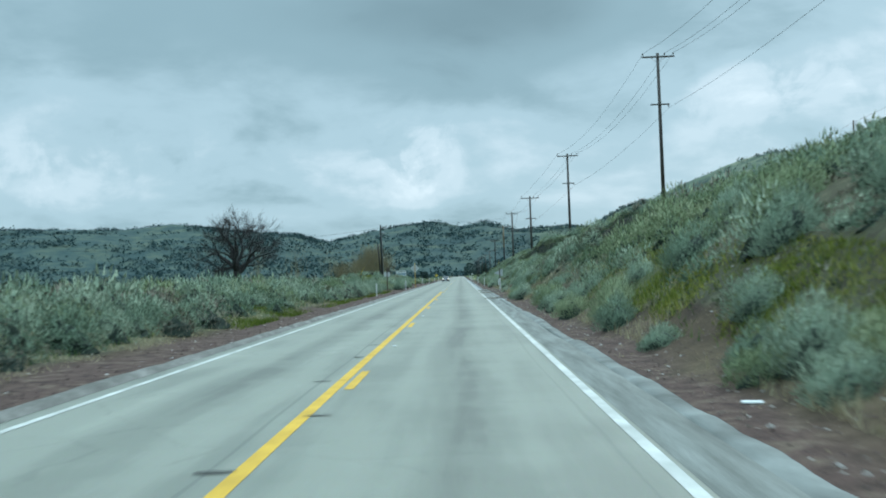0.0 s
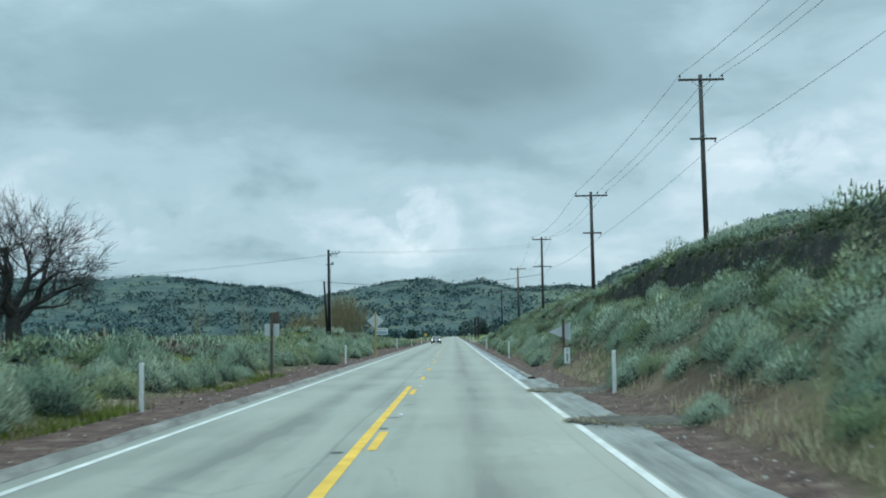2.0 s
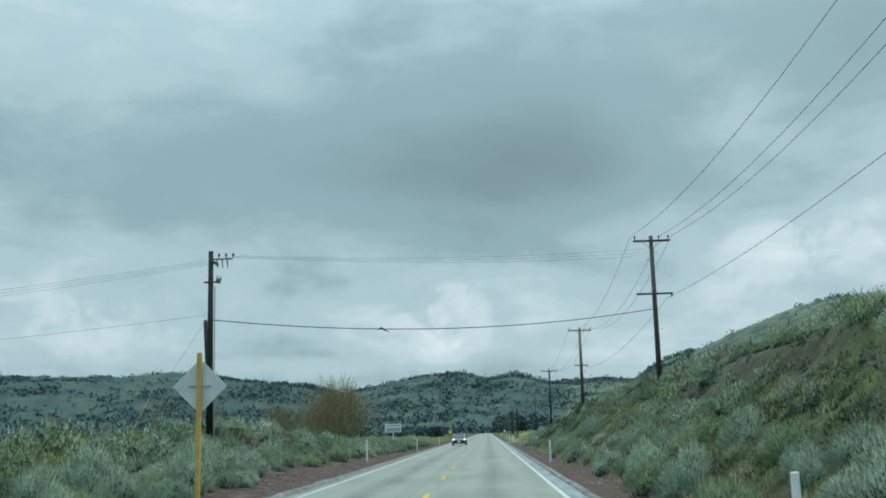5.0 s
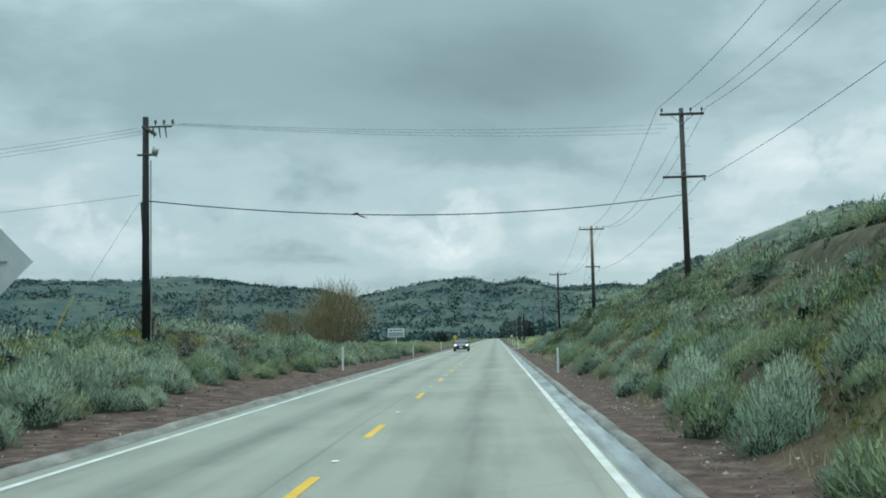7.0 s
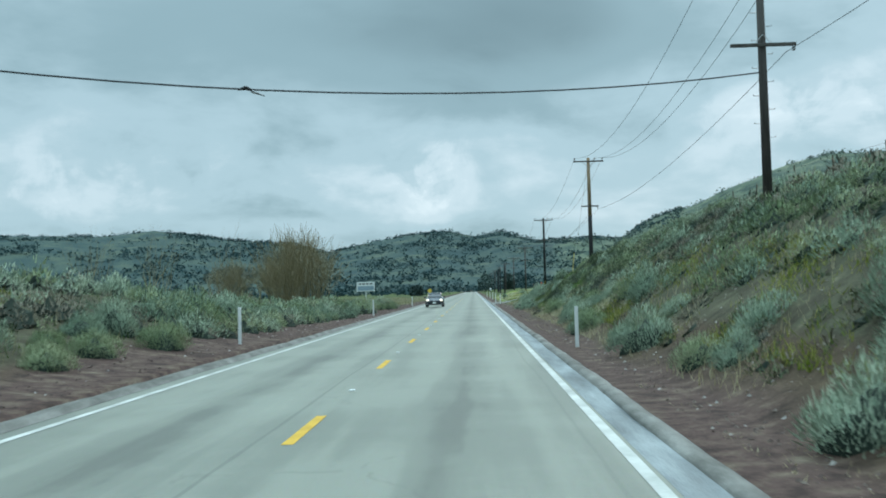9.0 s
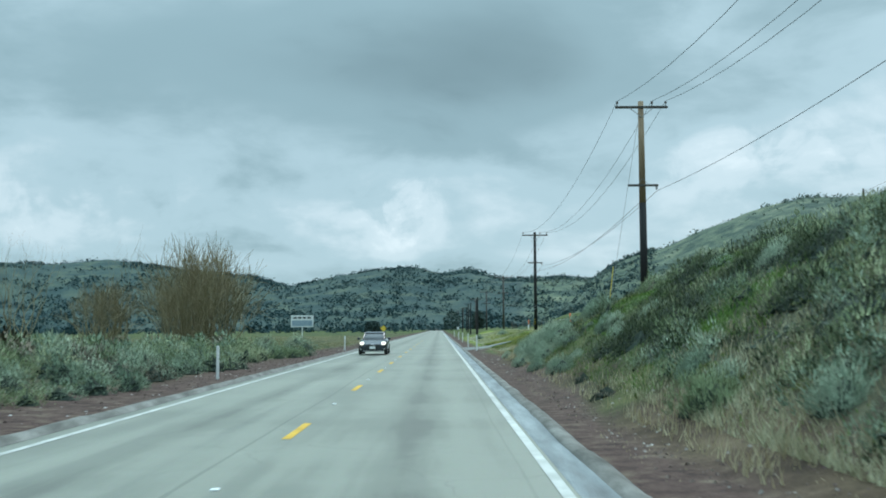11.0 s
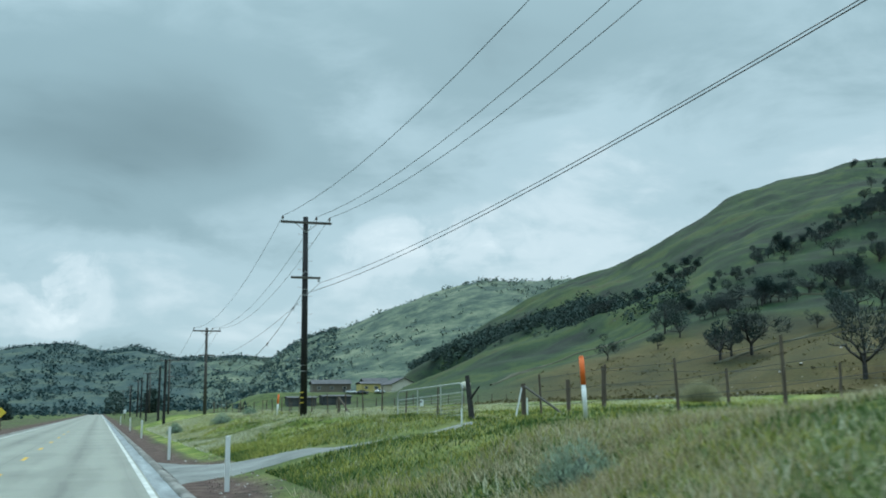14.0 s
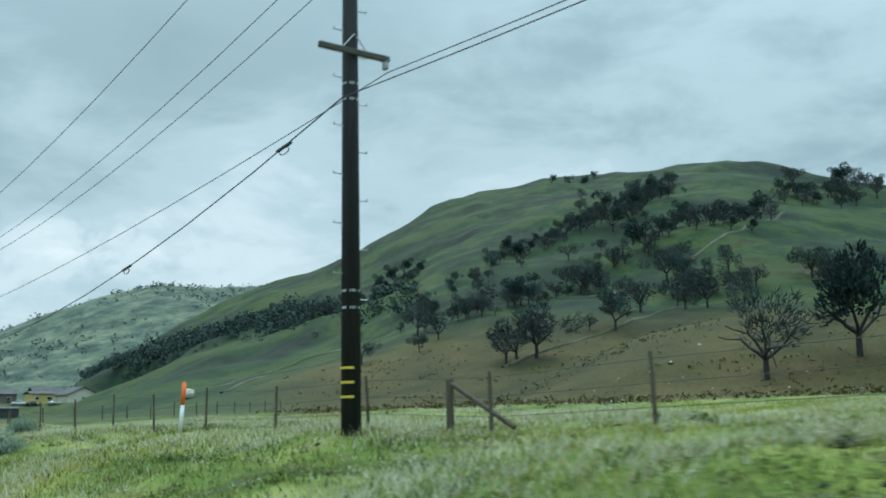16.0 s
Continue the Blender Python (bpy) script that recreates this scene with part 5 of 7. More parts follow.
def limb_part(segs, parent, mat):
    """One limb with its forks: thick pieces rounder than the twigs."""
    edge = 0.35 * max(s[2] for s in segs)
    t = [tube_soup(q, n) for q, n in (([s for s in segs if s[2] >= edge], 6), ([s for s in segs if s[2] < edge], 3)) if q]
    o = new("limb", soup("limb", np.concatenate(t), [mat]))
    o.parent = parent


rng = np.random.default_rng(11)
oak = thing("bare_oak_tree", "old leafless dark oak with gnarled spreading limbs", "tree", at=(-28.4, 257, z_at(-28.4, 257) - 0.3))
trunk = [(np.array([0, 0, 0.0]), np.array([0.08, 0, 1.3]), 0.72, 0.55), (np.array([0.08, 0, 1.3]), np.array([0, 0.05, 2.9]), 0.55, 0.5)]
new("trunk", soup("trunk", tube_soup(trunk, 9), [M["bark"]])).parent = oak
for az, el, ln, lr in ((195, 36, 3.1, 0.36), (235, 48, 3.0, 0.38), (300, 62, 3.1, 0.4), (350, 34, 3.1, 0.36), (40, 50, 3.0, 0.34), (100, 40, 2.9, 0.32), (150, 60, 3.0, 0.34), (270, 80, 2.9, 0.32)):
    dv = np.array([math.cos(radians(az)) * math.cos(radians(el)), math.sin(radians(az)) * math.cos(radians(el)), math.sin(radians(el))])
    segs = []
    grow(rng, (0, 0, 2.7 if el > 35 else 2.2), dv, ln, lr, 4, segs, 0.66, (2, 3), 0.04)
    for q in [s[1] for s in segs if s[2] < 0.07]:
        d = rng.normal(0, 0.3, 3) + 0.2 * (q - np.array([0, 0, 3.0])) / 3
        segs.append((q, q + d, 0.015, 0.007))
    limb_part(segs, oak, M["bark"])
oak.scale = (1.0, 1.0, 1.0)

# brown thickets of leafless willow
def willow(x, y, h, w, n, seed, label):
    r = np.random.default_rng(seed)
    t = thing("leafless_willow", label, "tree", "leafless willows", at=(x, y, z_at(x, y) - 0.2))
    sg = []
    for _ in range(n):
        a, q = r.uniform(0, 2 * math.pi), r.uniform(0, 1) ** 0.6
        base = np.array([math.cos(a) * q * w * 0.25, math.sin(a) * q * w * 0.25, 0])
        lean = np.array([math.cos(a) * q * 0.42, math.sin(a) * q * 0.42, 1.0])
        hh = h * (1 - 0.5 * q * q) * r.uniform(0.8, 1.0)
        grow(r, base, lean / np.linalg.norm(lean), hh * 0.5, 0.05, 2, sg, 0.36, (2, 4), 0.14, 3)
    o = new("stem_clump", soup("stem_clump", tube_soup([s for s in sg if s[2] >= 0.03], 4), [M["twig"]]))
    o.parent = t
    o = new("twig_spray", soup("twig_spray", tube_soup([(a, b, max(c, 0.02), max(d, 0.014)) for a, b, c, d in sg if c < 0.03], 3), [M["twig"]]))
    o.parent = t


willow(-24.5, 425, 11.5, 15, 170, 3, "dense brown leafless willow thicket beside the brush")
willow(-29, 437, 8.5, 9, 90, 4, "brown leafless willow thicket behind the brush")
willow(-33, 418, 7.0, 9, 70, 5, "low brown leafless willow thicket in brush")
for k, (x, y, h) in enumerate(((-47, 430, 12), (-52, 445, 13), (-42, 452, 12.5), (-62, 440, 12), (-66, 452, 13), (-38, 462, 11))):
    r = np.random.default_rng(40 + k)
    t = thing("bare_sapling", "thin leafless sapling standing above the brush", "tree", "bare saplings", at=(x, y, z_at(x, y) - 0.2))
    for _ in range(5):
        ln = np.array([r.normal(0, 0.16), r.normal(0, 0.16), 1.0])
        sg = []
        grow(r, (r.normal(0, 0.5), r.normal(0, 0.5), 0), ln / np.linalg.norm(ln), h * r.uniform(0.4, 0.55), 0.07, 2, sg, 0.3, (1, 3), 0.2, 5)
        limb_part(sg, t, M["twig"])


def hill_oak(seed, h, twigs, mat, label, levels):
    r = np.random.default_rng(seed)
    t = thing("hillside_oak", label, "tree", "hillside oaks", at=(0, 0, -500))
    base = [(np.array([0, 0, -0.5]), np.array([r.normal(0, 0.1), 0, h * 0.26]), h * 0.035, h * 0.028)]
    new("trunk", soup("trunk", tube_soup(base, 8), [M["bark"]])).parent = t
    for k in range(5):
        a = 2 * math.pi * k / 5 + r.normal(0, 0.3)
        e = r.uniform(0.5, 1.2)
        sg = []
        grow(r, (0, 0, h * 0.23), (math.cos(a) * math.cos(e), math.sin(a) * math.cos(e), math.sin(e)), h * 0.32, h * 0.02, levels, sg, 0.6, (2, 3), 0.05, 3)
        limb_part(sg, t, M["bark"])
    # twigs and leaves fill an uneven round crown
    lob = r.normal(0, 1, (8, 3)) * h * np.array([0.2, 0.2, 0.15]) + np.array([0, 0, h * 0.62])
    v = r.normal(0, 1, (twigs, 3))
    v /= np.linalg.norm(v, axis=1)[:, None]
    c = lob[r.integers(0, 8, twigs)] + v * h * r.uniform(0.3, 1, (twigs, 1)) ** 0.5 * np.array([0.19, 0.19, 0.16])
    d = c - np.array([0, 0, h * 0.3])
    d = d / (np.linalg.norm(d, axis=1)[:, None] + 1e-6) + r.normal(0, 0.45, (twigs, 3))
    d /= np.linalg.norm(d, axis=1)[:, None]
    w = np.cross(d, r.normal(0, 1, (twigs, 3)))
    w /= np.linalg.norm(w, axis=1)[:, None] + 1e-6
    ln = h * r.uniform(0.05, 0.11, (twigs, 1))
    wd = h * (0.0075 if mat == "oak_twig" else 0.015)
    o = new("crown", soup("crown", np.stack([c - w * wd, c + w * wd, c + d * ln], 1), [M[mat]]))
    o.parent = t
    return t


bare_label, leafy_label = "leafless grey-twigged oak standing on the grassy hillside", "dark rounded evergreen oak standing on the grassy hillside"
protos = [hill_oak(70, 9, 1300, "oak_twig", bare_label, 1), hill_oak(71, 10, 1200, "oak_crown", leafy_label, 1), hill_oak(72, 8, 1200, "oak_twig", bare_label, 1), hill_oak(73, 8, 1000, "oak_crown", leafy_label, 1), hill_oak(74, 9, 1900, "oak_twig", bare_label, 2)]
placed = [0]
rr = np.random.default_rng(5)


def stand(x, y, s, k=None):
    p = protos[placed[0] % 5 if k is None or placed[0] < 5 else k]
    m = pose(x, y, z_at(x, y) - 0.2, 0, 0, rr.uniform(0, 360)) @ Matrix.Diagonal((s, s, s, 1))
    if placed[0] < 5:
        p.matrix_world = m
    else:
        copy_thing(p, m)
    placed[0] += 1


# big oaks at the foot of the slope
for x, y, s, k in ((81.7, 455, 0.98, 4), (90.5, 451, 0.95, 4), (107, 520.5, 1.0, 0), (110, 521.5, 0.9, 1), (114, 521, 1.08, 2), (104.8, 559, 0.72, 2), (140.8, 528.7, 0.85, 1), (138, 532.6, 0.5, 2), (166, 533, 0.8, 0), (170.5, 531, 0.85, 4)):
    stand(x, y, s, k)
# single oaks along the benches of the slope
for x, y, s, k in ((197, 682, 0.7, 1), (124.7, 568.6, 0.9, 0), (122.4, 558.6, 0.8, 3), (145.6, 580, 0.7, 2), (149, 577, 0.8, 0), (169.6, 574.4, 0.75, 2), (179.4, 576, 0.85, 4), (195, 562, 1.0, 4), (217, 588, 0.9, 1), (236.6, 618, 0.9, 1),
                   (204.7, 551, 0.85, 0), (203, 523, 0.95, 1), (250.7, 580.5, 0.8, 3), (198, 538.7, 0.8, 2), (113, 552, 0.5, 3)):
    stand(x, y, s, k)
# groves along its folds: x, y, half lengths along and across, number, size
GROVES = [(165, 576, 22, 4, 34, 0.6), (212, 629, 20, 4, 26, 0.6), (238, 636, 16, 5, 30, 0.62), (262, 630, 12, 7, 30, 0.72), (192, 552, 12, 5, 16, 0.75), (225, 592, 16, 7, 30, 0.72), (256, 585, 14, 6, 18, 0.75), (180, 672, 16, 8, 22, 0.55),
          (375, 770, 12, 6, 10, 0.5), (372, 613, 20, 6, 16, 0.95), (325, 610, 20, 8, 14, 0.8), (212, 525, 8, 5, 14, 0.85), (160, 600, 16, 6, 14, 0.45), (300, 660, 26, 12, 26, 0.7)]
for gx0, gy0, la, lb, n, size in GROVES:
    for _ in range(n):
        u, v = rr.normal(0, la), rr.normal(0, lb)
        x, y = gx0 + 0.97 * u - 0.25 * v, gy0 + 0.25 * u + 0.97 * v
        stand(x, y, size * rr.uniform(0.55, 1.15))

# pale worn tracks and benches that cross the slope
M["track"] = material("pale_worn_hill_track", [(0.04, 0.045, 0.025), (0.075, 0.075, 0.048), (0.14, 0.135, 0.095)], 0.15, 0.95, 0.3, 2, coord="World")


def hill_track(points, width):
    pts = []
    for (x0, y0), (x1, y1) in zip(points[:-1], points[1:]):
        n = max(2, int(math.hypot(x1 - x0, y1 - y0) / 2.5))
        pts += [(x0 + (x1 - x0) * i / n, y0 + (y1 - y0) * i / n) for i in range(n)]
    v, f = [], []
    for j, (x, y) in enumerate(pts):
        q = pts[min(j + 1, len(pts) - 1)] if j < len(pts) - 1 else (2 * x - pts[j - 1][0], 2 * y - pts[j - 1][1])
        d = Vector((q[0] - x, q[1] - y)).normalized()
        x, y = x + 1.6 * float(fbm(np.array([j / 5]), np.array([width]), 3, 12)[0]), y + 1.2 * float(fbm(np.array([j / 5]), np.array([width + 4]), 3, 13)[0])
        w = width * (0.45 + 0.75 * float(noise2(np.array([j / 2.3]), np.array([width]), 14)[0]))
        zc = z_at(x, y)
        for s, up in ((-1.5, -1.0), (-1, 0.28), (0, 0.34), (1, 0.28), (1.5, -1.0)):
            v.append((x - d.y * s * w, y + d.x * s * w, zc + (z_at(x - d.y * s * w, y + d.x * s * w) - zc) * 0.8 + up))
        if j:
            for i in range(4):
                a = (j - 1) * 5 + i
                f.append((a, a + 1, a + 6, a + 5))
    tagged(new("hill_track", mesh_from("hill_track", v, f, [M["track"]])), "pale worn dirt track cutting across the hillside", "track", kind="structure")


hill_track([(94, 599), (115, 614), (133, 612), (145, 600), (155, 586), (170, 573), (196, 570)], 0.6)
hill_track([(84, 573), (98, 582), (112, 583), (130, 596)], 0.5)
hill_track([(105, 519), (124, 526), (145, 531), (169, 537), (181, 532)], 0.3)
hill_track([(215, 571), (241, 573), (286, 589)], 0.6)


# ---- distant hillside scrub and woods ----
def scatter_clumps(name, n, where, size, mat, label, seed, tri=8, leaf=0.34):
    r = np.random.default_rng(seed)
    pts = where(r, n)
    pts = pts[:, :3]
    m = len(pts)
    s = size * (0.4 + 1.5 * r.uniform(0, 1, (m, 1, 1)) ** 2)
    base = pts[:, None, :] + np.array([0, 0, 1.0]) * s * 0.35
    c = base + r.normal(0, 1, (m, tri, 3)) * s * np.array([0.42, 0.42, 0.3])
    a = r.normal(0, 1, (m, tri, 3))
    a /= np.linalg.norm(a, axis=2, keepdims=True)
    b = np.cross(a, r.normal(0, 1, (m, tri, 3)))
    b /= np.linalg.norm(b, axis=2, keepdims=True)
    q = s * leaf
    t = np.stack([c - a * q - b * q * 0.7, c + a * q, c - a * q * 0.4 + b * q * 0.8], 2).reshape(-1, 3, 3)
    return tagged(new(name, soup(name, t, [mat])), label, "scrub", kind="stuff")


def far_slopes(r, n):
    az = r.uniform(-34, 12, n)
    d = 760 + 760 * r.uniform(0, 1, n) ** 0.8
    x, y = 2.3 + d * np.sin(np.radians(az)), 310 + d * np.cos(np.radians(az))
    keep = fbm(x / 45, y / 45, 4, 95) + r.normal(0, 0.2, n) > 0.1 - 0.25 * (1 - smooth(850, 1300, d))
    x, y = x[keep], y[keep]
    return np.stack([x, y, land(x, y)], 1)


def rocky_slopes(r, n):
    az = r.uniform(6, 34, n)
    d = r.uniform(640, 1250, n)
    x, y = 2.5 + d * np.sin(np.radians(az)), 395 + d * np.cos(np.radians(az))
    keep = fbm(x / 60, y / 60, 4, 96) + r.normal(0, 0.3, n) > 0.22
    x, y = x[keep], y[keep]
    return np.stack([x, y, land(x, y)], 1)


def wood_belt(r, n):
    az = 17.8 + 17.5 * r.uniform(0, 1, n) ** 1.3
    d = np.interp(az, [16, 20, 27, 35], [640, 430, 372, 300]) + r.normal(0, 20, n)
    x, y = 2.5 + d * np.sin(np.radians(az)), 395 + d * np.cos(np.radians(az))
    keep = (land(x, y) > 17) & (fbm(x / 40, y / 40, 3, 97) + r.normal(0, 0.25, n) > -0.1 + 0.35 * smooth(26, 34, az))
    x, y = x[keep], y[keep]
    return np.stack([x, y, land(x, y)], 1)


scatter_clumps("hill_scrub", 30000, far_slopes, 2.8, M["scrub"], "dark juniper scrub dotted over the distant hills, blue haze in its colour", 21, 6)
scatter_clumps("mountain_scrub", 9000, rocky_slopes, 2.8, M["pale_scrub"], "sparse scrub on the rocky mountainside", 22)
scatter_clumps("hillside_woods", 2600, wood_belt, 2.2, M["oak_crown"], "dark oak woods along the foot of the grassy hill", 23, 54, 0.16)


def spur_tufts(r, n):
    az, d = r.uniform(26, 62, n), r.uniform(62, 190, n)
    x, y = 2.5 + d * np.sin(np.radians(az)), 395 + d * np.cos(np.radians(az))
    keep = fbm(x / 7, y / 7, 3, 93) + r.normal(0, 0.2, n) > 0.05
    x, y = x[keep], y[keep]
    return np.stack([x, y, land(x, y)], 1)


scatter_clumps("slope_tufts", 7000, spur_tufts, 0.26, M["sere"], "dry grass tufts over the foot of the hill", 28, 5, 0.4)


def valley(r, n):
    x, y = r.uniform(-260, 40, n), r.uniform(600, 1050, n)
    keep = (np.abs(x) > 9) & (fbm(x / 30, y / 30, 3, 98) + r.normal(0, 0.2, n) > 0.28)
    x, y = x[keep], y[keep]
    return np.stack([x, y, land(x, y)], 1)


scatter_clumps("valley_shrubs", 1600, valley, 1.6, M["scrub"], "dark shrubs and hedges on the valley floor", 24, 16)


def cypress(x, y, h, w, seed, label):
    r = np.random.default_rng(seed)
    t = thing("evergreen_tree", label, "tree", "evergreens", at=(x, y, z_at(x, y) - 0.1))
    part("trunk", rod(bmesh.new(), (0, 0, 0), (0, 0, h * 0.8), 0.12, 0.05, 7), M["bark"], t)
    n = 900
    q = r.uniform(0.06, 1, n)
    ang = r.uniform(0, 2 * math.pi, n)
    rad = w / 2 * np.sqrt(np.clip(1 - (2 * q - 0.9) ** 2 / 1.25, 0.02, 1)) * r.uniform(0.5, 1.1, n)
    c = np.stack([np.cos(ang) * rad, np.sin(ang) * rad, q * h], 1)
    a = r.normal(0, 1, (n, 3)) * 0.22 + np.array([0, 0, 0.1])
    b = r.normal(0, 1, (n, 3)) * 0.16
    o = new("crown", soup("crown", np.stack([c - a - b, c + a, c - a + b], 1), [M["oak_crown"]]))
    o.parent = t


cypress(7.6, 735, 8.0, 7.5, 31, "round dark evergreen tree beside the road")
cypress(12.9, 588, 5.0, 3.6, 32, "dark evergreen tree beside the poles")
cypress(-14, 560, 3.0, 4, 35, "low dark evergreen near the valley road")
box_post = thing("roadside_box", "small pale box on a post beside the evergreen", "mail box", at=on_ground(6.9, 560))
part("post", box(bmesh.new(), (0.1, 0.1, 1.1), (0, 0, 0.55), bevel=0.01), M["wood_post"], box_post)
part("case", box(bmesh.new(), (0.5, 0.5, 0.65), (0, 0, 1.4), bevel=0.04), M["sign_white"], box_post)
for x, y, h in ((7.6, 452, 5.4), (8.3, 474, 5.6), (8.0, 496, 5.8), (8.3, 522, 6.0), (8.7, 550, 6.0), (8.5, 584, 6.3)):
    o = thing("timber_post", "plain dark upright timber post near the road", "timber post", "timber posts", at=on_ground(x, y))
    part("shaft", rod(bmesh.new(), (0, 0, -0.2), (0.05, 0, h), 0.13, 0.1, 9), M["pole"], o)


# ---- sagebrush ----
def bush(rng, w, h, leaves, ln, lw, ring=7, lobes=(4, 7), inner=1.0):
    """One shrub: a lumpy core of inner twigs and rounded lobes clad in narrow upswept leaves.

    Returns the leaves, their crown normals, and the core's vertices and faces."""
    k = int(rng.integers(*lobes))
    heads = [(0.0, 0.0, 0.36 * w, h)] + [(math.cos(a) * 0.26 * w, math.sin(a) * 0.26 * w, w * rng.uniform(0.2, 0.3), h * rng.uniform(0.5, 0.88)) for a in rng.uniform(0, 0.9, k) + np.arange(k) * 2 * math.pi / k]
    total = sum(r * r for _, _, r, _ in heads)
    cv, cf = [], []
    for e in (0.0, 0.4, 0.85, 1.2):
        for i in range(ring):
            a = i * 2 * math.pi / ring + e
            q = rng.uniform(0.66, 0.82)
            far_ = max(ox * math.cos(a) + oy * math.sin(a) + math.sqrt(max(r * r - (oy * math.cos(a) - ox * math.sin(a)) ** 2, 0.01)) for ox, oy, r, _ in heads)
            cv.append((math.cos(a) * far_ * math.cos(e) * q * inner, math.sin(a) * far_ * math.cos(e) * q * inner, h * (-0.12 + 0.88 * math.sin(e) * q * inner)))
    cv.append((0, 0, h * 0.7 * inner))
    for i in range(ring):
        j = (i + 1) % ring
        for v in range(3):
            cf += [(v * ring + i, v * ring + j, v * ring + ring + j), (v * ring + i, v * ring + ring + j, v * ring + ring + i)]
        cf.append((3 * ring + i, 3 * ring + j, 4 * ring))
    tris, nors = [], []
    for ox, oy, r, hh in heads:
        n = max(6, int(leaves * r * r / total))
        a, u = rng.uniform(0, 2 * math.pi, n), rng.uniform(0.12, 1, n) ** 0.85
        c = np.sqrt(1 - u * u)
        out_ = np.stack([np.cos(a) * c, np.sin(a) * c, u], 1)
        q = rng.uniform(0.7, 0.97, (n, 1))
        p = np.array([ox, oy, 0]) + out_ * np.array([r, r, hh]) * q
        d = out_ * 0.95 + np.array([0, 0, 0.6]) + rng.normal(0, 0.22, (n, 3))
        d /= np.linalg.norm(d, axis=1)[:, None]
        side = np.cross(d, out_ + rng.normal(0, 0.5, (n, 3)))
        side /= np.linalg.norm(side, axis=1)[:, None] + 1e-9
        l2 = ln * rng.uniform(0.6, 1.5, (n, 1))
        # each leaf leans on the rounded form of its head
        nn = out_ + np.array([ox, oy, 0]) * 0.8 / w + rng.normal(0, 0.12, (n, 3))
        nn /= np.linalg.norm(nn, axis=1)[:, None]
        tri = np.stack([p - side * lw, p + side * lw, p + d * l2], 1)
        g = np.cross(tri[:, 1] - tri[:, 0], tri[:, 2] - tri[:, 0])
        back = np.einsum("ij,ij->i", g, nn) < 0
        tri[back] = tri[back][:, [1, 0, 2]]
        tris.append(tri)
        nors.append(nn)
    return np.concatenate(tris), np.concatenate(nors), np.array(cv), np.array(cf)


br = np.random.default_rng(77)
near_protos = []
for k in range(8):
    t, nn, cv, cf = bush(br, br.uniform(1.6, 2.2), br.uniform(1.0, 1.35), 3500, 0.115, 0.0105, 8)
    # the base mesh is the core, with shade already in its colour
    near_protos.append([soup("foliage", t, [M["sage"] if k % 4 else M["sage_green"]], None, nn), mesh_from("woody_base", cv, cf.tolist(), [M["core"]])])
mid = [bush(br, br.uniform(1.5, 2.2), br.uniform(0.95, 1.3), 470, 0.125, 0.02, 6, (3, 6), 0.85) for _ in range(10)]
small = [bush(br, br.uniform(1.4, 2.0), br.uniform(0.8, 1.3), 150, 0.15, 0.032, 5, (2, 4), 0.85) for _ in range(8)]
tiny = [bush(br, br.uniform(1.4, 2.0), br.uniform(0.8, 1.3), 42, 0.3, 0.06, 4, (1, 3), 0.75) for _ in range(8)]
fine_mid = [bush(br, br.uniform(1.4, 2.0), br.uniform(0.8, 1.2), 420, 0.1, 0.012, 7, (3, 6), 0.95) for _ in range(8)]
low = [bush(br, br.uniform(1.5, 2.2), br.uniform(0.9, 1.3), 110, 0.22, 0.05, 5, (2, 5), 0.85) for _ in range(8)]


def open_patch(x, y):
    """Grassy clearings where hardly any brush grows."""
    if x > 0:
        return 126 < y < 150 and 6.4 < x < 7.9 + 0.5 * math.sin(y / 3)
    return 196 < y < 246 and -17 < x < -8.6 or 276 < y < 301 and -22 < x < -12.3


spots = []
for side in (1, -1):
    for col in range(20):
        step = 1.45 if col < 9 else 2.0
        off = (6.3 if side > 0 else 7.3) + min(col, 9) * 1.4 + max(col - 9, 0) * 2.0
        if side > 0 and off > 27:
            continue
        for y in np.arange(106, 400 if side < 0 else 374, step):
            x = side * (off + br.uniform(-0.65, 0.65))
            yy = y + br.uniform(-0.65, 0.65)
            if side < 0 and yy > 248:
                x += 0.8
            dens = 0.95 + 0.95 * float(fbm(np.array([x / 6]), np.array([yy / 9]), 3, 101)[0])
            if side > 0 and yy < 165:
                dens += 0.25
            if yy < 245:
                dens *= 0.6
            size = 0.6 + 0.52 * br.random() ** 1.3
            if side > 0:
                size *= 0.85 if x > 10.5 else 1.0
                if x > 12.2 and 165 < yy < 312:
                    dens *= 0.3
                if yy > 345:
                    dens *= 0.35 if x > 8 else 0.6
                elif yy > 316:
                    dens *= 0.35
                if yy > 338:
                    size *= 0.75
                la, ls = lip_line(np.array([x]), np.array([yy]))
                if ls[0] > 0.3 and la[0] - 1.9 < x < la[0] + 0.3:
                    dens *= 0.6
                    size *= 0.7
            else:
                size *= 1.05
                if yy > 374:
                    dens *= 0.25
                if x < -24:
                    dens *= 0.6
            if yy < 245:
                size *= (1.35 if x > 7.8 else 1.1) if side > 0 else 1.25
            if open_patch(x, yy):
                dens *= 0.25
            if abs(x) < 7.6:
                size *= 0.85
                dens *= 0.75
            if br.random() < dens:
                spots.append((x, yy, size))
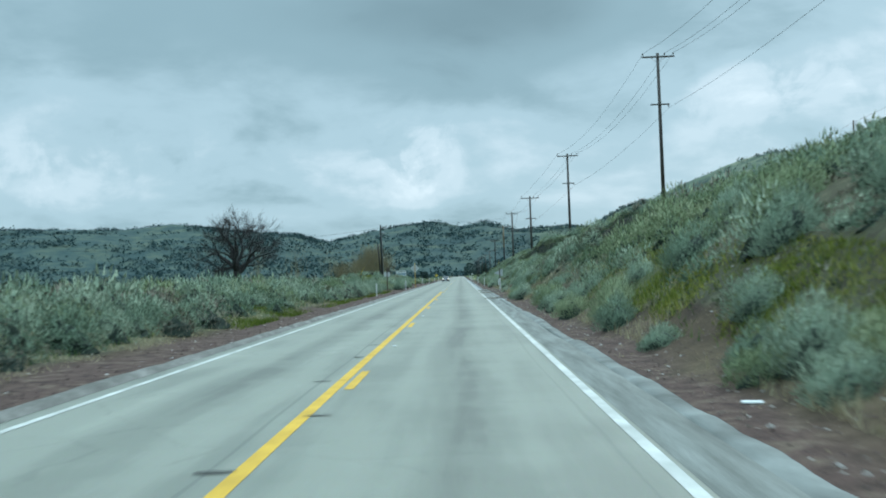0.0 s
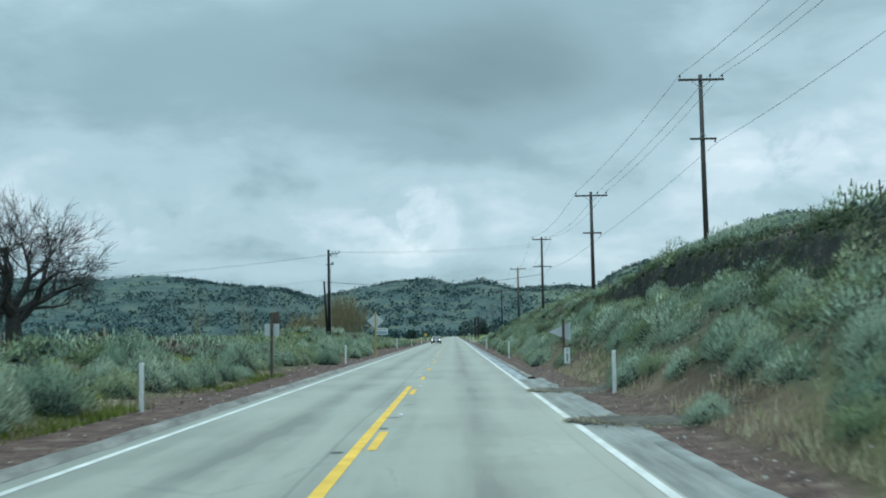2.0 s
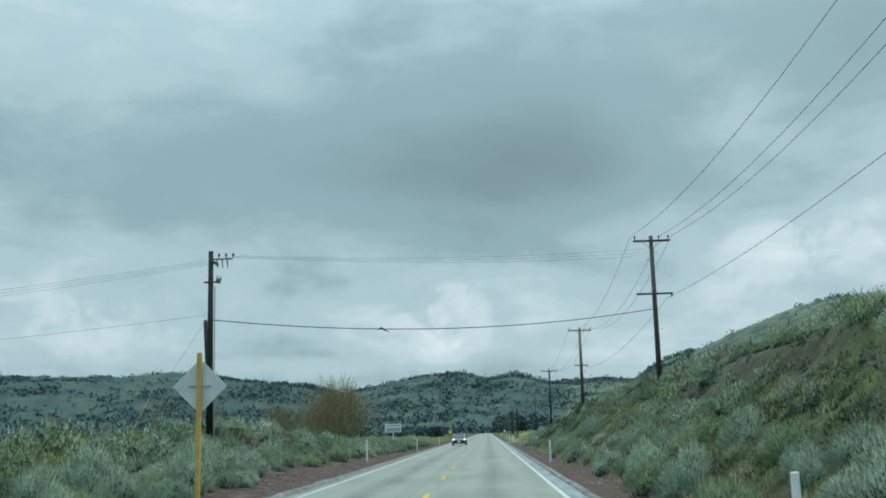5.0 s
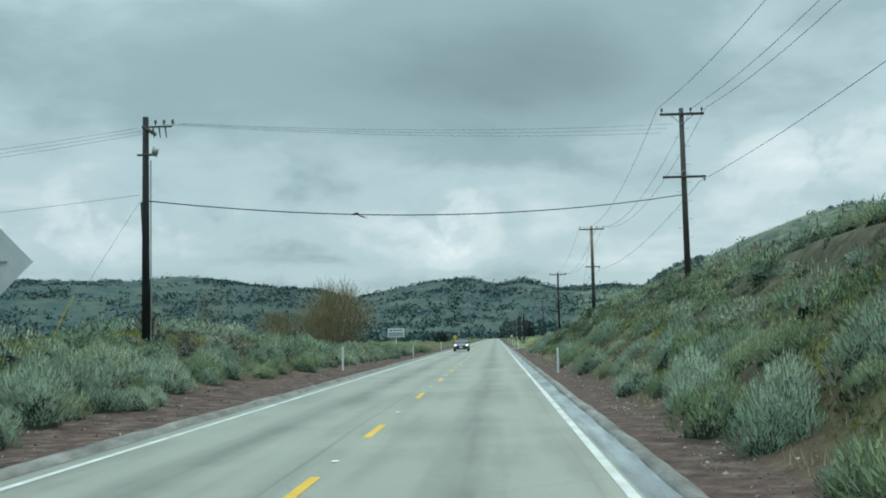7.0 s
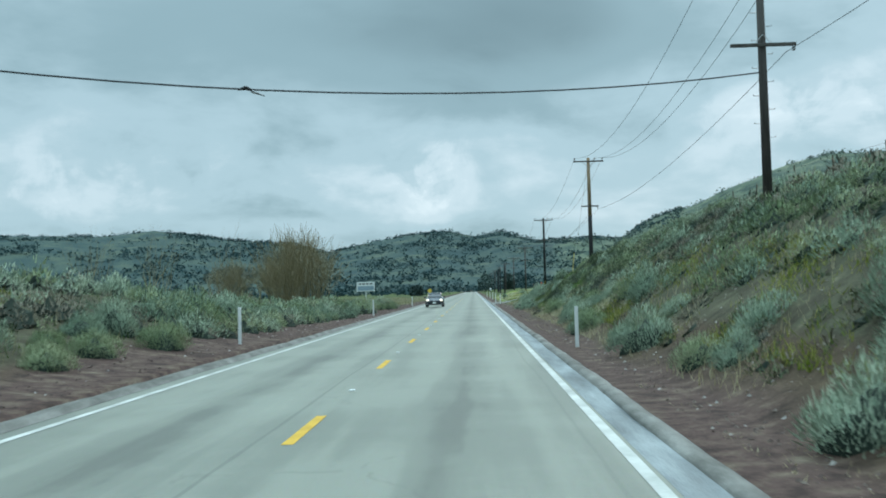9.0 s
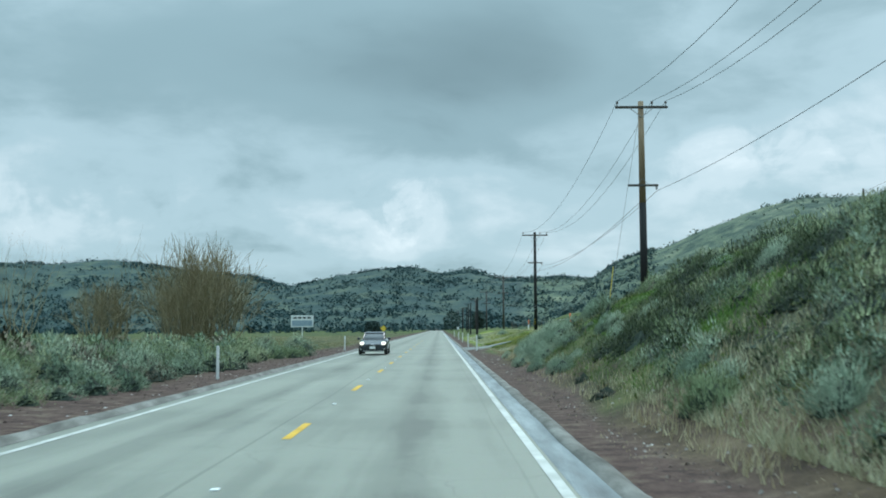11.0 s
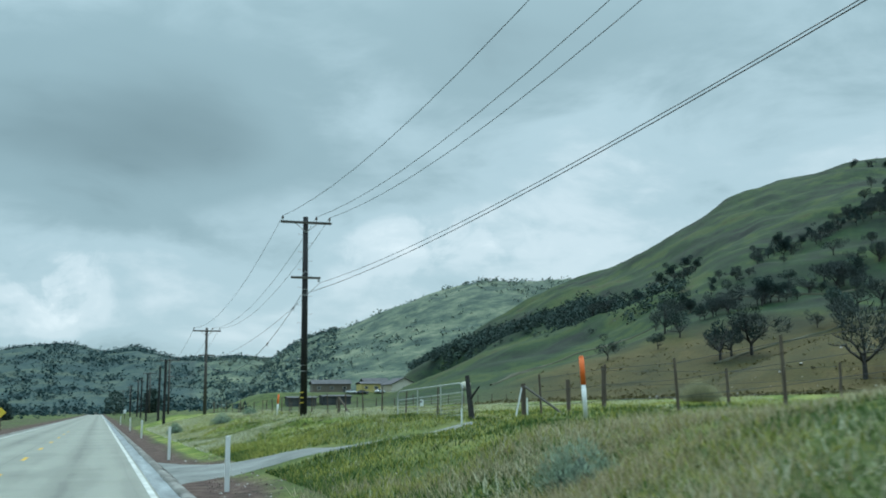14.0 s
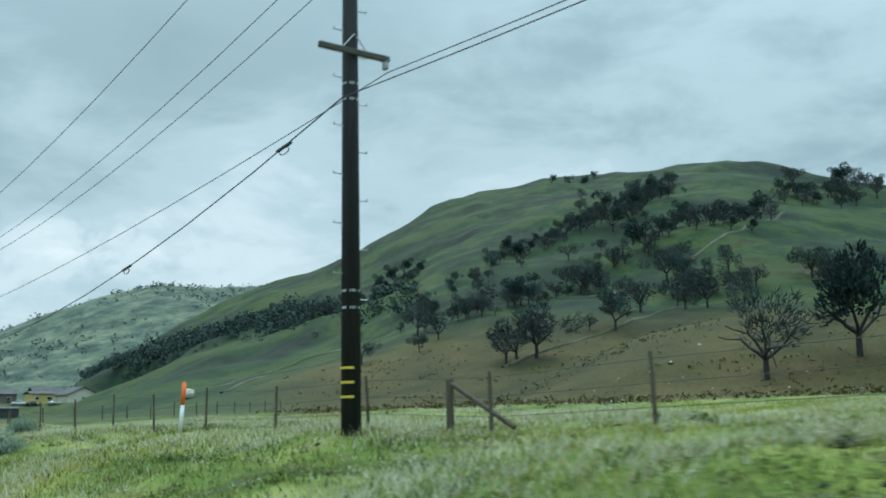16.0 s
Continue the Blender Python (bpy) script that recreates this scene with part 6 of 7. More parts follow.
# shrubs that stand alone at the verge and the end of the bank come first
lone = [(8.3, 213.0, 0.75), (7.7, 217.2, 0.7), (9.0, 216.4, 0.9), (8.5, 220.6, 0.85), (9.9, 219.6, 0.9), (7.9, 224.2, 0.75), (9.2, 224.0, 0.95), (8.3, 227.6, 0.85), (9.7, 227.6, 0.95), (8.9, 231.0, 0.9), (7.8, 232.6, 0.75), (10.3, 232.0, 0.9), (7.7, 209.0, 0.8), (9.0, 210.2, 0.9),
        (7.6, 238.5, 1.0), (8.6, 236.0, 1.1), (9.4, 240.0, 1.0), (8.0, 243.0, 1.05), (7.2, 246.5, 0.9), (9.0, 245.0, 1.1), (10.0, 236.5, 1.0), (9.5, 133.0, 1.3), (10.5, 138.0, 1.4), (8.7, 140.0, 1.2), (9.8, 143.0, 1.3), (8.4, 147.0, 1.2),
        (10.8, 130.0, 1.3), (7.2, 137.5, 0.9), (7.0, 131.0, 0.9), (9.0, 128.0, 1.2), (10.2, 149.0, 1.3), (6.4, 275.0, 0.95), (6.9, 271.1, 0.95), (7.3, 283.0, 1.1), (7.2, 289.3, 0.9), (7.5, 279.0, 1.05), (6.6, 326.6, 0.85), (6.7, 353.4, 1.1), (6.5, 359.3, 0.75), (6.6, 356.0, 1.05), (6.6, 350.8, 0.85),
        (7.5, 357.4, 1.0), (7.6, 354.6, 1.15), (7.6, 364.6, 0.9), (9.3, 354.3, 1.0), (8.4, 375.5, 0.7), (10.3, 334.1, 0.8), (6.9, 428, 0.7), (9.6, 427, 0.75), (12.5, 436, 0.7)]
spots = lone + [s for s in spots if not (0 < s[0] < 20 and 366 < s[1] < 386)]
spots = [s for s in spots if not (5.5 < s[0] < 7.5 and 218 < s[1] < 231.5)]
spots = [s for s in spots if math.hypot(s[0] + 11.55, s[1] - 294.5) > 1.0 and not (386 < s[1] < 399 and 0 < s[0] < 20)]
near, rest = [], []
for s in spots:
    ok = s in lone or (5.5 < s[0] < 7.4 and 126 < s[1] <= 200) or (5.5 < s[0] < 8.1 and 200 < s[1] < 330) or (-9.0 < s[0] < 0 and 205 < s[1] < 300) or (5.5 < s[0] < 10 and s[1] > 340)
    (near if ok and len(near) < 299 else rest).append(s)
shrub_label = {0: "feathery grey-green sagebrush shrub on the roadside bank", 1: "yellowish green brush shrub on the roadside bank"}
for k, (x, y, s) in enumerate(near):
    j = k % 8 if y < 245 or br.random() < 0.8 else 4 * int(br.integers(0, 2))
    if y > 340:
        j = (1, 2, 3, 5, 6, 7)[k % 6]
    o = new("sagebrush")
    o.empty_display_size = 0.2
    o.matrix_world = pose(x, y, min(z_at(x - 0.6 * s, y), z_at(x + 0.6 * s, y), z_at(x, y)) - 0.05, 0, 0, br.uniform(0, 360)) @ Matrix.Diagonal((s, s, s * br.uniform(0.85, 1.15), 1))
    new("foliage", near_protos[j][0]).parent = o
    new("woody_base", near_protos[j][1]).parent = o
    tagged(o, shrub_label[0 if j % 4 else 1], "shrub", "roadside shrubs")


def spread(items, protos_list, rng, sink=0.06, tall=1.0):
    """Many shrubs in one: leaf triangles, their normals, a tone for each shrub, and which are core."""
    tris, nors, idx, tones = [], [], [], []
    xy = np.array([(a, b) for a, b, _ in items])
    wide = 0.5 * np.array([c for _, _, c in items])
    zz = np.min([land(xy[:, 0] + wide * a, xy[:, 1] + wide * b) for a, b in ((0, 0), (1, 0), (-1, 0), (0, 1), (0, -1))], 0) - sink
    for (x, y, s), z in zip(items, zz):
        t, nn, cv, cf = protos_list[rng.integers(0, len(protos_list))]
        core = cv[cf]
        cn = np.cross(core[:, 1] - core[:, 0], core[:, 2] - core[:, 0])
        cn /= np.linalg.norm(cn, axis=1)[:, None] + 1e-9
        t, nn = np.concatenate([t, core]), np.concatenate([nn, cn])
        a = rng.uniform(0, 2 * math.pi)
        c, sn = math.cos(a), math.sin(a)
        q, m = np.empty_like(t), np.empty_like(nn)
        q[..., 0] = (t[..., 0] * c - t[..., 1] * sn) * s + x
        q[..., 1] = (t[..., 0] * sn + t[..., 1] * c) * s + y
        q[..., 2] = t[..., 2] * s * tall * rng.uniform(0.85, 1.15) + z
        m[:, 0], m[:, 1], m[:, 2] = nn[:, 0] * c - nn[:, 1] * sn, nn[:, 0] * sn + nn[:, 1] * c, nn[:, 2]
        tris.append(q)
        nors.append(m)
        idx.append(np.arange(len(t)) >= len(t) - len(core))
        tones.append(np.full(len(t), rng.uniform(-0.5, 0.5)))
    return np.concatenate(tris), np.concatenate(nors), np.concatenate(idx), np.concatenate(tones)


M["dead"] = material("grey_brown_dry_brush", [(0.085, 0.076, 0.056), (0.15, 0.135, 0.1), (0.24, 0.22, 0.17)], 0.8, 0.95, 0, 12, island=True, spec=0.1)
M["ash"] = material("dark_grey_leafless_brush", [(0.04, 0.054, 0.044), (0.07, 0.088, 0.068), (0.12, 0.138, 0.108)], 0.8, 0.95, 0, 12, island=True, spec=0.1)
M["tussock"] = material("pale_straw_tussocks", [(0.22, 0.22, 0.11), (0.35, 0.345, 0.2), (0.48, 0.47, 0.32)], 0.5, 0.9, 0, 6, island=True, spec=0.15, transl=0.25)
M["herb"] = material("bright_green_herb_mats", [(0.036, 0.068, 0.014), (0.092, 0.145, 0.026), (0.2, 0.25, 0.06)], 0.5, 0.85, 0, 6, island=True, spec=0.2, transl=0.3)
kinds = {"sage": [], "sage_green": [], "dead": [], "weed": [], "ash": [], "herb": [], "tussock": []}
for n, x0, x1, y0, y1, cut, s0, s1, pick in ((460, 7.4, 14, 318, 352, 0.05, 0.45, 1.0, ("ash", "ash", "sage_green", "weed")), (330, 6.8, 16, 312, 336, 0.05, 0.4, 0.95, ("ash", "ash", "sage", "sage_green")), (330, 7.2, 11.0, 331, 343, -0.25, 0.35, 0.85, ("ash", "ash", "ash", "weed")), (110, 7.2, 9.6, 205, 240, -0.6, 0.4, 0.7, ("sage", "sage", "sage_green")), (500, 8.2, 11.6, 186, 316, 0.05, 0.3, 0.65, ("weed", "weed", "dead")),
                                             (1500, 9.0, 12.4, 168, 256, -1.0, 0.25, 0.55, ("weed", "weed", "ash")), (1700, 6.5, 12.5, 116, 245, -0.12, 0.16, 0.36, ("weed", "weed", "weed", "dead")), (1400, 6.4, 12.5, 245, 322, -0.12, 0.16, 0.36, ("weed", "weed", "herb", "dead")), (800, 7.0, 11.5, 222, 264, -0.6, 0.18, 0.4, ("weed", "weed", "herb", "ash")), (1300, -16, -7.2, 150, 330, -0.1, 0.16, 0.36, ("weed", "herb", "dead", "sage_green")), (420, 6.3, 8.5, 240, 316, 0.0, 0.25, 0.5, ("weed", "dead")), (420, 8.6, 12.6, 255, 318, -0.4, 0.3, 0.62, ("weed", "ash", "sage", "ash")),
                                             (2400, 7.0, 17, 324, 360, -0.2, 0.22, 0.62, ("herb", "herb", "herb", "weed")), (500, 7.5, 12, 240, 320, 0.1, 0.18, 0.4, ("herb", "weed")), (900, 6.8, 15, 376, 432, 0.0, 0.18, 0.5, ("herb", "herb", "tussock")), (700, 6.8, 18, 400, 436, -0.1, 0.2, 0.5, ("tussock", "tussock", "tussock", "herb"))):
    for _ in range(n):
        x, y = br.uniform(x0, x1), br.uniform(y0, y1)
        on_drive = x > 0 and abs(y - 390.2 - 0.32 * max(0, x - 10.5)) < 1.6 or 387 < y < 402 and 0 < x < 9
        if not on_drive and fbm(np.array([x / 3]), np.array([y / 4]), 2, 131)[0] + br.normal(0, 0.15) > cut:
            kinds[pick[br.integers(0, len(pick))]].append((x, y, br.uniform(s0, s1)))
# dark weeds and brush on the lip; their tone doubles for its shade
for _ in range(900):
    y = br.uniform(168, 262)
    a, strong = lip_line(np.array([10.5]), np.array([y]))
    if strong[0] > 0.12:
        kinds[("weed", "ash", "weed")[br.integers(0, 3)]].append((a[0] + br.uniform(-0.9, 0.15), y, br.uniform(0.14, 0.34)))
        if br.random() < 0.3:
            kinds[("sage", "ash", "ash", "sage_green")[br.integers(0, 4)]].append((a[0] + br.uniform(-1.4, 0.0), y, br.uniform(0.36, 0.62)))
for s in rest:
    v = float(fbm(np.array([s[0] / 14]), np.array([s[1] / 14]), 2, 111)[0]) + br.normal(0, 0.25)
    late = s[0] > 0 and 312 < s[1] < 345
    kinds["dead" if v > (0.2 if late else 0.4) else "sage_green" if v < (-0.25 if s[1] < 245 else -0.13) else "sage"].append(s)
for key, label in (("sage", "grey-green sagebrush covering the roadside slopes"), ("sage_green", "yellow-green brush among the sagebrush"), ("dead", "dry grey-brown brush among the sagebrush"), ("weed", "dark green weeds growing over the bank"), ("ash", "dark grey leafless brush over the bank"),
                   ("herb", "bright green low herbs matted over the bank"), ("tussock", "pale straw-coloured grass tussocks in the field")):
    fine = key in ("weed", "dead", "ash", "herb", "tussock")
    woody = key in ("ash", "dead")
    close = [q for q in kinds[key] if -13 < q[0] < 15]
    tiers = (([q for q in close if not q[2] < (0.7 if fine else 0.4)], fine_mid if woody else mid), ([q for q in close if fine and 0.36 <= q[2] < 0.7], fine_mid if woody else small), ([q for q in close if q[2] < (0.36 if fine else 0.4)], tiny), ([q for q in kinds[key] if not -13 < q[0] < 15], low))
    t, nn, i, tones = (np.concatenate(q) for q in zip(*[spread(items, group, br, 0.06, 0.45 if key in ("herb", "tussock") else 1.0) for items, group in tiers if items]))
    # all but the ash shrubs take the core with the painted shade
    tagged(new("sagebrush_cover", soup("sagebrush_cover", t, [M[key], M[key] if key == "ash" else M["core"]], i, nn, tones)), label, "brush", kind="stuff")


# a pale dome of dead stalks behind the fence
def stalk_dome(x, y, w, h, seed):
    r = np.random.default_rng(seed)
    t = thing("dead_bush", "pale dome of dead straw stalks behind the fence", "bush", at=(x, y, z_at(x, y) - 0.05))
    for nm, n, mat, q0, q1 in (("stalk_shell", 4200, M["bleached"], 0.5, 1.0), ("woody_base", 500, M["stem"], 0.0, 0.7)):
        a, u = r.uniform(0, 2 * math.pi, n), r.uniform(0.02, 1, n)
        c = np.sqrt(1 - u * u)
        tip = np.stack([np.cos(a) * c * w / 2, np.sin(a) * c * w / 2, u * h], 1) * r.uniform(0.8, 1.05, (n, 1))
        s0 = np.cross(tip, r.normal(0, 1, (n, 3)))
        s0 *= 0.006 / (np.linalg.norm(s0, axis=1)[:, None] + 1e-9)
        new(nm, soup(nm, np.stack([tip * q0 - s0, tip * q0 + s0, tip * q1], 1), [mat])).parent = t


stalk_dome(28, 403.5, 2.5, 1.3, 61)


# ---- grass ----
def blades(rng, x, y, h, lean, width):
    n = len(x)
    z = land(x, y)
    a = rng.uniform(0, 2 * math.pi, n)
    d = np.stack([np.cos(a), np.sin(a)], 1) * (lean * rng.uniform(0.2, 1, n))[:, None]
    s = np.stack([-np.sin(a), np.cos(a)], 1)
    hh = h * rng.uniform(0.5, 1.3, n)
    w = width * rng.uniform(0.7, 1.4, n)
    p0 = np.stack([x - s[:, 0] * w, y - s[:, 1] * w, z - 0.02], 1)
    p1 = np.stack([x + s[:, 0] * w, y + s[:, 1] * w, z - 0.02], 1)
    p2 = np.stack([x + d[:, 0] * hh, y + d[:, 1] * hh, z + hh], 1)
    return np.stack([p0, p1, p2], 1)


def meadow(name, n, x0, x1, y0, y1, h, lean, width, mat, label, seed, dens):
    r = np.random.default_rng(seed)
    x = x0 + (x1 - x0) * r.uniform(0, 1, n) ** (1.6 if x0 > 0 else 1.0)
    if x0 < 0:
        x = x1 + (x0 - x1) * r.uniform(0, 1, n) ** 1.6
    y = r.uniform(y0, y1, n)
    keep = r.uniform(0, 1, n) < dens(x, y)
    keep &= ~((np.abs(y - 390.2 - 0.32 * np.maximum(0, x - 10.5)) < 1.2) & (x > 4)) & ~((y > 388) & (y < 391.5 + 9 * np.exp(-(x - 4.3) / 1.3)) & (x > 4) & (x < 9))
    x, y = x[keep], y[keep]
    hv = h * (0.7 + 0.6 * noise2(x / 1.3, y / 1.3, seed))
    return tagged(new(name, soup(name, blades(r, x, y, hv, lean, width), [mat])), label, "grass", kind="stuff")


def tuft(x, y, s, sc=0.9):
    return np.clip(fbm(x / sc, y / sc, 2, s) * 1.6 + 0.55, 0, 1)


meadow("field_grass", 240000, 6.3, 34, 352, 452, 0.11, 1.6, 0.012, M["lime"], "lush green spring grass over the roadside field", 201, lambda x, y: (0.3 + tuft(x, y, 5, 2.2) ** 1.5) * smooth(360, 382, y) * smooth(5.8, 7.4, x))
meadow("field_turf", 150000, 6.3, 22, 366, 424, 0.09, 1.5, 0.012, M["grass"], "short dark green turf blades in the field", 211, lambda x, y: (0.45 + 0.55 * (1 - tuft(x, y, 5, 2.2))) * (1 - 0.7 * smooth(396, 402, y)))
meadow("field_straw", 260000, 6.2, 34, 350, 452, 0.16, 1.5, 0.009, M["bleached"], "pale dry grass stalks standing in the field", 202, lambda x, y: tuft(x, y, 6, 3.2) ** 1.5 * smooth(348, 362, y) * (0.09 + 0.35 * (1 - smooth(372, 386, y)) + 1.45 * smooth(400, 406, y)))
meadow("verge_straw", 180000, 5.9, 18, 350, 384, 0.16, 1.5, 0.009, M["dry"], "golden dry grass at the end of the bank", 207, lambda x, y: tuft(x, y, 16, 2.6) ** 1.4 * smooth(350, 358, y) * (1 - smooth(374, 384, y)))
meadow("bank_tufts", 130000, 8.0, 19, 318, 362, 0.12, 1.6, 0.014, M["fresh"], "bright green grass tufts over the upper bank", 210, lambda x, y: tuft(x, y, 15, 2.5) ** 1.2 * smooth(325, 340, y))
meadow("bank_tufts", 60000, 6.4, 17, 314, 362, 0.1, 1.6, 0.011, M["fresh"], "bright green grass tufts over the end of the bank", 208, lambda x, y: tuft(x, y, 15, 2.5) ** 1.5 * (0.12 + 0.88 * smooth(328, 341, y)))
meadow("brush_straw", 26000, 6.2, 14, 310, 334, 0.16, 1.4, 0.012, M["bleached"], "flattened dry grass between brush on the bank", 212, lambda x, y: tuft(x, y, 19, 1.8) ** 1.3)
meadow("bank_grass", 110000, 6.2, 20, 110, 372, 0.15, 1.2, 0.014, M["grass"], "green grass growing between brush on the bank", 203, lambda x, y: np.clip(fbm(x / 9, y / 14, 3, 71) * 2.4 + 0.05 + 1.2 * smooth(337, 352, y) - 0.6 * smooth(296, 312, y) * (1 - smooth(326, 338, y)), 0, 1) * 0.7)
meadow("bank_straw", 60000, 5.6, 14, 110, 372, 0.24, 0.9, 0.01, M["dry"], "dry yellow grass stalks at the foot of the bank", 204, lambda x, y: tuft(x, y, 8, 2.0) ** 1.5 * (1 - 0.8 * smooth(7.5, 9.5, x)) * (1 - 0.7 * smooth(326, 338, y)) * (1 - 0.5 * smooth(258, 268, y) * (1 - smooth(300, 312, y))))
meadow("left_grass", 60000, -40, -7.2, 110, 420, 0.18, 1.1, 0.015, M["grass"], "green grass among the brush beside the verge", 205, lambda x, y: tuft(x, y, 9, 5.0))
meadow("verge_green", 30000, -10, -5.8, 150, 232, 0.2, 1.0, 0.012, M["lime"], "fresh green grass along the verge", 209, lambda x, y: tuft(x, y, 18, 4.0) ** 2)
meadow("patch_grass", 60000, -18, -7.6, 186, 254, 0.16, 1.3, 0.014, M["lime"], "yellow-green spring grass in a clearing beside the verge", 213, lambda x, y: tuft(x, y, 21, 3.0) * smooth(186, 200, y) * (1 - smooth(240, 254, y)))
meadow("patch_grass", 45000, 6.2, 8.6, 118, 160, 0.15, 1.3, 0.013, M["lime"], "yellow-green spring grass over the foot of the bank", 214, lambda x, y: tuft(x, y, 22, 2.2) * smooth(118, 126, y) * (1 - smooth(146, 160, y)) * smooth(6.2, 7.0, x))
meadow("patch_grass", 50000, 6.4, 9.5, 262, 318, 0.14, 1.3, 0.012, M["lime"], "yellow-green grass between shrubs on the bank", 215, lambda x, y: tuft(x, y, 23, 2.4) ** 2 * smooth(262, 280, y))
meadow("left_verge_straw", 60000, -10.5, -6.0, 112, 262, 0.11, 1.8, 0.01, M["dry"], "short tan grass between the verge and the brush", 216, lambda x, y: tuft(x, y, 24, 1.6) ** 1.4 * smooth(6.0, 7.0, -x))
meadow("verge_litter", 50000, 4.8, 7.4, 114, 345, 0.035, 3.0, 0.007, M["dry"], "flattened straw and twigs strewn over the cinder verge", 217, lambda x, y: tuft(x, y, 25, 1.1) ** 2 * (0.3 + 0.7 * smooth(5.4, 6.4, x)))
meadow("mound_grass", 40000, -24, -10.5, 274, 304, 0.14, 1.4, 0.014, M["lime"], "yellow-green grass over the mound by the pole", 218, lambda x, y: tuft(x, y, 26, 2.4) * smooth(274, 280, y) * (1 - smooth(298, 304, y)))
meadow("left_straw", 70000, -40, -7.0, 110, 480, 0.34, 0.7, 0.013, M["dry"], "dry pale grass among the roadside brush", 206, lambda x, y: tuft(x, y, 10, 4.0) ** 2 * (0.4 + 0.6 * smooth(340, 380, y)))


# ---- stones, litter and washed-out mud on the verge ----
def pebbles(name, n, x0, x1, y0, y1, size, mat, label, seed):
    r = np.random.default_rng(seed)
    x, y = r.uniform(x0, x1, n), r.uniform(y0, y1, n)
    z = land(x, y)
    s = size * r.uniform(0.4, 1.6, (n, 1)) ** 1.5
    c = np.stack([x, y, z], 1)
    v = [c + s * (np.array(d) + r.normal(0, 0.2, (n, 3))) for d in ((1, 0, 0), (0, 1, 0), (-1, 0, 0), (0, -1, 0), (0, 0, 0.8))]
    t = np.concatenate([np.stack([v[i], v[(i + 1) % 4], v[4]], 1) for i in range(4)])
    return tagged(new(name, soup(name, t, [mat])), label, "stones", kind="stuff")


M["stone"] = material("pale_roadside_stone", [(0.22, 0.19, 0.17), (0.34, 0.31, 0.28), (0.46, 0.44, 0.42)], 2, 0.9, 0.2, 20, island=True)
M["cinders"] = material("red_cinder_stones", [(0.06, 0.04, 0.036), (0.1, 0.068, 0.06), (0.17, 0.135, 0.11)], 2, 0.95, 0.2, 20, island=True)
pebbles("verge_cinders", 12000, 4.75, 6.8, 110, 400, 0.02, M["cinders"], "loose red cinder stones along the verge", 301)
pebbles("verge_cinders", 5000, -6.8, -4.6, 110, 420, 0.025, M["cinders"], "loose red cinder stones along the verge", 302)
pebbles("verge_stones", 2600, 4.8, 8.0, 110, 400, 0.022, M["stone"], "scattered pale stones on the verge", 303)
pebbles("verge_stones", 900, -8.0, -4.6, 110, 420, 0.022, M["stone"], "scattered pale stones on the verge", 304)
pebbles("hill_stones", 70, 40, 95, 440, 470, 0.15, M["stone"], "pale stones strewn along the foot of the hill", 305)

M["mud"] = material("dark_washed_mud", [(0.035, 0.034, 0.027), (0.06, 0.056, 0.044), (0.1, 0.09, 0.068)], 3, 0.9, 0.6, 18, coord="World")


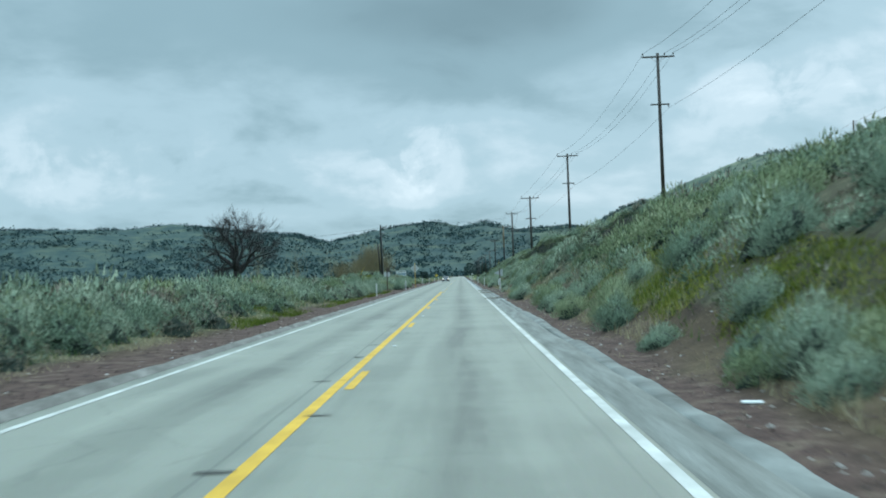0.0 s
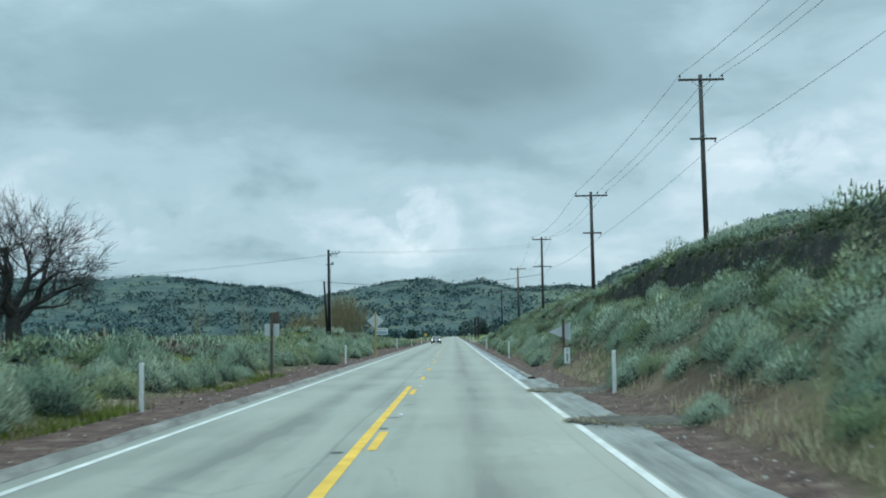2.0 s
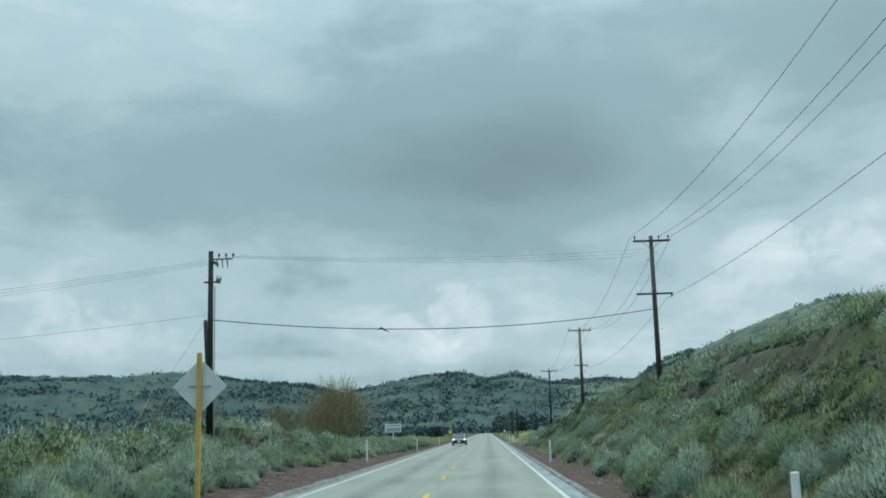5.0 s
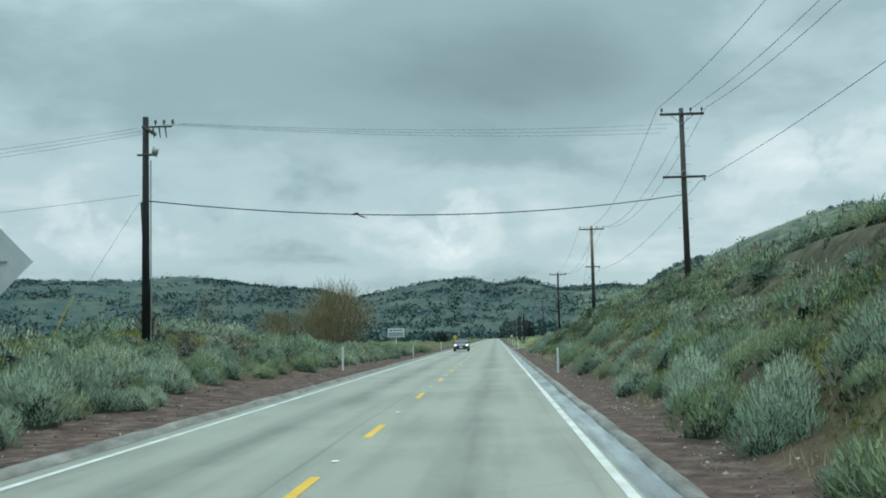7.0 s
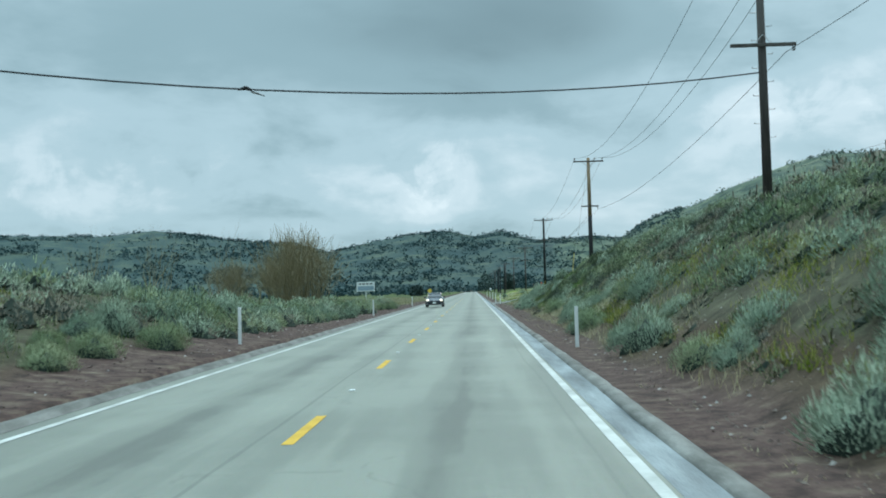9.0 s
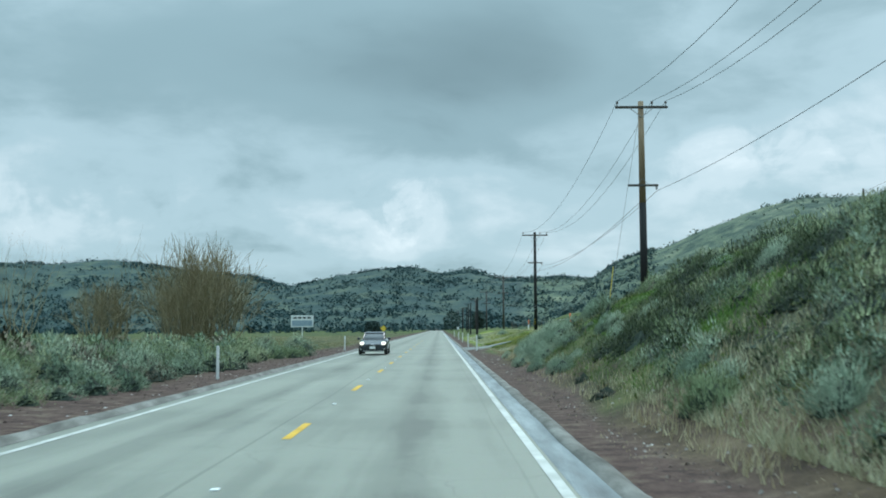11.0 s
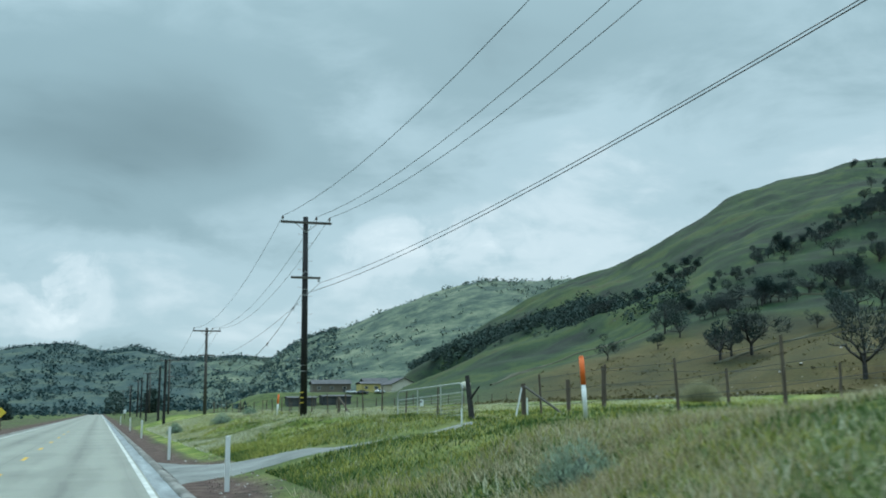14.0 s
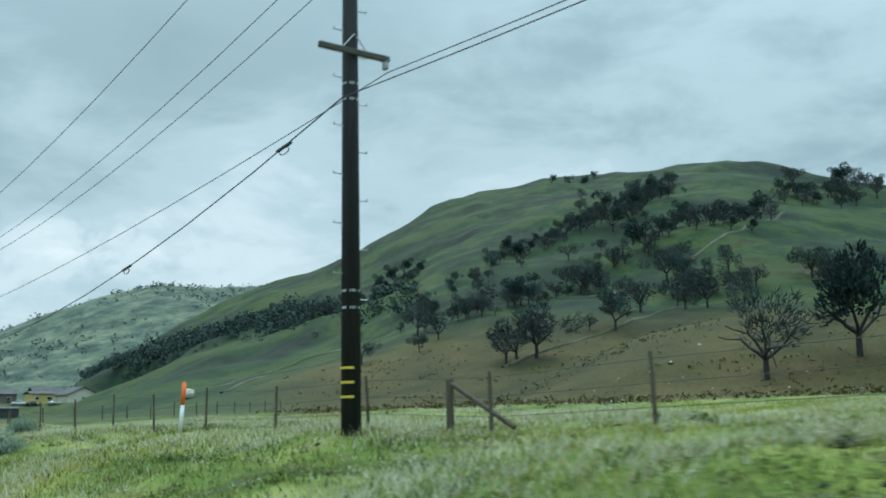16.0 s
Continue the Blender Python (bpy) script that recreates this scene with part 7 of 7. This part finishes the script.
def mud_wash(x0, x1, yc, w, seed):
    v, f = [], []
    n, k = 26, 7
    for j in range(n):
        t = j / (n - 1)
        x = x0 + (x1 - x0) * t
        ww = w * (0.25 + math.sin(math.pi * min(1, t * 0.9 + 0.1)) * (0.7 + 0.5 * float(noise2(np.array([x * 3]), np.array([seed]), seed)[0])))
        for i in range(k):
            q = i / (k - 1) * 2 - 1
            y = yc + q * ww + 0.5 * float(fbm(np.array([x]), np.array([seed + 0.5]), 2, seed)[0]) - (x - x0) * 0.25
            gz = max(z_at(x, y), 0.0 if x < 4.35 else -1)
            if 3.84 < x < 4.9:
                gz = 0.045
            v.append((x, y, gz + 0.03 * (1 - q * q) * (1 - t * 0.4) + 0.006 - (0.05 if abs(q) == 1 or j in (0, n - 1) else 0) + 0.05 * (1 - abs(q)) * float(noise2(np.array([x * 6]), np.array([y * 6]), 3)[0])))
        if j:
            for i in range(k - 1):
                a = (j - 1) * k + i
                f.append((a, a + k, a + k + 1, a + 1))
    tagged(new("mud_wash", mesh_from("mud_wash", v, f, [M["mud"]])), "dark mud and straw washed over the road edge", "mud", kind="stuff")


mud_wash(4.2, 6.8, 187.4, 0.5, 3)
mud_wash(4.1, 6.5, 207.6, 0.9, 5)
mud_wash(4.1, 6.6, 218.0, 1.0, 7)


def wash_debris(yc, half, n, seed):
    """Straw, twigs and clods strewn over the road edge."""
    r = np.random.default_rng(seed)
    x = 3.5 + 3.0 * r.uniform(0, 1, n) ** 0.8
    y = yc + r.normal(0, half * 0.5, n) * np.clip((x - 3.2) / 1.2, 0.2, 1) - (x - 4) * 0.25
    z = np.where(x < 4.62, 0.035, land(x, y)) + 0.015
    a = r.uniform(0, math.pi, n)
    ln = r.uniform(0.03, 0.16, n)
    d = np.stack([np.cos(a) * ln, np.sin(a) * ln, r.uniform(0, 0.03, n)], 1)
    w = np.stack([-np.sin(a), np.cos(a), 0 * a], 1) * r.uniform(0.006, 0.03, n)[:, None]
    p = np.stack([x, y, z], 1)
    t = np.stack([p - d - w, p - d + w, p + d], 1)
    tagged(new("wash_debris", soup("wash_debris", t, [M["mud"], M["dry"]], r.integers(0, 4, n) == 0)), "straw and muddy clods strewn over the road edge", "debris", kind="stuff")


wash_debris(187.4, 0.8, 2600, 401)
wash_debris(207.6, 1.2, 3200, 402)
wash_debris(218.0, 1.3, 3200, 403)
for x, y, rz, ln in ((5.3, 131.5, 70, 0.25), (5.9, 181.5, 20, 0.3), (4.5, 184.6, 80, 0.55)):
    o = thing("litter_scrap", "scrap of white litter lying on the cinder verge", "litter", "litter scraps", at=on_ground(x, y), rz=rz)
    part("sheet", box(bmesh.new(), (0.12, ln, 0.03), (0, 0, 0.02), bevel=0.008), M["sign_white"], o)
